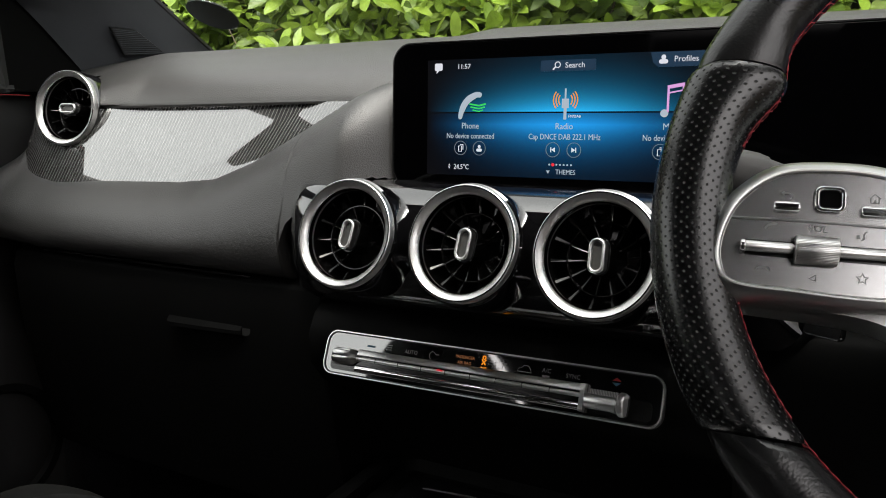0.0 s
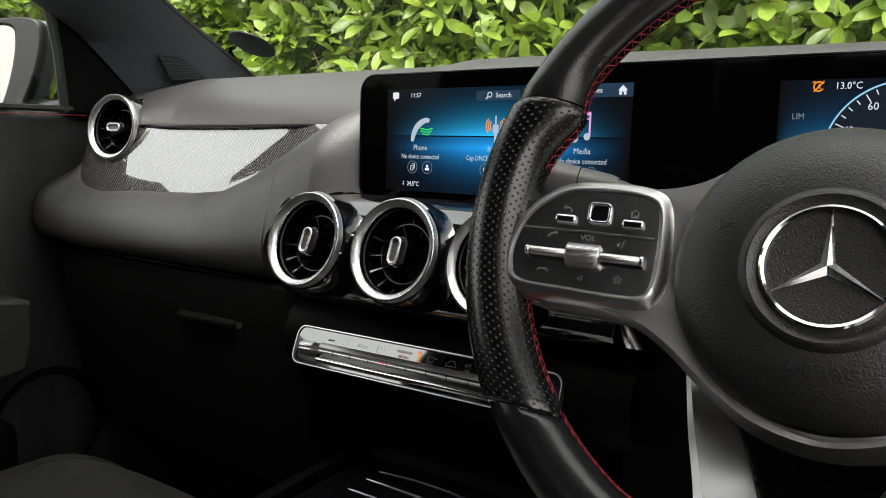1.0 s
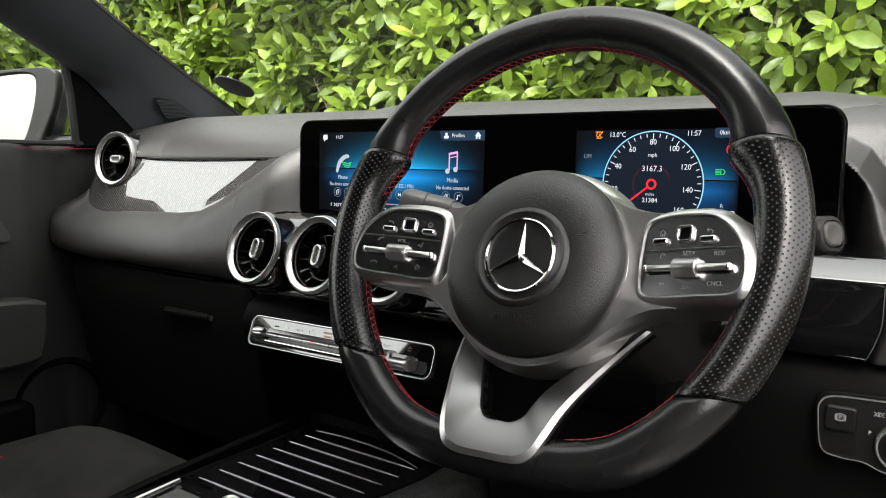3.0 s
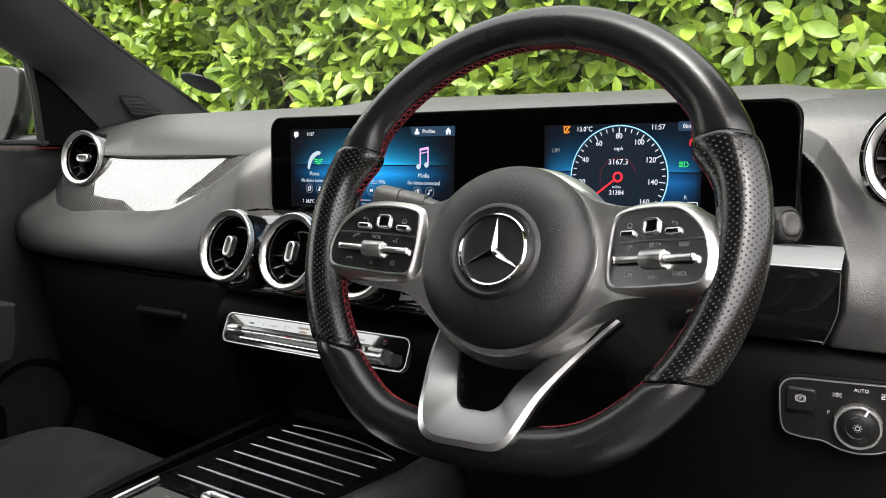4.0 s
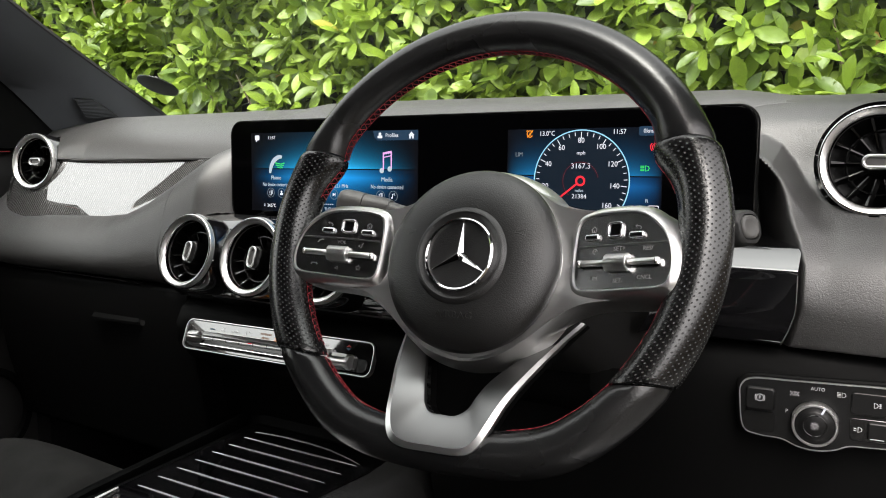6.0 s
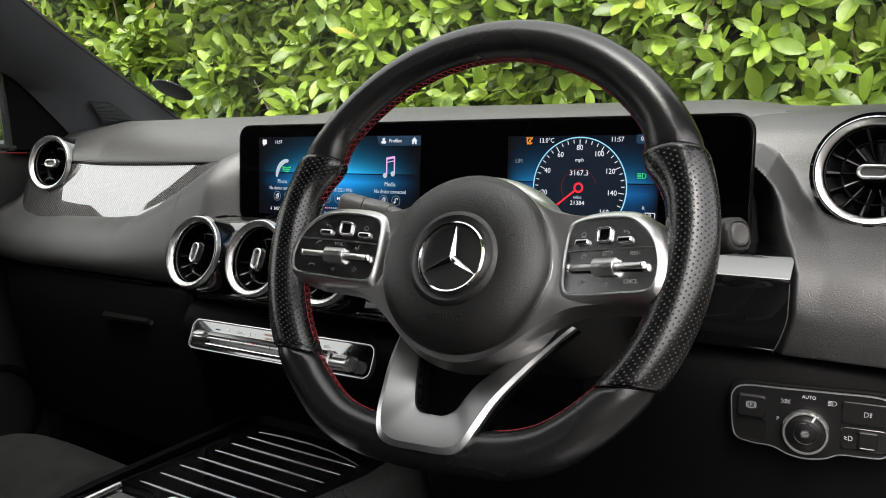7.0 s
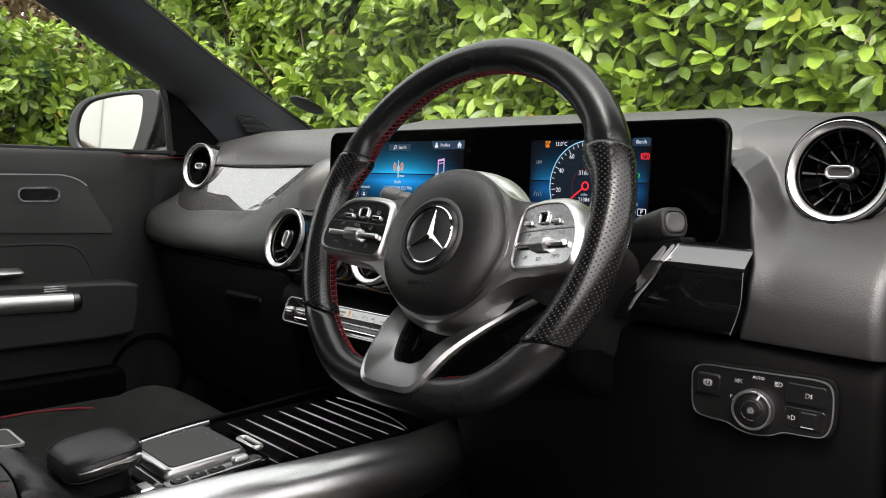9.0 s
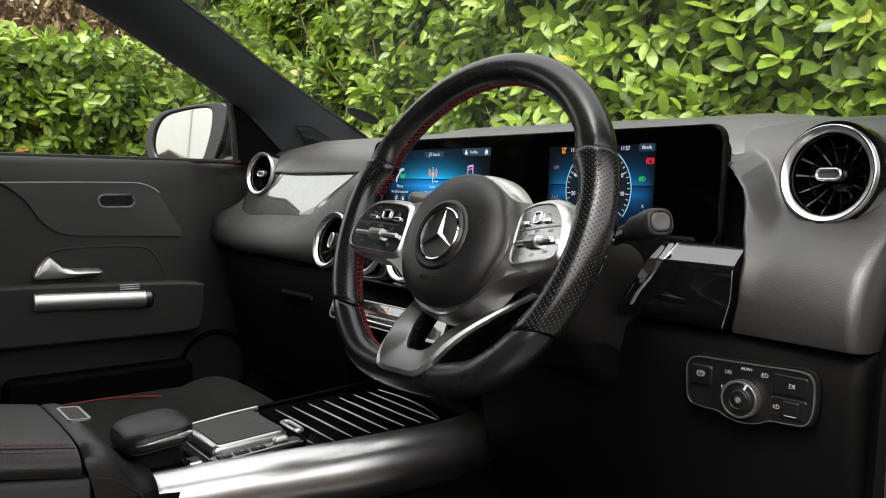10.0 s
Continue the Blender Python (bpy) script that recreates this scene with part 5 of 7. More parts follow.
blob(clim, [(-0.0036, 0.0004), (0.0036, 0.0004), (0, 0.0030)], REDINK, put(0.1155, CY + 0.0012, 0.0002))
blob(clim, [(-0.0036, -0.0004), (0, -0.0030), (0.0036, -0.0004)], TEAL, put(0.1155, CY + 0.0008, 0.0002))
part("telltale", box(-0.0345, -0.0295, -0.0024, -0.0014, 0.0040, 0.0048), REDLIT, clim, "small red light")

# ---- steering wheel ----
WH = Matrix.Translation((0.362, 0.400, 0.984)) @ (Matrix.Rotation(radians(3), 4, "Z") @ Matrix.Rotation(radians(67.7), 4, "X") @ Matrix.Rotation(radians(1.8), 4, "Z"))
wheel = thing("steering_wheel", WH, "black leather flat-bottomed steering wheel with red stitching", "steering wheel")
RIM_R, RIM_UP, FLAT = 0.1720, 0.0150, -0.1475


def rim_centre(deg):
    """Centre line of the rim: a circle cut flat at the bottom, with soft corners."""
    c, s = math.cos(radians(deg)), math.sin(radians(deg))
    r = RIM_R
    if s < 0:
        flat = (FLAT - RIM_UP) / s
        k = 0.022
        h = max(k - abs(r - flat), 0) / k
        r = min(r, flat) - h * h * k * 0.25
    return Vector((r * c, RIM_UP + r * s, 0))


def rim_frame(deg):
    a, b = rim_centre(deg - 0.5), rim_centre(deg + 0.5)
    d = (b - a).normalized()
    return rim_centre(deg), Vector((d.y, -d.x, 0)), Vector((0, 0, 1)), d


def rim_shape(deg, kind):
    """Half-width across and half-depth of the rim at an angle, and how far its inner side swells."""
    a, b = 0.0168, 0.0170
    lift = deg % 360 if deg % 360 < 90 else 180 - deg % 360
    swell = 0.0085 * math.exp(-((lift - 24) / (7.5 if lift < 24 else 5.5)) ** 2)
    if kind == "grip":
        a, b = 0.0180, 0.0180
    return a, b, swell


SEAM_TOP, SEAM_LOW = 0.0845, -0.0868


def seam_angle(level, x, right):
    """The angle at which a level seam crosses the rim, x across it (-1 inner, 1 outer)."""
    a = math.degrees(math.asin((level - RIM_UP) / (RIM_R + 0.0175 * x)))
    return a if right else 180 - a


def rim_point(deg, kind, t, grow=0.0):
    p, out, up, d = rim_frame(deg)
    a, b, sw = rim_shape(deg, kind)
    x, y = math.cos(t), math.sin(t)
    return p + out * (a + grow + (sw if x < 0 else 0)) * x + up * (b + grow) * y


def rim_piece(name, start, end, kind, material, label):
    """One leather piece of the rim between two seams; start and end: (level, on the right, turns)."""
    n, seg = 56, 32
    secs = []
    for i in range(n + 1):
        row = []
        for k in range(seg):
            t = 2 * math.pi * k / seg
            a0 = seam_angle(start[0], math.cos(t), start[1]) + start[2]
            a1 = seam_angle(end[0], math.cos(t), end[1]) + end[2]
            gap = 0.22
            row.append(rim_point(a0 + gap + (a1 - a0 - 2 * gap) * i / n, kind, t, -0.0011 if i in (0, n) else 0.0))
        secs.append(row)
    bm = loft(secs)
    if kind == "grip":
        uv = bm.loops.layers.uv.new("map")
        bm.verts.ensure_lookup_table()
        arc = (secs[n][0] - secs[0][0]).length * 1.04
        for f in bm.faces:
            wrap = {l.vert.index % seg for l in f.loops}
            for l in f.loops:
                v = (l.vert.index % seg) / seg * 0.1144
                if seg - 1 in wrap and 0 in wrap and l.vert.index % seg == 0:
                    v = 0.1144
                l[uv].uv = (l.vert.index // seg / n * arc, v)
    return part(name, bm, material, wheel, label, sharp=70)


rim_piece("rim_upper", (SEAM_TOP, True, 0), (SEAM_TOP, False, 0), "plain", LEATHER, "smooth black leather upper rim")
rim_piece("grip", (SEAM_LOW, True, 0), (SEAM_TOP, True, 0), "grip", PERF, "perforated black leather grip")
rim_piece("grip", (SEAM_TOP, False, 0), (SEAM_LOW, False, 0), "grip", PERF, "perforated black leather grip")
rim_piece("rim_lower", (SEAM_LOW, False, 0), (SEAM_LOW, True, 360), "plain", LEATHER, "smooth black leather flat lower rim")


def stitching(a0, a1, step=2.2):
    """Crossed red thread along the inner side of the rim, slightly toward the driver."""
    def at(deg, lean):
        p, out, up, d = rim_frame(deg)
        kind = "grip" if (deg % 360 < 23 or deg % 360 > 323 or 157 < deg < 217) else "plain"
        w, dep, sw = rim_shape(deg, kind)
        t = radians(180 - lean)
        return p + out * (w + sw + 0.0003) * math.cos(t) + up * (dep + 0.0003) * math.sin(t)

    n = int((a1 - a0) / step)
    step = (a1 - a0) / n
    bm = tube([at(a0 + step * k / 2, -25) for k in range(2 * n + 1)], 0.00016, 4)
    bm = join(bm, tube([at(a0 + step * k / 2, 5) for k in range(2 * n + 1)], 0.00018, 4))
    for k in range(n):
        a = a0 + k * step
        b = tube([at(a, -25), at(a + step * 0.36, -10), at(a + step * 0.72, 5), at(a + step * 1.1, 6)], 0.00036, 4)
        b2 = tube([at(a + step * 0.62, 5), at(a + step * 0.82, -10), at(a + step, -25)], 0.00028, 4)
        bm = join(bm, b, b2)
    return bm


for lo, hi in ((12, 90), (90, 168), (192, 252), (288, 348)):
    part("stitching", stitching(lo, hi), REDTHREAD, wheel, "red cross-stitched thread")

# hub
HUB = [(0.0, 0.0165), (0.028, 0.0165), (0.036, 0.0162), (0.045, 0.0152), (0.054, 0.0132), (0.0615, 0.0104), (0.0670, 0.0072), (0.0702, 0.0040), (0.0716, 0.0010), (0.0717, -0.0020), (0.0705, -0.0060), (0.0690, -0.02), (0.0, -0.02)]
part("hub_cover", lathe(HUB, 96), HUBSKIN, wheel, "grained black airbag cover").matrix_basis = Matrix.Translation((0.001, -0.004, 0.0))
part("hub_ring", lathe([(0.0688, -0.0085), (0.0700, -0.0078), (0.0722, -0.0090), (0.0748, -0.0125), (0.0775, -0.0175), (0.0800, -0.0260), (0.0815, -0.035), (0.0680, -0.035)], 96, closed=True), TRIMSATIN, wheel, "satin silver hub surround").matrix_basis = Matrix.Translation((0.001, -0.004, 0.0))
badge = part("badge_dish", lathe([(0.0, 0.0168), (0.029, 0.0168), (0.0315, 0.0175), (0.0335, 0.0186), (0.0355, 0.0182), (0.0375, 0.0162)], 64), HUBSKIN, wheel)
badge.matrix_basis = Matrix.Translation((0.0, -0.005, 0.0))

# spokes, switch pads and lower trim
half = [(0.030, 0.066), (0.052, 0.053), (0.068, 0.044), (0.090, 0.0395), (0.130, 0.0385), (0.149, 0.033), (0.163, 0.018), (0.168, -0.002), (0.167, -0.018), (0.157, -0.0275), (0.120, -0.031), (0.094, -0.035), (0.074, -0.046), (0.050, -0.066), (0.028, -0.080)]
outline = closed_curve(half + [(0.0, -0.086)] + [(-x, y) for x, y in half[::-1]] + [(0.0, 0.068)], 160)
bm = bmesh.new()
outer_lo = [bm.verts.new((x * 0.985, y * 0.97, -0.034)) for x, y in outline]
mid = [bm.verts.new((x, y, -0.012 - 0.010 * max(0, 1 - abs(x) / 0.10))) for x, y in outline]
top = [bm.verts.new((x * 0.975, y * 0.93, -0.003 - 0.008 * max(0, 1 - abs(x) / 0.10))) for x, y in outline]
for a, b in ((outer_lo, mid), (mid, top)):
    for i in range(len(outline)):
        j = (i + 1) % len(outline)
        bm.faces.new((a[i], a[j], b[j], b[i]))
centre = bm.verts.new((0, -0.005, -0.012))
for i in range(len(outline)):
    bm.faces.new((top[i], top[(i + 1) % len(outline)], centre))
bmesh.ops.recalc_face_normals(bm, faces=bm.faces)
part("spoke_body", bm, TRIMSATIN, wheel, "satin silver spokes", sharp=50)

PADR = [(0.081, -0.012), (0.0805, 0.010), (0.083, 0.0265), (0.094, 0.0315), (0.115, 0.0325), (0.134, 0.0295), (0.149, 0.0175), (0.156, 0.002), (0.1565, -0.012), (0.150, -0.0205), (0.125, -0.0222), (0.098, -0.0232), (0.085, -0.0215)]


def switch_pad(s):
    ol = closed_curve([(s * x, y) for x, y in PADR][::s], 72)
    cx, cy = s * 0.119, 0.004
    grow = lambda k: [(cx + (x - cx) * k, cy + (y - cy) * (1 + (k - 1) * 1.4)) for x, y in ol]
    tip = Matrix.Translation((cx, cy, 0.004)) @ Matrix.Rotation(radians(-16.5 if s > 0 else 10), 4, "Y") @ Matrix.Translation((-cx, -cy, 0))
    shell = loft([[(x, y, z) for x, y in grow(k)] for k, z in ((1.0, -0.004), (1.0, 0.0022), (1.010, 0.0030), (1.028, 0.0031), (1.06, 0.0022), (1.10, 0.0005), (1.14, -0.0018), (1.175, -0.0048), (1.20, -0.010), (1.18, -0.026))], caps=False)
    part("pad_rim", shell, TRIMSATIN, wheel, "satin silver pad rim").matrix_basis = tip
    pad_ = part("switch_pad", slab(grow(0.995), -0.008, 0.0018), PADFACE, wheel, "satin black switch pad", bevel=0.0006)
    pad_.matrix_basis = tip
    part("ridge", polyline([(s * 0.083, 0.0085), (s * 0.119, 0.0092), (s * 0.153, 0.0088)], 0.0012, 0.0018, 0.0024), DARKSATIN, pad_, bevel=0.0003)
    part("touch_frame", slab(rounded(0.0125, 0.0118, 0.003, 5, cx=s * 0.1125, cy=0.0195), 0.0018, 0.0042, hole=rounded(0.0090, 0.0085, 0.002, 5, cx=s * 0.1125, cy=0.0195)), CHROME, pad_, "chrome touch frame", bevel=0.0006)
    part("touch_key", slab(rounded(0.0092, 0.0087, 0.002, 5, cx=s * 0.1125, cy=0.0195), 0.0018, 0.0028), PIANO, pad_, "black touch key")
    for x in (0.0945, 0.1300):
        part("key", slab(rounded(0.0115, 0.0046, 0.0016, 4, cx=s * x, cy=0.0150), 0.0018, 0.0048), CHROME, pad_, "chrome key", bevel=0.0012)
    part("slot", slab(rounded(0.062, 0.0072, 0.003, 5, cx=s * 0.1170, cy=-0.0045), 0.0018, 0.0022), GLOSSBLACK, pad_)
    for x0, x1 in ((0.0885, 0.1085), (0.1265, 0.1465)):
        part("rocker", tube([(s * x0, -0.0045, 0.0040), (s * (x0 + 0.001), -0.0045, 0.0046), (s * x1, -0.0045, 0.0046)], [0.0018, 0.0024, 0.0024], 12), SATIN, pad_, "silver rocker")
        part("rocker_end", tube([(s * (x0 if x0 < 0.1 else x1), -0.0045, 0.0046), (s * ((x0 - 0.0022) if x0 < 0.1 else (x1 + 0.0022)), -0.0045, 0.0046)], 0.0029, 12), CHROME, pad_, "chrome rocker end", bevel=0.0006)
    r = part("roller", lathe([(0.0, -0.0088), (0.0056, -0.0088), (0.0062, -0.0080), (0.0062, 0.0080), (0.0056, 0.0088), (0.0, 0.0088)], 40), SATIN, pad_, "knurled silver roller")
    r.matrix_basis = Matrix.Translation((s * 0.1175, -0.0045, 0.0035)) @ pose(0, 0, 0, 0, 90, 0)
    kn = None
    for k in range(24):
        a = radians(-80 + 160 * k / 23)
        b = box(-0.0084, 0.0084, -0.00018, 0.00018, 0.0061, 0.0065, Matrix.Translation((s * 0.1175, -0.0045, 0.0035)) @ Matrix.Rotation(a, 4, "X"))
        kn = b if kn is None else join(kn, b)
    tagged(part("knurling", kn, SATIN, pad_, "fine knurling"), kind="stuff")
    return pad_


padl, padr = switch_pad(-1), switch_pad(1)


def mark(parent, x, y, items, material=GREYINK):
    bm = None
    for pts, w, loop in items:
        b = polyline(pts, w, 0, 0.0002, Matrix.Translation((x, y, 0.0019)), loop)
        bm = b if bm is None else join(bm, b)
    return part("symbol", bm, material, parent, smooth=False)


EMBOSS = surface("embossed_grey", (0.014, 0.014, 0.014), 0.3)
PALEINK = surface("pale_engraving", (0.17, 0.17, 0.17), 0.5, vary=0.05)
back_arrow = [([(-0.0022, 0.0008), (0.0008, 0.0008), (0.0022, -0.0004), (0.0016, -0.0016)], 0.0005, False), ([(-0.0012, 0.0018), (-0.0024, 0.0008), (-0.0012, -0.0002)], 0.0005, False)]
house_mark = [([(-0.0022, 0.0002), (0, 0.0022), (0.0022, 0.0002), (0.0016, 0.0002), (0.0016, -0.0020), (-0.0016, -0.0020), (-0.0016, 0.0002)], 0.0005, True), ([(0, -0.0020), (0, -0.0006)], 0.0007, False)]
mark(padl, -0.1300, 0.0208, back_arrow, PALEINK)
mark(padl, -0.0945, 0.0212, house_mark, PALEINK)
mark(padr, 0.0945, 0.0212, house_mark, PALEINK)
mark(padr, 0.1300, 0.0208, back_arrow, PALEINK)
mark(padl, -0.1360, 0.0055, [([(-0.0026, -0.0010), (-0.0012, 0.0008), (0.0010, 0.0016), (0.0026, 0.0016)], 0.0010, False)], PALEINK)
mark(padl, -0.0985, 0.0040, [([(-0.001, -0.002), (0.0002, -0.001), (0.0, 0.0010), (0.0012, 0.0022)], 0.0005, False), ([(-0.0022, 0.0004), (-0.0022, -0.0012)], 0.0012, False)], PALEINK)
mark(padl, -0.1385, -0.0140, [([(-0.0028, -0.0006), (-0.002, 0.0008), (0.002, 0.0008), (0.0028, -0.0006)], 0.0009, False)], PALEINK)
mark(padl, -0.1180, -0.0160, [([(-0.0014, -0.0006), (0.0012, 0.0012), (0.0012, -0.0014)], 0.0006, True)], PALEINK)
mark(padl, -0.0985, -0.0148, [([((0.0026 if k % 2 == 0 else 0.0011) * math.sin(radians(36 * k)), (0.0026 if k % 2 == 0 else 0.0011) * math.cos(radians(36 * k))) for k in range(10)], 0.0004, True)], PALEINK)
lettering("lettering", "VOL", 0.0044, PALEINK, padl, Matrix.Translation((-0.1170, 0.0058, 0.0019)), depth=0.0001)
lettering("lettering", "SET+", 0.0044, PALEINK, padr, Matrix.Translation((0.1165, 0.0060, 0.0019)), depth=0.0001)
lettering("lettering", "RES/", 0.0042, PALEINK, padr, Matrix.Translation((0.1385, 0.0052, 0.0019)), depth=0.0001)
lettering("lettering", "LIM", 0.0042, PALEINK, padr, Matrix.Translation((0.0980, -0.0148, 0.0019)), depth=0.0001)
lettering("lettering", "SET-", 0.0042, PALEINK, padr, Matrix.Translation((0.1175, -0.0168, 0.0019)), depth=0.0001)
lettering("lettering", "CNCL", 0.0042, PALEINK, padr, Matrix.Translation((0.1375, -0.0148, 0.0019)), depth=0.0001)
mark(padr, 0.0970, 0.0048, [(ring_points(0.0018, 14, 0, 0, 0, 270), 0.0005, False), ([(0, 0), (0.0014, 0.0012)], 0.0005, False)], PALEINK)

# emblem: a bright ring round three tapering arms
ringe = part("emblem_ring", lathe([(0.0252, 0.0168), (0.0258, 0.0196), (0.0270, 0.0202), (0.0281, 0.0194), (0.0285, 0.0168)], 80, closed=True), CHROME, wheel, "chrome ring")
ringe.matrix_basis = Matrix.Translation((0.0, -0.005, 0.0))
for k in range(3):
    a = radians(90 + 120 * k)
    bm = bmesh.new()
    w, L = 0.0035, 0.0262
    base = [bm.verts.new(p) for p in ((0, 0, 0.0205), (w * math.cos(radians(60)) , w * math.sin(radians(60)), 0.0172), (L, 0, 0.0180), (w * math.cos(radians(60)), -w * math.sin(radians(60)), 0.0172))]
    tip = bm.verts.new((L, 0, 0.0172))
    bm.faces.new((base[0], base[1], base[2]))
    bm.faces.new((base[0], base[2], base[3]))
    bm.faces.new((base[1], tip, base[2]))
    bm.faces.new((base[2], tip, base[3]))
    bmesh.ops.recalc_face_normals(bm, faces=bm.faces)
    arm_ = part("emblem_arm", bm, CHROME, wheel, "chrome tapering arm", smooth=False)
    arm_.matrix_basis = Matrix.Translation((0.0, -0.005, 0.0)) @ Matrix.Rotation(a, 4, "Z")
lettering("lettering", "AIRBAG", 0.0070, EMBOSS, wheel, Matrix.Translation((0.001, -0.0500, 0.0150)) @ pose(0, 0, 0, 12, 0, 0), depth=0.0006, squash=1.25)
for s in (-1, 1):
    horn = [(s * x, y) for x, y in ((0.0415, 0.0145), (0.0440, 0.0147), (0.0465, 0.0158), (0.0490, 0.0168), (0.0490, 0.0140), (0.0490, 0.0112), (0.0465, 0.0122), (0.0440, 0.0130), (0.0415, 0.0130))]
    bm = tube([(x, y, np.interp(math.hypot(x - 0.001, y + 0.004), [p[0] for p in HUB[:9]], [p[1] for p in HUB[:9]])) for x, y in horn], 0.00028, 5, loop=True)
    part("horn_mark", bm, EMBOSS, wheel, "faint horn symbol", smooth=False)

# lower trim: a satin U whose arms run back behind the hub
OUT = [(0.0, -0.1485, 0.0215), (0.023, -0.1480, 0.0215), (0.0350, -0.1420, 0.0210), (0.0420, -0.127, 0.0165), (0.0480, -0.107, 0.0060), (0.0575, -0.083, -0.012), (0.0690, -0.054, -0.040), (0.0770, -0.037, -0.057)]
INN = [(0.0, -0.1215, 0.0065), (0.010, -0.1212, 0.0065), (0.0175, -0.1155, 0.0030), (0.0218, -0.105, -0.0010), (0.0278, -0.092, -0.0090), (0.0410, -0.070, -0.0290), (0.0560, -0.046, -0.0510), (0.0640, -0.033, -0.0640)]
o = smooth_line([(-x, y, z) for x, y, z in OUT[:0:-1]] + OUT, 61)
i_ = smooth_line([(-x, y, z) for x, y, z in INN[:0:-1]] + INN, 61)
secs, edge_secs = [], []
for p, q in zip(o, i_):
    p, q = Vector(p), Vector(q)
    m1, m2 = p.lerp(q, 0.17) + Vector((0, 0, 0.0012)), p.lerp(q, 0.90) + Vector((0, 0, 0.0012))
    secs.append([m1 + Vector((0, 0, -0.004)), m1, m2, q, q + Vector((0, 0, -0.010))])
    edge_secs.append([p + Vector((0, 0, -0.008)), p + Vector((0, 0, -0.0018)), m1 + Vector((0, 0, 0.0003)), m1 + Vector((0, 0, -0.004))])
trim_ = part("lower_trim", loft(secs), UTRIM, wheel, "satin silver lower spoke trim", sharp=25)
part("trim_edge", loft(edge_secs), SATIN, trim_, "bright chamfered edge", sharp=25)
secs = []
for p, q in zip(o, i_):
    p, q = Vector(p), Vector(q)
    c = q.lerp(p, 0.35)
    secs.append([q + Vector((0, 0, -0.004)), c + Vector((0, 0, -0.022)), p + Vector((0, 0, -0.006)), p + Vector((0, 0, -0.016)), c + Vector((0, 0, -0.034)), q + Vector((0, 0, -0.020))])
part("spoke_back", loft(secs), PLASTIC, wheel, "black back of the lower spoke", sharp=50)

# ---- centre console ----
console = thing("centre_console", Matrix.Translation((0, 0.3, 0.45)), "black centre console with a ribbed roller cover", "console")
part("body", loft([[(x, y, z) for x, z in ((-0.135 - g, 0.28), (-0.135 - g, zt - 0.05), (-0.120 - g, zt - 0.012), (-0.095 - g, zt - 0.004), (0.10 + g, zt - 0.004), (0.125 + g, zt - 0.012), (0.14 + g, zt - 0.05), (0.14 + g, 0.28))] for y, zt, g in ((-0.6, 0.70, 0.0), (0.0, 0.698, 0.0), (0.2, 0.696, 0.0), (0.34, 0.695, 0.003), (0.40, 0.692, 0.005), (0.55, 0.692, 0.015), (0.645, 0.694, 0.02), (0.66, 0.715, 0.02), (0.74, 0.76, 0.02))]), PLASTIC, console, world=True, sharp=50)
part("tray_cover", loft([[(x, y, z) for x, z in ((-0.092 - g, 0.684), (-0.092 - g, 0.6938), (0.107 + g, 0.6938), (0.107 + g, 0.684))] for y, g in ((0.36, 0.0), (0.5, 0.008), (0.632, 0.016))]), PIANO, console, "gloss black roller cover", world=True, bevel=0.002)
for k in range(9):
    y = 0.3905 + 0.0281 * k
    g = 0.010 * k / 8
    bow = 0.0 if k < 8 else 1.6
    bm = loft([[(x, y - bow * (x + 0.02) ** 2 + dy, 0.6938 + dz * s) for dy, dz in ((-0.0009, 0), (-0.0006, 0.0010), (-0.0001, 0.0013), (0.0002, 0.0010), (0.0005, 0))] for x, s in ((-0.076 - g, 0.1), (-0.070 - g, 0.7), (-0.04, 1.0), (0.0, 1.0), (0.04, 1.0), (0.080, 0.8), (0.096 + 0.4 * g, 0.1))])
    part("rib", bm, BRUSHED, console, "slim metal rib", world=True)
part("tray_handle", slab(rounded(0.052, 0.017, 0.0075), 0, 0.006, Matrix.Translation((0.030, 0.390, 0.6985)) @ Matrix.Rotation(radians(-3), 4, "Z"), hole=rounded(0.040, 0.007, 0.003)), SILVER, console, "chrome cover handle", world=True, bevel=0.003)


def rail(s):
    secs = []
    for y, xi, zt, r in ((0.180, 0.096, 0.702, 0.026), (0.185, 0.092, 0.702, 0.032), (0.23, 0.098, 0.703, 0.034), (0.28, 0.106, 0.704, 0.034), (0.40, 0.128, 0.706, 0.037), (0.55, 0.145, 0.708, 0.037), (0.64, 0.145, 0.714, 0.034), (0.70, 0.135, 0.73, 0.028)):
        secs.append([(s * (xi + a * r), y, zt - (0.0 if s > 0 else 0.020) + b * r) for a, b in ((0.0, -0.15), (0.0, -0.02), (0.12, 0.0), (0.5, -0.10), (0.85, -0.38), (1.05, -0.8), (1.12, -1.25), (1.05, -1.7), (0.85, -2.0), (0.5, -2.0))])
    return loft(secs)


part("rail", rail(1), BRUSHED, console, "brushed aluminium side rail", world=True, sharp=50)
part("inner_rail", rail(-1), PLASTIC, console, "dark side rail", world=True, sharp=50)

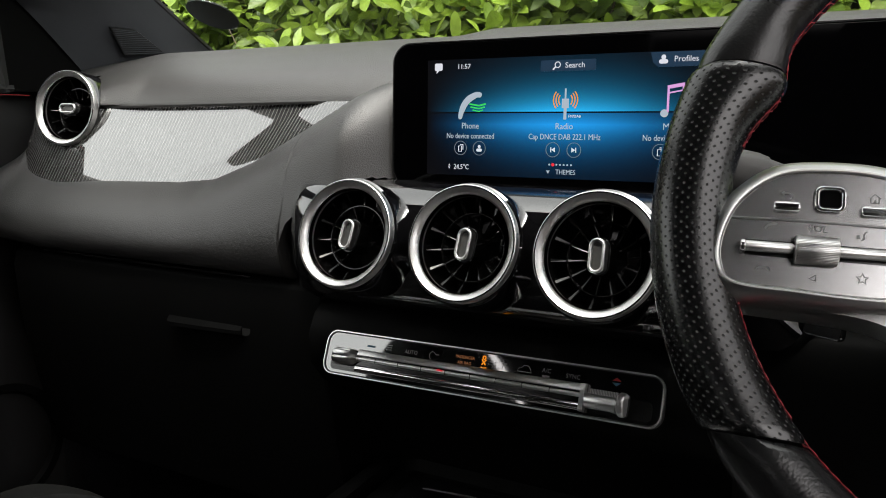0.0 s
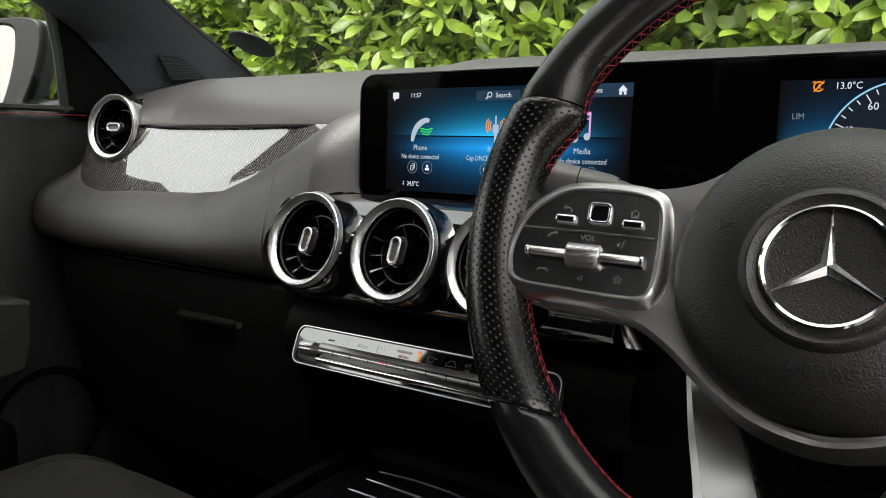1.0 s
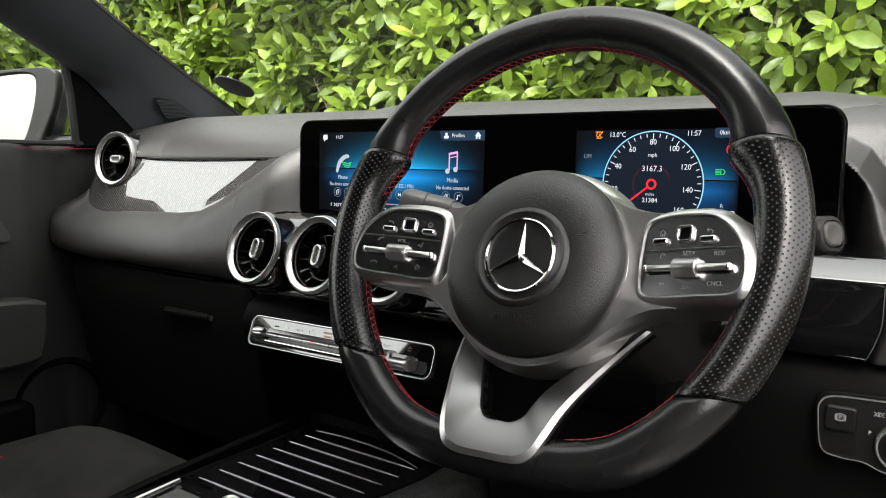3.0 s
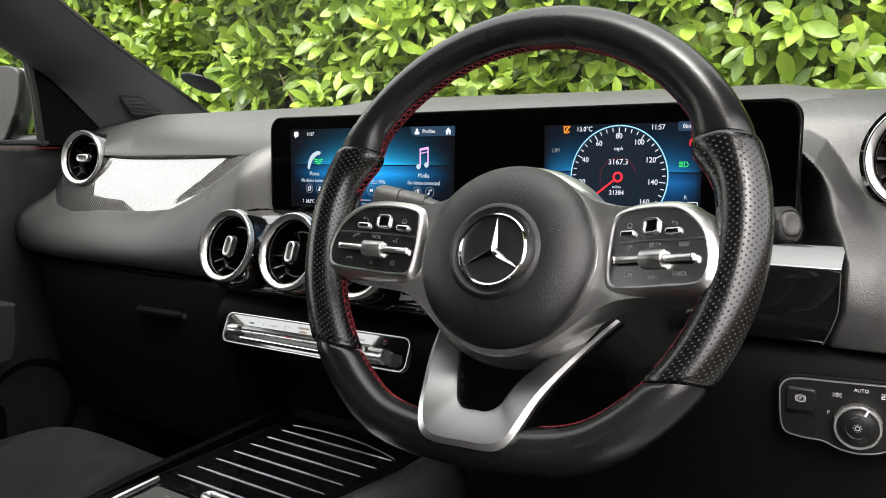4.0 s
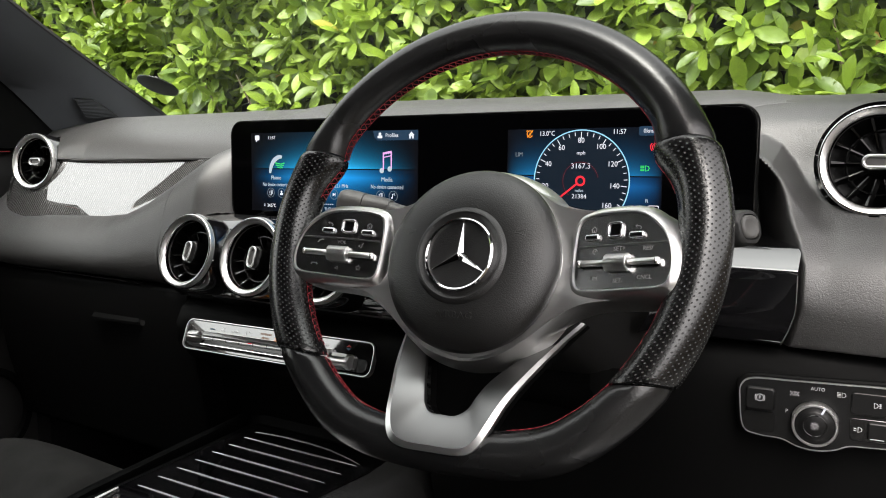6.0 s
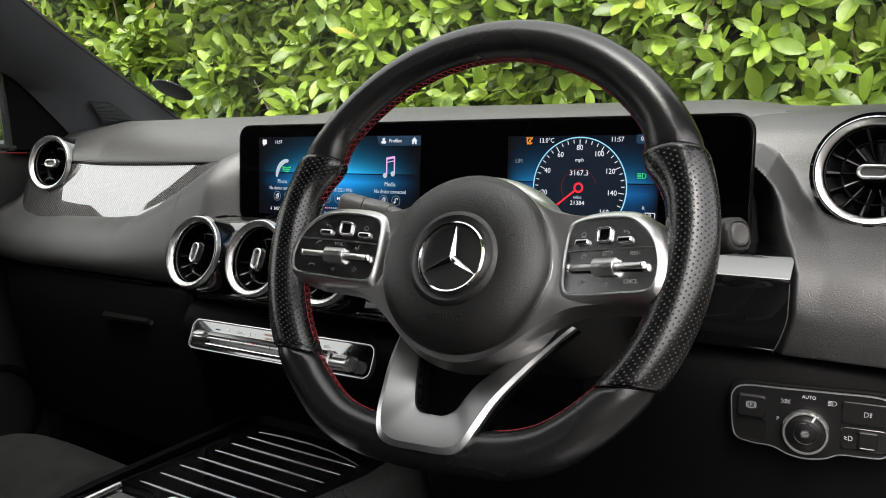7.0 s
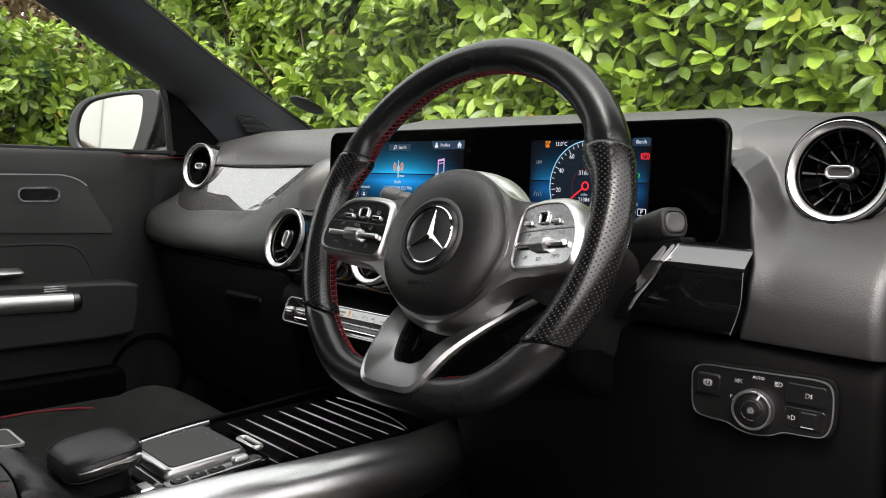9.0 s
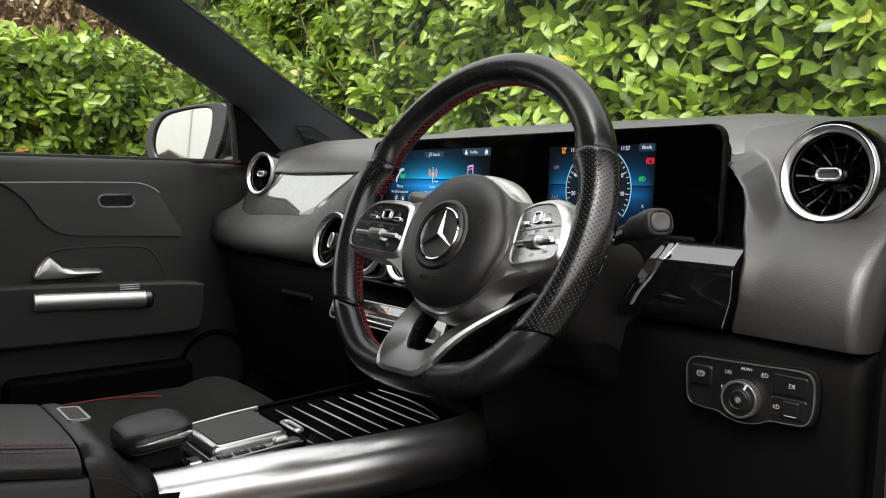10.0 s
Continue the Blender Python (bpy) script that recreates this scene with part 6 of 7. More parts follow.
# touchpad block
pad = thing("touchpad", pose(0.022, 0.312, 0.699, 3, 0, 0), "dark grey touchpad with silver sides on the console", "touchpad")
part("base", slab(rounded(0.160, 0.140, 0.012, cx=-0.004), -0.012, 0.001), PIANO, pad, "gloss black base", bevel=0.002)
secs = []
for z, w, d in ((0.0, 0.104, 0.100), (0.006, 0.104, 0.103), (0.010, 0.101, 0.099), (0.0125, 0.098, 0.092)):
    secs.append([(x, y, z) for x, y in rounded(w, d, 0.009, 5)])
part("surround", loft(secs), SATIN, pad, "silver sides", sharp=60)
part("pad", slab(rounded(0.098, 0.089, 0.007, cy=0.002), 0.0124, 0.0142), TOUCH, pad, "matt dark grey pad", bevel=0.0008)
for x in (-0.02, 0.005, 0.03):
    part("mark", slab(rounded(0.006, 0.002, 0.0008, cx=x, cy=0.036), 0.0142, 0.0145), GREYINK, pad, "small grey symbol")
part("key_strip", slab(rounded(0.020, 0.118, 0.007, cx=0.066), 0.0, 0.0035), PADFACE, pad, "satin black key strip", bevel=0.001)
for y in (-0.042, -0.020, 0.002):
    part("button", slab(rounded(0.013, 0.018, 0.003, cx=0.066, cy=y), 0.0035, 0.0052), GLOSSBLACK, pad, bevel=0.0008)
    part("mark", slab(rounded(0.005, 0.004, 0.0008, cx=0.066, cy=y), 0.0052, 0.0055), GREYINK, pad, "small grey symbol")
part("toggle", slab(rounded(0.012, 0.020, 0.004, cx=0.063, cy=0.034), 0.0035, 0.010), SILVER, pad, "chrome toggle", bevel=0.003)
part("side_rail", tube([(-0.074, -0.03, 0.004), (-0.080, 0.02, 0.004), (-0.083, 0.07, 0.004)], [0.003, 0.0036, 0.003], 8), BRUSHED, pad, "slim silver edge rail")
part("chrome_block", slab(rounded(0.026, 0.020, 0.004, cx=0.056, cy=-0.078), -0.004, 0.006), CHROME, pad, "chrome block", bevel=0.003)

# hand rest in front of the armrest
rest = thing("hand_rest", pose(0.016, 0.203, 0.684, 0, 0, 0), "padded black hand rest with a silver flash", "hand rest")
secs = []
for z, w, d in ((0.0, 0.076, 0.060), (0.022, 0.080, 0.066), (0.029, 0.086, 0.072), (0.033, 0.093, 0.080), (0.037, 0.097, 0.084), (0.046, 0.097, 0.084), (0.0515, 0.092, 0.079), (0.0552, 0.080, 0.067), (0.0570, 0.050, 0.040)):
    secs.append([(x + (0.003 if z > 0.03 else 0), y + 0.002, z + 0.10 * y * (1 if z > 0.025 else 0)) for x, y in rounded(w, d, min(w, d) * 0.33, 8)])
part("cushion", loft(secs), RESTSKIN, rest, sharp=70)
flash = []
for k in range(17):
    u = k / 16
    y = -0.030 + 0.066 * u
    h = 0.0026 * min(1.0, u * 2.2) ** 0.7 * min(1.0, (1.02 - u) * 9) ** 0.5
    x = 0.0512 - 0.010 * max(0.0, abs(u - 0.5) * 2 - 0.62) ** 1.3
    z = 0.0435 + 0.10 * y
    flash.append([(x - 0.006, y, z - h), (x, y, z - h), (x + 0.0012, y, z), (x, y, z + h), (x - 0.006, y, z + h)])
part("flash", loft(flash), SILVER, rest, "silver flash", sharp=60)
for k in range(2):
    part("seam", tube([(x + 0.003, y + 0.002, 0.0335 + 0.0180 * k + 0.10 * y) for x, y in rounded(0.0935 - 0.0015 * k, 0.0805, 0.02, 6)], 0.0006, 4, loop=True), RUBBER, rest, "fine seam")

# armrest
arm = thing("armrest", Matrix.Translation((0, -0.1, 0.6)), "black leather armrest with red twin stitching", "armrest")
rise = lambda y: 0.18 * min(0.16, max(0.0, 0.10 - y))
part("front_block", loft([[(x, y + 0.012 * max(0.0, (0.74 - z) / 0.05) * (1 if y < 0.11 else 0), z) for x, z in smooth_line(((-0.118, 0.60), (-0.118, zt - 0.03), (-0.100, zt - 0.006), (-0.04, zt), (0.075, zt), (0.106, zt - 0.008), (0.118, zt - 0.03), (0.119, 0.60)), 33)] for y, zt in ((0.1035, 0.750), (0.107, 0.753), (0.120, 0.752), (0.135, 0.744), (0.149, 0.722), (0.164, 0.706), (0.184, 0.699), (0.198, 0.67))]), RESTSKIN, arm, "grained black front block", world=True, sharp=60)
part("cushion", loft([[(x, y, z + rise(y)) for x, z in smooth_line(((-0.118, 0.722), (-0.120, 0.732), (-0.108, 0.746), (-0.07, 0.751), (0.0, 0.753), (0.075, 0.752), (0.108, 0.746), (0.120, 0.734), (0.119, 0.722)), 33)] for y in (-0.55, -0.3, -0.08, 0.0, 0.08, 0.095, 0.0985, 0.100)]), RESTSKIN, arm, world=True, sharp=60)
part("lower_box", loft([[(x, y, z) for x, z in ((-0.115, 0.3), (-0.115, 0.719 + rise(y)), (0.119, 0.719 + rise(y)), (0.124, 0.712 + rise(y)), (0.124, 0.3))] for y in (-0.55, -0.08, 0.0, 0.108)]), DOORSKIN, arm, world=True, bevel=0.002)
part("side_seam", tube(smooth_line([(0.1195, 0.108, 0.7185), (0.1195, 0.131, 0.712), (0.1195, 0.155, 0.694), (0.1195, 0.167, 0.680)], 16), 0.0012, 5), RUBBER, arm, "dark seam", world=True)
for x, z in ((0.094, 0.7502), (0.1085, 0.7457)):
    bm = None
    for k in range(60):
        y = 0.094 - k * 0.0058
        t = tube([(x, y, z + 0.0004 + rise(y)), (x, y - 0.0042, z + 0.0004 + rise(y - 0.0042))], 0.00045, 4)
        bm = t if bm is None else join(bm, t)
    part("stitching", bm, REDTHREAD, arm, "red stitching", world=True)
part("twin_groove", tube([(0.1013, y, 0.7484 + rise(y)) for y in (0.098, 0.06, 0.0, -0.06, -0.3)], 0.0009, 5), RUBBER, arm, "dark seam between the stitches", world=True)
part("button", slab(rounded(0.064, 0.026, 0.006), 0, 0.0028, pose(-0.014, 0.1235, 0.7518, -4, 0, 0), hole=rounded(0.058, 0.020, 0.004)), SILVER, arm, "chrome button frame", world=True)
part("button_cap", slab(rounded(0.0575, 0.0195, 0.004), 0, 0.0022, pose(-0.014, 0.1235, 0.7518, -4, 0, 0)), RESTSKIN, arm, world=True)

# ---- passenger seat ----
seat = thing("passenger_seat", Matrix.Translation((-0.38, 0.0, 0.45)), "dark suede passenger seat with red piping", "seat")
secs = []
for k in range(61):
    y = -0.46 + 0.95 * k / 60
    f = max(0.0, (y - 0.36) / 0.13)
    drop = 0.10 * f ** 2.2
    nose = 0.060 * math.exp(-((y - 0.305) / 0.075) ** 2)
    w = 0.245 - 0.05 * f ** 3
    prof = [(-w, 0.50), (-w, 0.615), (-w + 0.03, 0.660), (-w + 0.09, 0.674), (-0.12, 0.668), (0.0, 0.668), (0.12, 0.672), (w - 0.09, 0.678), (w - 0.03, 0.665), (w, 0.62), (w, 0.50)]
    secs.append([(-0.385 + x, y + 0.150, z - 0.054 + (nose * max(0.0, 1 - ((x - 0.022) / 0.145) ** 2) ** 0.55 - drop if z > 0.6 else 0)) for x, z in smooth_line(prof, 81)])
part("cushion", loft(secs), SUEDE, seat, world=True, sharp=70)
secs = []
for k in range(17):
    z = 0.62 + 0.62 * k / 16
    y = -0.30 - 0.36 * (z - 0.62)
    w = 0.235 - 0.04 * ((z - 0.62) / 0.62) ** 2
    secs.append([(-0.385 + x, y + d, z) for x, d in smooth_line(((-w, -0.10), (-w, 0.0), (-w + 0.05, 0.055), (-0.12, 0.012), (0, 0.0), (0.12, 0.012), (w - 0.05, 0.055), (w, 0.0), (w, -0.10)), 33)])
part("backrest", loft(secs), SUEDE, seat, world=True, sharp=70)
part("piping", tube(smooth_line([(-0.535, 0.05, 0.6205), (-0.537, 0.186, 0.6210), (-0.541, 0.24, 0.6215), (-0.541, 0.30, 0.6225), (-0.528, 0.355, 0.6215), (-0.508, 0.392, 0.6205)], 24), 0.0015, 6), REDTHREAD, seat, "red piping", world=True)
part("piping", tube([(-0.28, -0.065 + 0.018 * k, 0.617) for k in range(12)], 0.0013, 6), REDTHREAD, seat, "red piping", world=True)

# ---- driver seat and rear bench, behind the camera ----
dseat = thing("driver_seat", Matrix.Translation((0.38, -0.4, 0.45)), "dark suede driver seat", "seat")
part("cushion", loft([[(0.38 + x, y, z - d) for x, z in smooth_line(((-0.25, 0.40), (-0.25, 0.52), (-0.2, 0.57), (0, 0.55), (0.2, 0.57), (0.25, 0.52), (0.25, 0.40)), 25)] for y, d in ((-0.75, 0.02), (-0.5, 0.01), (-0.3, 0.0), (-0.22, 0.03))]), SUEDE, dseat, world=True, sharp=70)
part("backrest", loft([[(0.38 + x, -0.52 - 0.36 * (z - 0.55) + d, z) for x, d in smooth_line(((-w, -0.10), (-w, 0.0), (-w + 0.05, 0.055), (0, 0.0), (w - 0.05, 0.055), (w, 0.0), (w, -0.10)), 25)] for z, w in ((0.5, 0.25), (0.8, 0.25), (1.1, 0.23), (1.2, 0.19), (1.38, 0.13))]), SUEDE, dseat, world=True, sharp=70)
bench = thing("rear_bench", Matrix.Translation((0, -1.5, 0.45)), "black rear bench seat", "seat")
part("backrest", box(-0.65, 0.65, -1.75, -1.55, 0.45, 1.15), SUEDE, bench, world=True, bevel=0.05, segments=4)
part("cushion", box(-0.65, 0.65, -1.55, -1.05, 0.35, 0.58), SUEDE, bench, world=True, bevel=0.05, segments=4)

# ---- passenger door ----
door = thing("door_1", Matrix.Translation((-0.72, 0.1, 0.4)), "closed black passenger door with silver handle and pull bar", "door", kind="structure")
part("panel", loft([[(-x - (0.055 * max(0.0, min(1.0, (y - 0.52) / 0.10)) if x < 0.75 else 0), y, z) for x, z in ((0.86, 1.062), (0.735, 1.076), (0.712, 1.072), (0.700, 1.058), (0.697, 1.02), (0.694, 0.95), (0.690, 0.86), (0.690, 0.70), (0.70, 0.50), (0.72, 0.32), (0.86, 0.30))] for y in (-0.50, -0.2, 0.1, 0.4, 0.52, 0.545, 0.57, 0.60, 0.62, 0.72, 0.80)]), DOORSKIN, door, world=True, sharp=60)
dm = Matrix(((0, 0, 1, -0.694), (1, 0, 0, 0), (0, 1, 0, 0), (0, 0, 0, 1)))
inset = closed_curve(((0.15, 1.0215), (0.26, 1.0235), (0.38, 1.0245), (0.417, 1.022), (0.449, 1.006), (0.475, 0.963), (0.500, 0.917), (0.46, 0.9145), (0.36, 0.917), (0.28, 0.921), (0.253, 0.929), (0.225, 0.951), (0.200, 0.989), (0.165, 1.018)), 84)
part("upper_insert", slab(inset, -0.003, 0.006, dm), DOORGLOSS, door, "dark glossy insert", world=True, bevel=0.003)
part("insert_bead", polyline(smooth_line(((0.05, 1.0205), (0.20, 1.0240), (0.38, 1.0262), (0.418, 1.0235), (0.440, 1.015), (0.452, 1.006)), 40), 0.0016, 0.004, 0.0085, dm), SATIN, door, "thin bead", world=True)
part("switch_frame", slab(rounded(0.073, 0.028, 0.0135, 8, cx=0.3655, cy=0.989), 0.004, 0.0095, dm, hole=rounded(0.067, 0.022, 0.0105, 8, cx=0.3655, cy=0.989)), CHROME, door, "silver oval switch frame", world=True)
part("switch", slab(rounded(0.066, 0.021, 0.010, 8, cx=0.3655, cy=0.989), 0.004, 0.008, dm), GLOSSBLACK, door, "gloss black lock switch", world=True)
part("armrest_block", slab(closed_curve(((-0.2, 0.83), (0.1, 0.832), (0.37, 0.826), (0.515, 0.818), (0.532, 0.795), (0.526, 0.735), (0.50, 0.714), (0.35, 0.712), (0.0, 0.715), (-0.2, 0.72)), 64), 0.0, 0.055, dm), DOORSKIN, door, "projecting black armrest", world=True, bevel=0.012)
part("recess_frame", polyline(smooth_line(((0.222, 0.838), (0.232, 0.872), (0.252, 0.891), (0.336, 0.8965), (0.420, 0.891), (0.447, 0.866), (0.462, 0.830)), 40), 0.0045, 0.0, 0.0045, dm), DOORSKIN, door, "raised recess edge", world=True, bevel=0.0015)
# near-black raised plate; its colour stands in for shade in the handle recess
part("recess_shade", slab(closed_curve(((0.228, 0.836), (0.236, 0.868), (0.255, 0.887), (0.336, 0.8925), (0.416, 0.887), (0.441, 0.863), (0.455, 0.832), (0.34, 0.830)), 60), 0.0, 0.0022, dm), PLASTIC, door, "dark plate coloured as the shade in the handle recess", world=True)
part("pull_bar", loft([[(-0.694 + 0.062 + 0.012 * math.cos(a), y, zc + 0.017 * math.sin(a)) for a in [2 * math.pi * k / 20 for k in range(20)]] for y, zc in ((0.199, 0.799), (0.206, 0.799), (0.30, 0.796), (0.395, 0.792), (0.402, 0.792))]), SILVER, door, "brushed silver pull bar", world=True, sharp=60)
part("pull_bar_cap", loft([[(-0.694 + 0.062 + 0.0115 * s * math.cos(a), y, 0.792 + 0.0165 * s * math.sin(a)) for a in [2 * math.pi * k / 20 for k in range(20)]] for y, s in ((0.403, 1.0), (0.412, 1.0), (0.417, 0.85), (0.419, 0.5))]), DARKSATIN, door, "dark end cap", world=True, sharp=60)
part("door_handle", loft([[(-0.694 + dx, y, z) for dx, z in ((0.008, z0), (0.026, z0 + 0.003), (0.030, (z0 + z1) / 2), (0.026, z1 - 0.003), (0.008, z1))] for y, z0, z1 in ((0.208, 0.838, 0.850), (0.216, 0.836, 0.862), (0.232, 0.836, 0.880), (0.237, 0.836, 0.881), (0.246, 0.836, 0.872), (0.258, 0.836, 0.860), (0.28, 0.8365, 0.856), (0.325, 0.838, 0.855), (0.331, 0.842, 0.852))]), SILVER, door, "satin silver release handle", world=True, sharp=50)
for k in range(3):
    part("memory_key", box(-0.652, -0.636, 0.355, 0.394, 0.8120 + 0.0042 * k, 0.8145 + 0.0042 * k), SATIN, door, "slim silver key", world=True, bevel=0.0006)
part("pocket", slab(rounded(0.36, 0.10, 0.02, cx=0.33, cy=0.60), 0.0, 0.045, dm), PLASTIC, door, "door pocket", world=True, bevel=0.01)
part("speaker_ring", lathe([(0.080, 0.0), (0.084, 0.006), (0.074, 0.006), (0.070, 0.0)], 48, closed=True), PLASTIC, door, "dark loudspeaker ring", world=False).matrix_basis = Matrix.Translation((0.03, 0.47, 0.22)) @ pose(0, 0, 0, 0, 90, 0)
part("stitch_line", tube([(-0.7085, y, 1.0665) for y in (-0.4, 0.0, 0.4, 0.66)], 0.0006, 4), REDTHREAD, door, "red stitch line", world=True)
part("belt_seal", tube([(-0.728, y, 1.0755) for y in (-0.5, 0.0, 0.4, 0.65)], 0.005, 6), RUBBER, door, "black belt seal", world=True)
part("corner_panel", loft([[(x, y, z) for x in (-0.745, -0.725)] + [(x, y2, z) for x in (-0.725, -0.745)] for y, y2, z in ((0.645, 0.80, 1.072), (0.640, 0.735, 1.13), (0.632, 0.655, 1.20), (0.63, 0.635, 1.212))]), PLASTIC, door, "black mirror corner panel", world=True)
part("glass_channel", tube([(-0.73, 0.640, 1.07), (-0.728, 0.632, 1.16), (-0.722, 0.618, 1.222)], 0.007, 6), RUBBER, door, "black glass channel", world=True)
win = part("pane", loft([[(-0.735 + (z - 1.07) * 0.18 + d, y, z) for d, y in ((0, -0.48), (0, y1), (0.004, y1), (0.004, -0.48))] for z, y1 in ((1.06, 0.64), (1.2, 0.625), (1.30, 0.45), (1.40, 0.26), (1.46, 0.08))]), PANE, door, "clear side window", world=True)
win.visible_shadow = False

# ---- wing mirror ----
mz = Vector((0.44, -0.90, 0.070)).normalized()
mx = Vector((0, 0, 1)).cross(mz).normalized()
my = mz.cross(mx)
MM = Matrix((( mx.x, my.x, mz.x, -0.950), (mx.y, my.y, mz.y, 0.600), (mx.z, my.z, mz.z, 1.138), (0, 0, 0, 1)))
mir = thing("wing_mirror", MM, "grey wing mirror reflecting a pale sky", "mirror")
shape = closed_curve(((-0.02, 0.060), (0.045, 0.068), (0.082, 0.066), (0.090, 0.045), (0.084, 0.0), (0.066, -0.052), (0.045, -0.062), (-0.02, -0.060), (-0.075, -0.050), (-0.092, -0.020), (-0.086, 0.020), (-0.062, 0.048)), 60)
part("glass", slab([(x, y) for x, y in shape], -0.004, 0.0), MIRROR, mir, "clean mirror glass")
wide = lambda x, k=1.0: x * k * (1.32 if x < 0 else 1.55)
part("bezel", slab([(wide(x), y * 1.17) for x, y in shape], -0.012, 0.006, hole=[(x * 1.02, y * 1.02) for x, y in shape]), STALK, mir, "black bezel", bevel=0.004)
secs = []
for z, k in ((-0.010, 1.17), (-0.03, 1.20), (-0.06, 1.12), (-0.09, 0.90), (-0.11, 0.5), (-0.115, 0.2)):
    secs.append([(wide(x, k / 1.16), y * k, z) for x, y in shape])
part("cap", loft(secs), PAINT, mir, "grey painted cap", sharp=60)
part("foot", box(-0.88, -0.745, 0.645, 0.715, 1.068, 1.092), GLOSSBLACK, mir, "black mirror foot", world=True, bevel=0.01)

# ---- sticker and pillar grille ----
permit = thing("windscreen_sticker", pose(-0.640, 0.922, 1.193, -25, 0, 0), "dark round permit holder stuck inside the windscreen", "sticker")
part("disc", slab(ring_points(0.040, 40), -0.001, 0.001), SWITCHBLACK, permit, "dark glossy disc")
part("edge", slab(ring_points(0.0425, 40), -0.0014, 0.0014, hole=ring_points(0.0398, 40)), PANE, permit, "clear plastic edge")
part("label_strip", slab([(x, y) for x, y in ring_points(0.036, 14, 0, 0, 205, 335)], 0.001, 0.0014), BUTTONGREY, permit, "faint grey strip")
lift = Vector((0.85, -0.42, -0.30)).normalized()
GA, GB, GC, GD = (Vector(p) + lift * 0.0052 for p in ((-0.6767, 0.7648, 1.1614), (-0.6690, 0.8010, 1.1605), (-0.6704, 0.8519, 1.1332), (-0.6895, 0.7956, 1.1274)))
bm = bmesh.new()
vs = [bm.verts.new(p) for p in (GA, GB, GC, GD)] + [bm.verts.new(p - lift * 0.012) for p in (GA, GB, GC, GD)]
for q in ((0, 1, 2, 3), (4, 7, 6, 5), (0, 4, 5, 1), (1, 5, 6, 2), (2, 6, 7, 3), (3, 7, 4, 0)):
    bm.faces.new([vs[k] for k in q])
bmesh.ops.recalc_face_normals(bm, faces=bm.faces)
part("grille_plate", bm, STALK, pl, "dark loudspeaker grille", world=True, smooth=False)
for k in range(13):
    u = 0.04 + 0.92 * k / 12
    a, b = GA.lerp(GD, u), GB.lerp(GC, u)
    part("grille_slat", tube([a.lerp(b, 0.03), a.lerp(b, 0.5) + lift * 0.0004, a.lerp(b, 0.97)], 0.0007, 5), PILLAR, pl, world=True)

# ---- column, stalks and paddles ----
column = thing("steering_column", Matrix.Translation((0.362, 0.52, 0.93)), "black plastic steering column shroud", "column")
secs = []
for u in [k / 10 for k in range(11)]:
    c = Vector((0.364, 0.445, 0.962)).lerp(Vector((0.370, 0.640, 0.885)), u)
    w, h = 0.052 + 0.022 * u, 0.050 + 0.030 * u
    secs.append([(c.x + x, c.y, c.z + y) for x, y in rounded(2 * w, 2 * h, 0.03, 6)])
part("shroud", loft(secs), COLUMN, column, world=True, sharp=60)
part("lower_shroud", loft([[(0.37 + x, y, z) for x, z in ((-w, z0), (-w, z1), (w, z1), (w, z0))] for y, w, z0, z1 in ((0.535, 0.050, 0.85, 0.93), (0.56, 0.060, 0.82, 0.93), (0.62, 0.070, 0.80, 0.93))]), PLASTIC, column, "lower shroud", world=True, bevel=0.012)


# gloss black tab beside the column
tab = Vector((0.243, 0.545, 0.906))
part("gloss_tab", slab(rounded(0.026, 0.011, 0.0035, 5), -0.006, 0.0, look(tab, tab - Vector((-0.46, -0.86, 0.20)))), PIANO, column, "glossy black tab", world=True, bevel=0.0012)


def stalk(name, root, tip, label, skin):
    st = thing(name, Matrix.Translation(tip), label, "stalk")
    r, t = Vector(root), Vector(tip)
    d = (t - r).normalized()
    up = Vector((0, 0, 1))
    s = d.cross(up).normalized()
    up = s.cross(d)
    L = (t - r).length

    def ring(f, w, h, rr):
        c = r + d * (L * f)
        return [c + s * x + up * y for x, y in rounded(w, h, rr, 5)]
    part("lever", loft([ring(0.0, 0.016, 0.013, 0.005), ring(0.35, 0.018, 0.014, 0.005), ring(0.60, 0.021, 0.017, 0.006), ring(0.66, 0.023, 0.020, 0.007)]), skin, st, world=True, sharp=60)
    part("collar", loft([ring(0.66, 0.025, 0.022, 0.008), ring(0.70, 0.027, 0.0245, 0.009), ring(0.80, 0.0275, 0.0255, 0.0095), ring(0.83, 0.0275, 0.0255, 0.0095)]), skin, st, "turning collar", world=True, sharp=60)
    part("end_button", loft([ring(0.835, 0.0280, 0.0262, 0.010), ring(0.94, 0.0290, 0.0275, 0.011), ring(0.975, 0.0278, 0.0262, 0.010), ring(0.992, 0.0250, 0.0235, 0.009), ring(0.994, 0.0215, 0.0195, 0.008), ring(0.975, 0.0205, 0.0185, 0.008)]), skin, st, "dark end cap", world=True, sharp=50)
    part("end_button", loft([ring(0.96, 0.0195, 0.0175, 0.007), ring(0.995, 0.0195, 0.0175, 0.007), ring(1.004, 0.0180, 0.0160, 0.007), ring(1.006, 0.0150, 0.0130, 0.006), ring(1.002, 0.0120, 0.0100, 0.005)]), BUTTONGREY, st, "dished grey end button", world=True, sharp=50)
    for k in range(3):
        c = r + d * (L * (0.45 + 0.06 * k)) - s * (0.0108 if s.y > 0 else -0.0108)
        part("mark", box(-0.002, 0.002, -0.0004, 0.0004, -0.002, 0.002, Matrix.Translation(c)), INK, st, "small pale symbol", world=True)
    return st


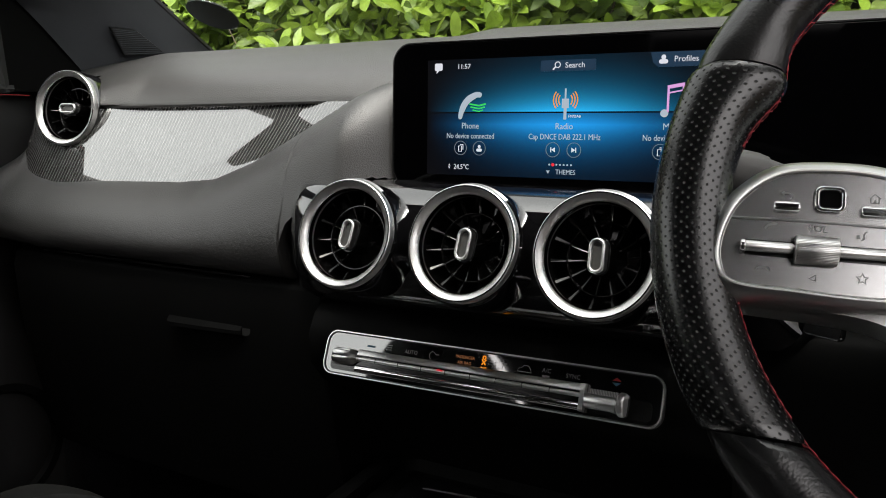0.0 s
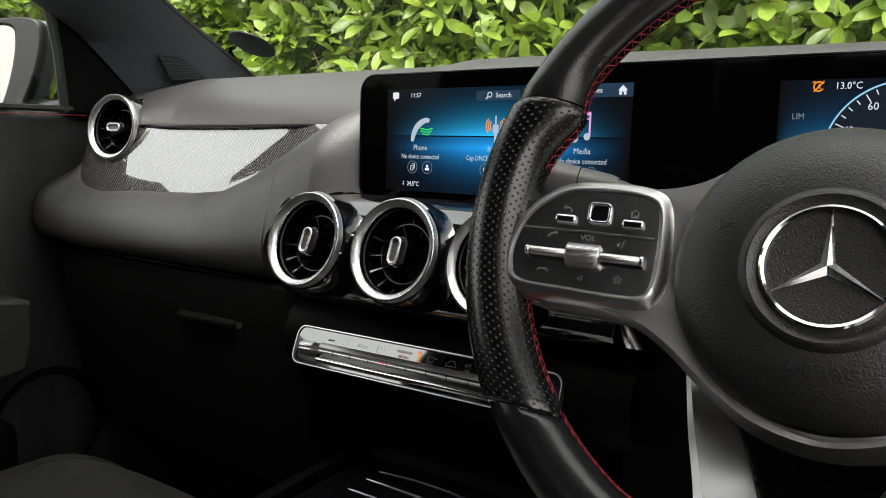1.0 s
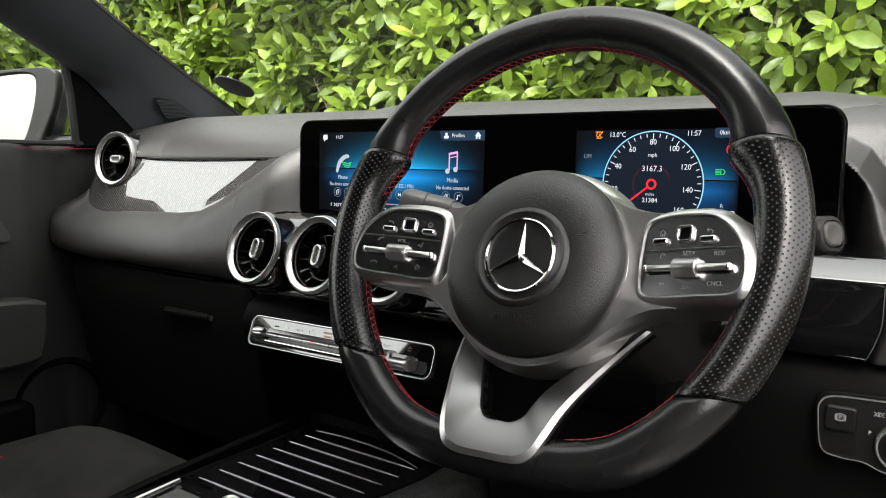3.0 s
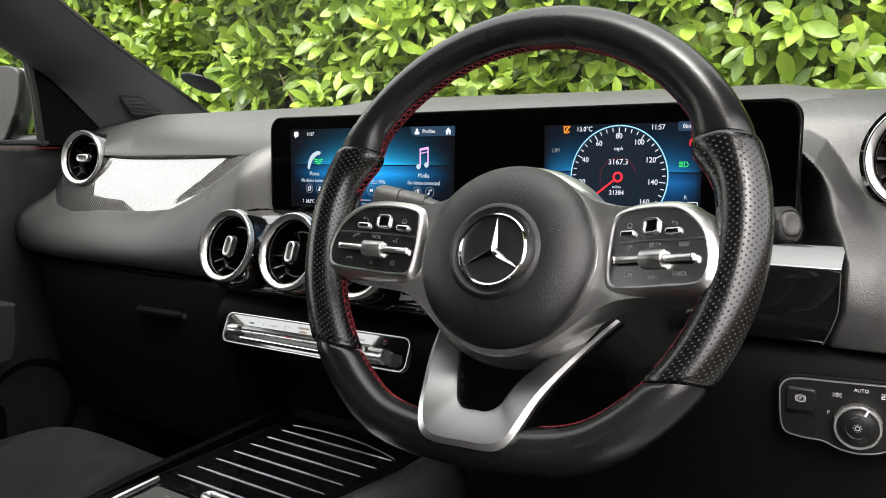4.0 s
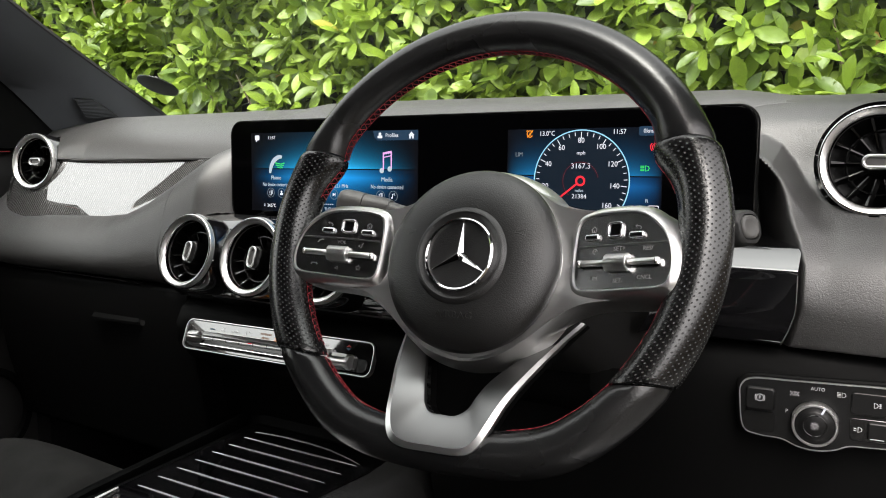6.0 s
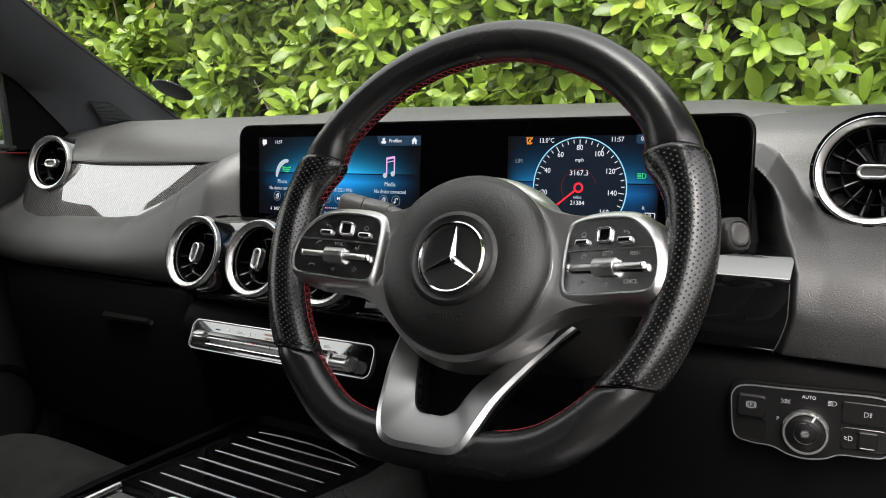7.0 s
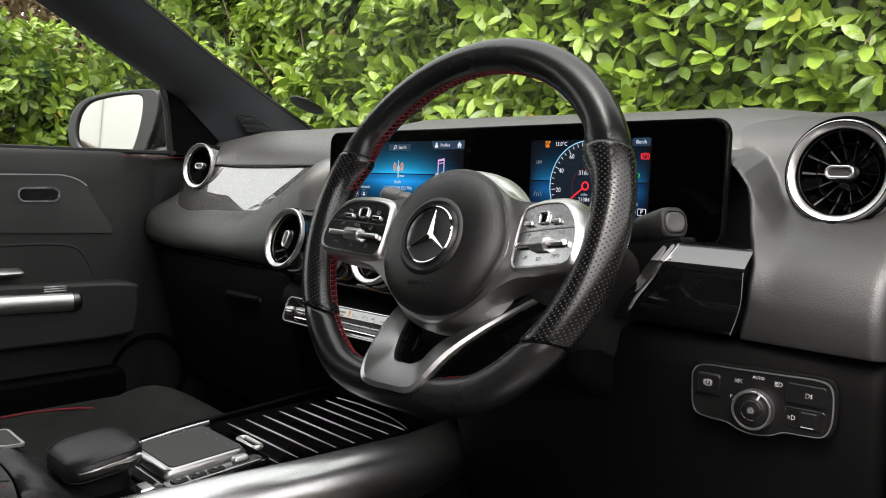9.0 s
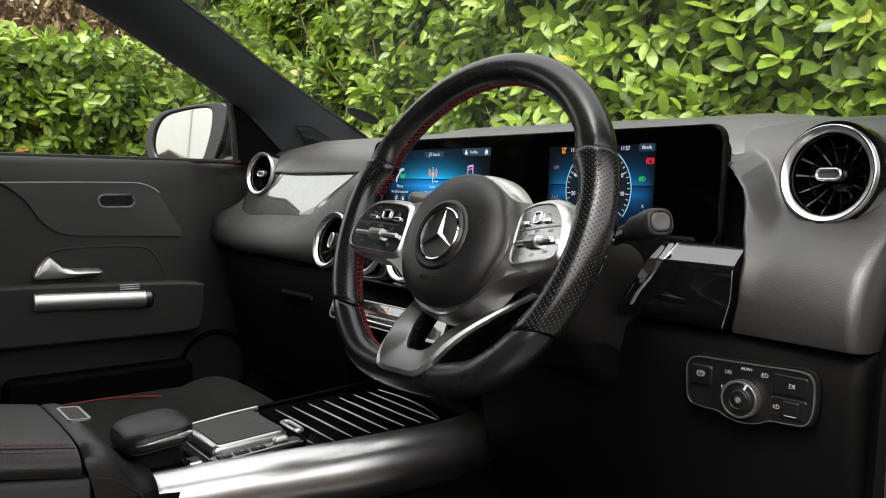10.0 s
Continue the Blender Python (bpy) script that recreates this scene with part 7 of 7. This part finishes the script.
stalk("selector_stalk", (0.425, 0.548, 0.975), (0.547, 0.492, 1.006), "black gear selector stalk behind the wheel", STALK)
stalk("indicator_stalk", (0.300, 0.545, 0.985), (0.158, 0.496, 1.013), "dark grey indicator and wiper stalk", BUTTONGREY)
for s in (-1, 1):
    pd = thing("shift_paddle", WH, "glossy black shift paddle behind the wheel spoke", "paddle", "shift paddles")
    mid = smooth_line([(0.128, -0.022, -0.040), (0.138, -0.010, -0.042), (0.146, 0.006, -0.044), (0.152, 0.022, -0.044), (0.156, 0.038, -0.042)], 17)
    secs = []
    for k, c in enumerate(mid):
        u = k / 16
        w = 0.011 * math.sin(0.55 + 2.1 * u) ** 0.7
        c = Vector(c)
        secs.append([(s * q.x, q.y, q.z) for q in (c + Vector((-0.75 * w, 0.66 * w, 0.0)), c + Vector((0.0, 0.0, 0.0012)), c + Vector((0.75 * w, -0.66 * w, -0.002)), c + Vector((0.7 * w, -0.6 * w, -0.006)), c + Vector((-0.7 * w, 0.6 * w, -0.004)))])
    part("blade", loft(secs), PIANO, pd, "gloss black blade", sharp=70)
    part("foot", tube([(s * 0.060, -0.005, -0.050), (s * 0.10, -0.008, -0.046), (s * 0.138, -0.008, -0.044)], 0.005, 8), PLASTIC, pd, "matt black foot")

# ---- light switch panel ----
LP = pose(0.5865, 0.5755, 0.8425, 86, 0, 7) @ Matrix.Diagonal((0.905, 0.95, 0.85, 1.0))
lamp = thing("light_switch_panel", LP, "black light switch panel with a knurled silver dial", "switch panel")
edge = closed_curve(((-0.063, 0.012), (-0.062, 0.024), (-0.052, 0.0305), (-0.02, 0.0315), (0.02, 0.0325), (0.058, 0.033), (0.069, 0.027), (0.0715, 0.012), (0.0705, -0.006), (0.064, -0.0165), (0.048, -0.0185), (0.030, -0.0195), (0.018, -0.0245), (0.003, -0.027), (-0.012, -0.0255), (-0.026, -0.0205), (-0.045, -0.0195), (-0.059, -0.014)), 90)
part("mount", slab([(x * 1.06, y * 1.12) for x, y in edge], -0.006, 0.001), PLASTIC, lamp, "matt black surround", bevel=0.002)
part("plate", slab(edge, 0.001, 0.003), SWITCHBLACK, lamp, "satin black plate", bevel=0.0006)
part("frame", slab([(x * 1.008, y * 1.014) for x, y in edge], 0.001, 0.0045, hole=[(x * 0.993, y * 0.982) for x, y in edge]), SATIN, lamp, "thin silver frame")
part("brake_switch", slab(rounded(0.026, 0.021, 0.004, cx=-0.0455, cy=0.013), 0.003, 0.0075), SWITCHBLACK, lamp, "parking brake switch", bevel=0.002)
part("brake_recess", slab(rounded(0.027, 0.018, 0.004, cx=-0.0455, cy=-0.0075), 0.003, 0.0034), GLOSSBLACK, lamp, "dark finger recess")
dial = part("dial", lathe([(0.0, 0.0165), (0.0125, 0.0165), (0.0135, 0.0160), (0.0142, 0.0155), (0.0185, 0.0152), (0.0195, 0.0140), (0.0195, 0.003)], 64), SWITCHBLACK, lamp, "black rotary dial face")
dial.matrix_basis = Matrix.Translation((0.0012, -0.0030, 0.0)) @ Matrix.Diagonal((0.90, 0.86, 1.0, 1.0))
part("dial_ring", lathe([(0.0185, 0.0150), (0.0190, 0.0162), (0.0205, 0.0162), (0.0215, 0.0145), (0.0215, 0.0032), (0.0200, 0.0032)], 72, closed=True), SATIN, dial, "silver dial ring")
kn = None
for k in range(34):
    a = radians(20 + 140 * k / 33)
    b = box(-0.0005, 0.0005, -0.0004, 0.0004, 0.004, 0.0155, Matrix.Translation((0.0217 * math.cos(a), 0.0217 * math.sin(a), 0)) @ Matrix.Rotation(a, 4, "Z"))
    kn = b if kn is None else join(kn, b)
tagged(part("knurling", kn, SATIN, dial, "fine knurling"), kind="stuff")
part("pointer", box(-0.0009, 0.0009, 0.0135, 0.0205, 0.0158, 0.0170, Matrix.Rotation(radians(-25), 4, "Z")), PRINT, dial, "white pointer mark")
part("centre_groove", lathe([(0.0100, 0.0166), (0.0104, 0.0170), (0.0108, 0.0166)], 48), GLOSSBLACK, dial)
part("fog_switch", slab(rounded(0.036, 0.019, 0.003, cx=0.0475, cy=0.018), 0.003, 0.0052), SWITCHBLACK, lamp, "fog lamp switch", bevel=0.0012)
part("level_plate", slab(rounded(0.036, 0.019, 0.003, cx=0.0475, cy=-0.004), 0.003, 0.0042), GLOSSBLACK, lamp, "level switch plate", bevel=0.001)
part("level_wheel", slab(rounded(0.016, 0.015, 0.002, cx=0.051, cy=-0.004), 0.003, 0.0072), SWITCHBLACK, lamp, "headlamp level wheel", bevel=0.0015)
part("level_mark", box(0.0455, 0.0565, -0.0106, -0.0100, 0.0072, 0.0075), INK, lamp, "pale mark")
lettering("lettering", "AUTO", 0.0042, INK, lamp, pose(0.0025, 0.0262, 0.0032))
lettering("lettering", "P", 0.0046, INK, lamp, pose(-0.0225, 0.0045, 0.0032))


def arc_icon(parent, m, material, items, depth=0.0003):
    """Small line symbols: a list of point lists, each with its width."""
    bm = None
    for pts, w, loop in items:
        b = polyline(pts, w, 0, depth, m, loop)
        bm = b if bm is None else join(bm, b)
    return part("symbol", bm, material, parent, "", smooth=False)


def beam(dx):
    return [([(dx + 0.0005, 0.0022), (dx + 0.0005, -0.0022), (dx + 0.0030, -0.0014), (dx + 0.0036, 0), (dx + 0.0030, 0.0014)], 0.0005, True)] + [([(dx - 0.0034, y), (dx - 0.0004, y)], 0.0005, False) for y in (0.0018, 0.0006, -0.0006, -0.0018)]


arc_icon(lamp, pose(0.0215, 0.0235, 0.0032), INK, beam(0))
arc_icon(lamp, pose(-0.0165, 0.0205, 0.0032), INK, [([(-0.0004, 0.0018), (-0.0004, -0.0018), (-0.0028, 0)], 0.0005, True), ([(0.0004, 0.0018), (0.0004, -0.0018), (0.0028, 0)], 0.0005, True), ([(-0.0038, 0.0018), (-0.0030, 0.0012)], 0.0005, False), ([(0.0038, 0.0018), (0.0030, 0.0012)], 0.0005, False), ([(-0.0038, -0.0018), (-0.0030, -0.0012)], 0.0005, False), ([(0.0038, -0.0018), (0.0030, -0.0012)], 0.0005, False)])
arc_icon(lamp, pose(-0.0455, 0.0145, 0.0076), INK, [(ring_points(0.0030, 24), 0.0005, True), (ring_points(0.0042, 8, 0, 0, -40, 40), 0.0005, False), (ring_points(0.0042, 8, 0, 0, 140, 220), 0.0005, False)])
lettering("lettering", "P", 0.0042, INK, lamp, pose(-0.0455, 0.0145, 0.0077))
arc_icon(lamp, pose(0.048, 0.018, 0.0053), INK, beam(-0.001)[:1] + [([(0.0042, 0.002), (0.0042, -0.002)], 0.0005, False)] + [([(0.0034, y), (0.0052, y)], 0.0005, False) for y in (0.0014, 0, -0.0014)])
arc_icon(lamp, pose(0.0355, -0.004, 0.0043), INK, beam(0)[:1] + [([(-0.0030, 0.001), (-0.0008, 0.0004)], 0.0005, False), ([(-0.0030, -0.0008), (-0.0008, -0.0012)], 0.0005, False)])
arc_icon(dial, pose(0.0, 0.0, 0.0166), INK, [(ring_points(0.0019, 20), 0.0005, True)] + [([(0.0028 * math.cos(radians(a)), 0.0028 * math.sin(radians(a))), (0.0040 * math.cos(radians(a)), 0.0040 * math.sin(radians(a)))], 0.0005, False) for a in range(0, 360, 45)])

# ---- driver-side door frame ----
frame_r = thing("door_frame_right", Matrix.Translation((0.74, 0.6, 0.7)), "black trim and rubber seal of the open driver door frame", "door frame", kind="structure")
part("hinge_trim", loft([[(x, y, z) for x, y in ((0.687, y0 + 0.03), (0.690, y0 + 0.008), (0.700, y0), (0.74, y0 + 0.02), (0.80, y0 + 0.10), (0.80, y0 + 0.3), (0.70, y0 + 0.3))] for y0, z in ((0.64, 0.30), (0.61, 0.55), (0.592, 0.75), (0.598, 0.88), (0.63, 0.96), (0.69, 1.02), (0.75, 1.06))]), PLASTIC, frame_r, world=True, sharp=50)
part("seal", tube(smooth_line([(0.735, 0.625, 0.30), (0.732, 0.590, 0.55), (0.728, 0.572, 0.75), (0.726, 0.580, 0.88), (0.730, 0.61, 0.96), (0.732, 0.66, 1.03), (0.73, 0.72, 1.09), (0.725, 0.66, 1.17), (0.70, 0.49, 1.29), (0.67, 0.30, 1.39), (0.65, 0.12, 1.44)], 60), 0.010, 8), RUBBER, frame_r, "black rubber seal", world=True)

# ---- far off, seen only in the mirror ----
house = thing("house", Matrix.Translation((-11, -27, 0)), "pale rendered house with a brown tiled roof", "house")
part("wall", box(-11.5, -7.5, -31, -24, 0, 3.0), WALLRENDER, house, world=True)
part("roof", loft([[(x, y, z) for x, z in ((-12.0, 2.95), (-9.5, 4.5), (-7.0, 2.95), (-9.5, 3.05))] for y in (-31.4, -23.6)]), ROOFTILE, house, "brown tiled roof", world=True, smooth=False)
part("gable", loft([[(x, y, z) for x, z in ((-11.5, 3.0), (-9.5, 4.3), (-7.5, 3.0))] for y in (-24.2, -24.0)]), WALLRENDER, house, "pale rendered gable", world=True, smooth=False)
for x in (-10.5, -8.5):
    wn_ = part("window", box(x - 0.6, x + 0.6, -24.0, -23.95, 1.0, 2.2), GLOSSBLACK, house, world=True)
    part("frame", box(x - 0.68, x + 0.68, -23.99, -23.93, 0.92, 1.0), WALLRENDER, wn_, world=True)
lone("utility_pole", tube([(-9.3, -25, 0), (-9.3, -25, 4.0), (-9.3, -25, 8.5)], [0.022, 0.02, 0.018], 8), TWIG, "tall weathered wooden utility pole", "pole")
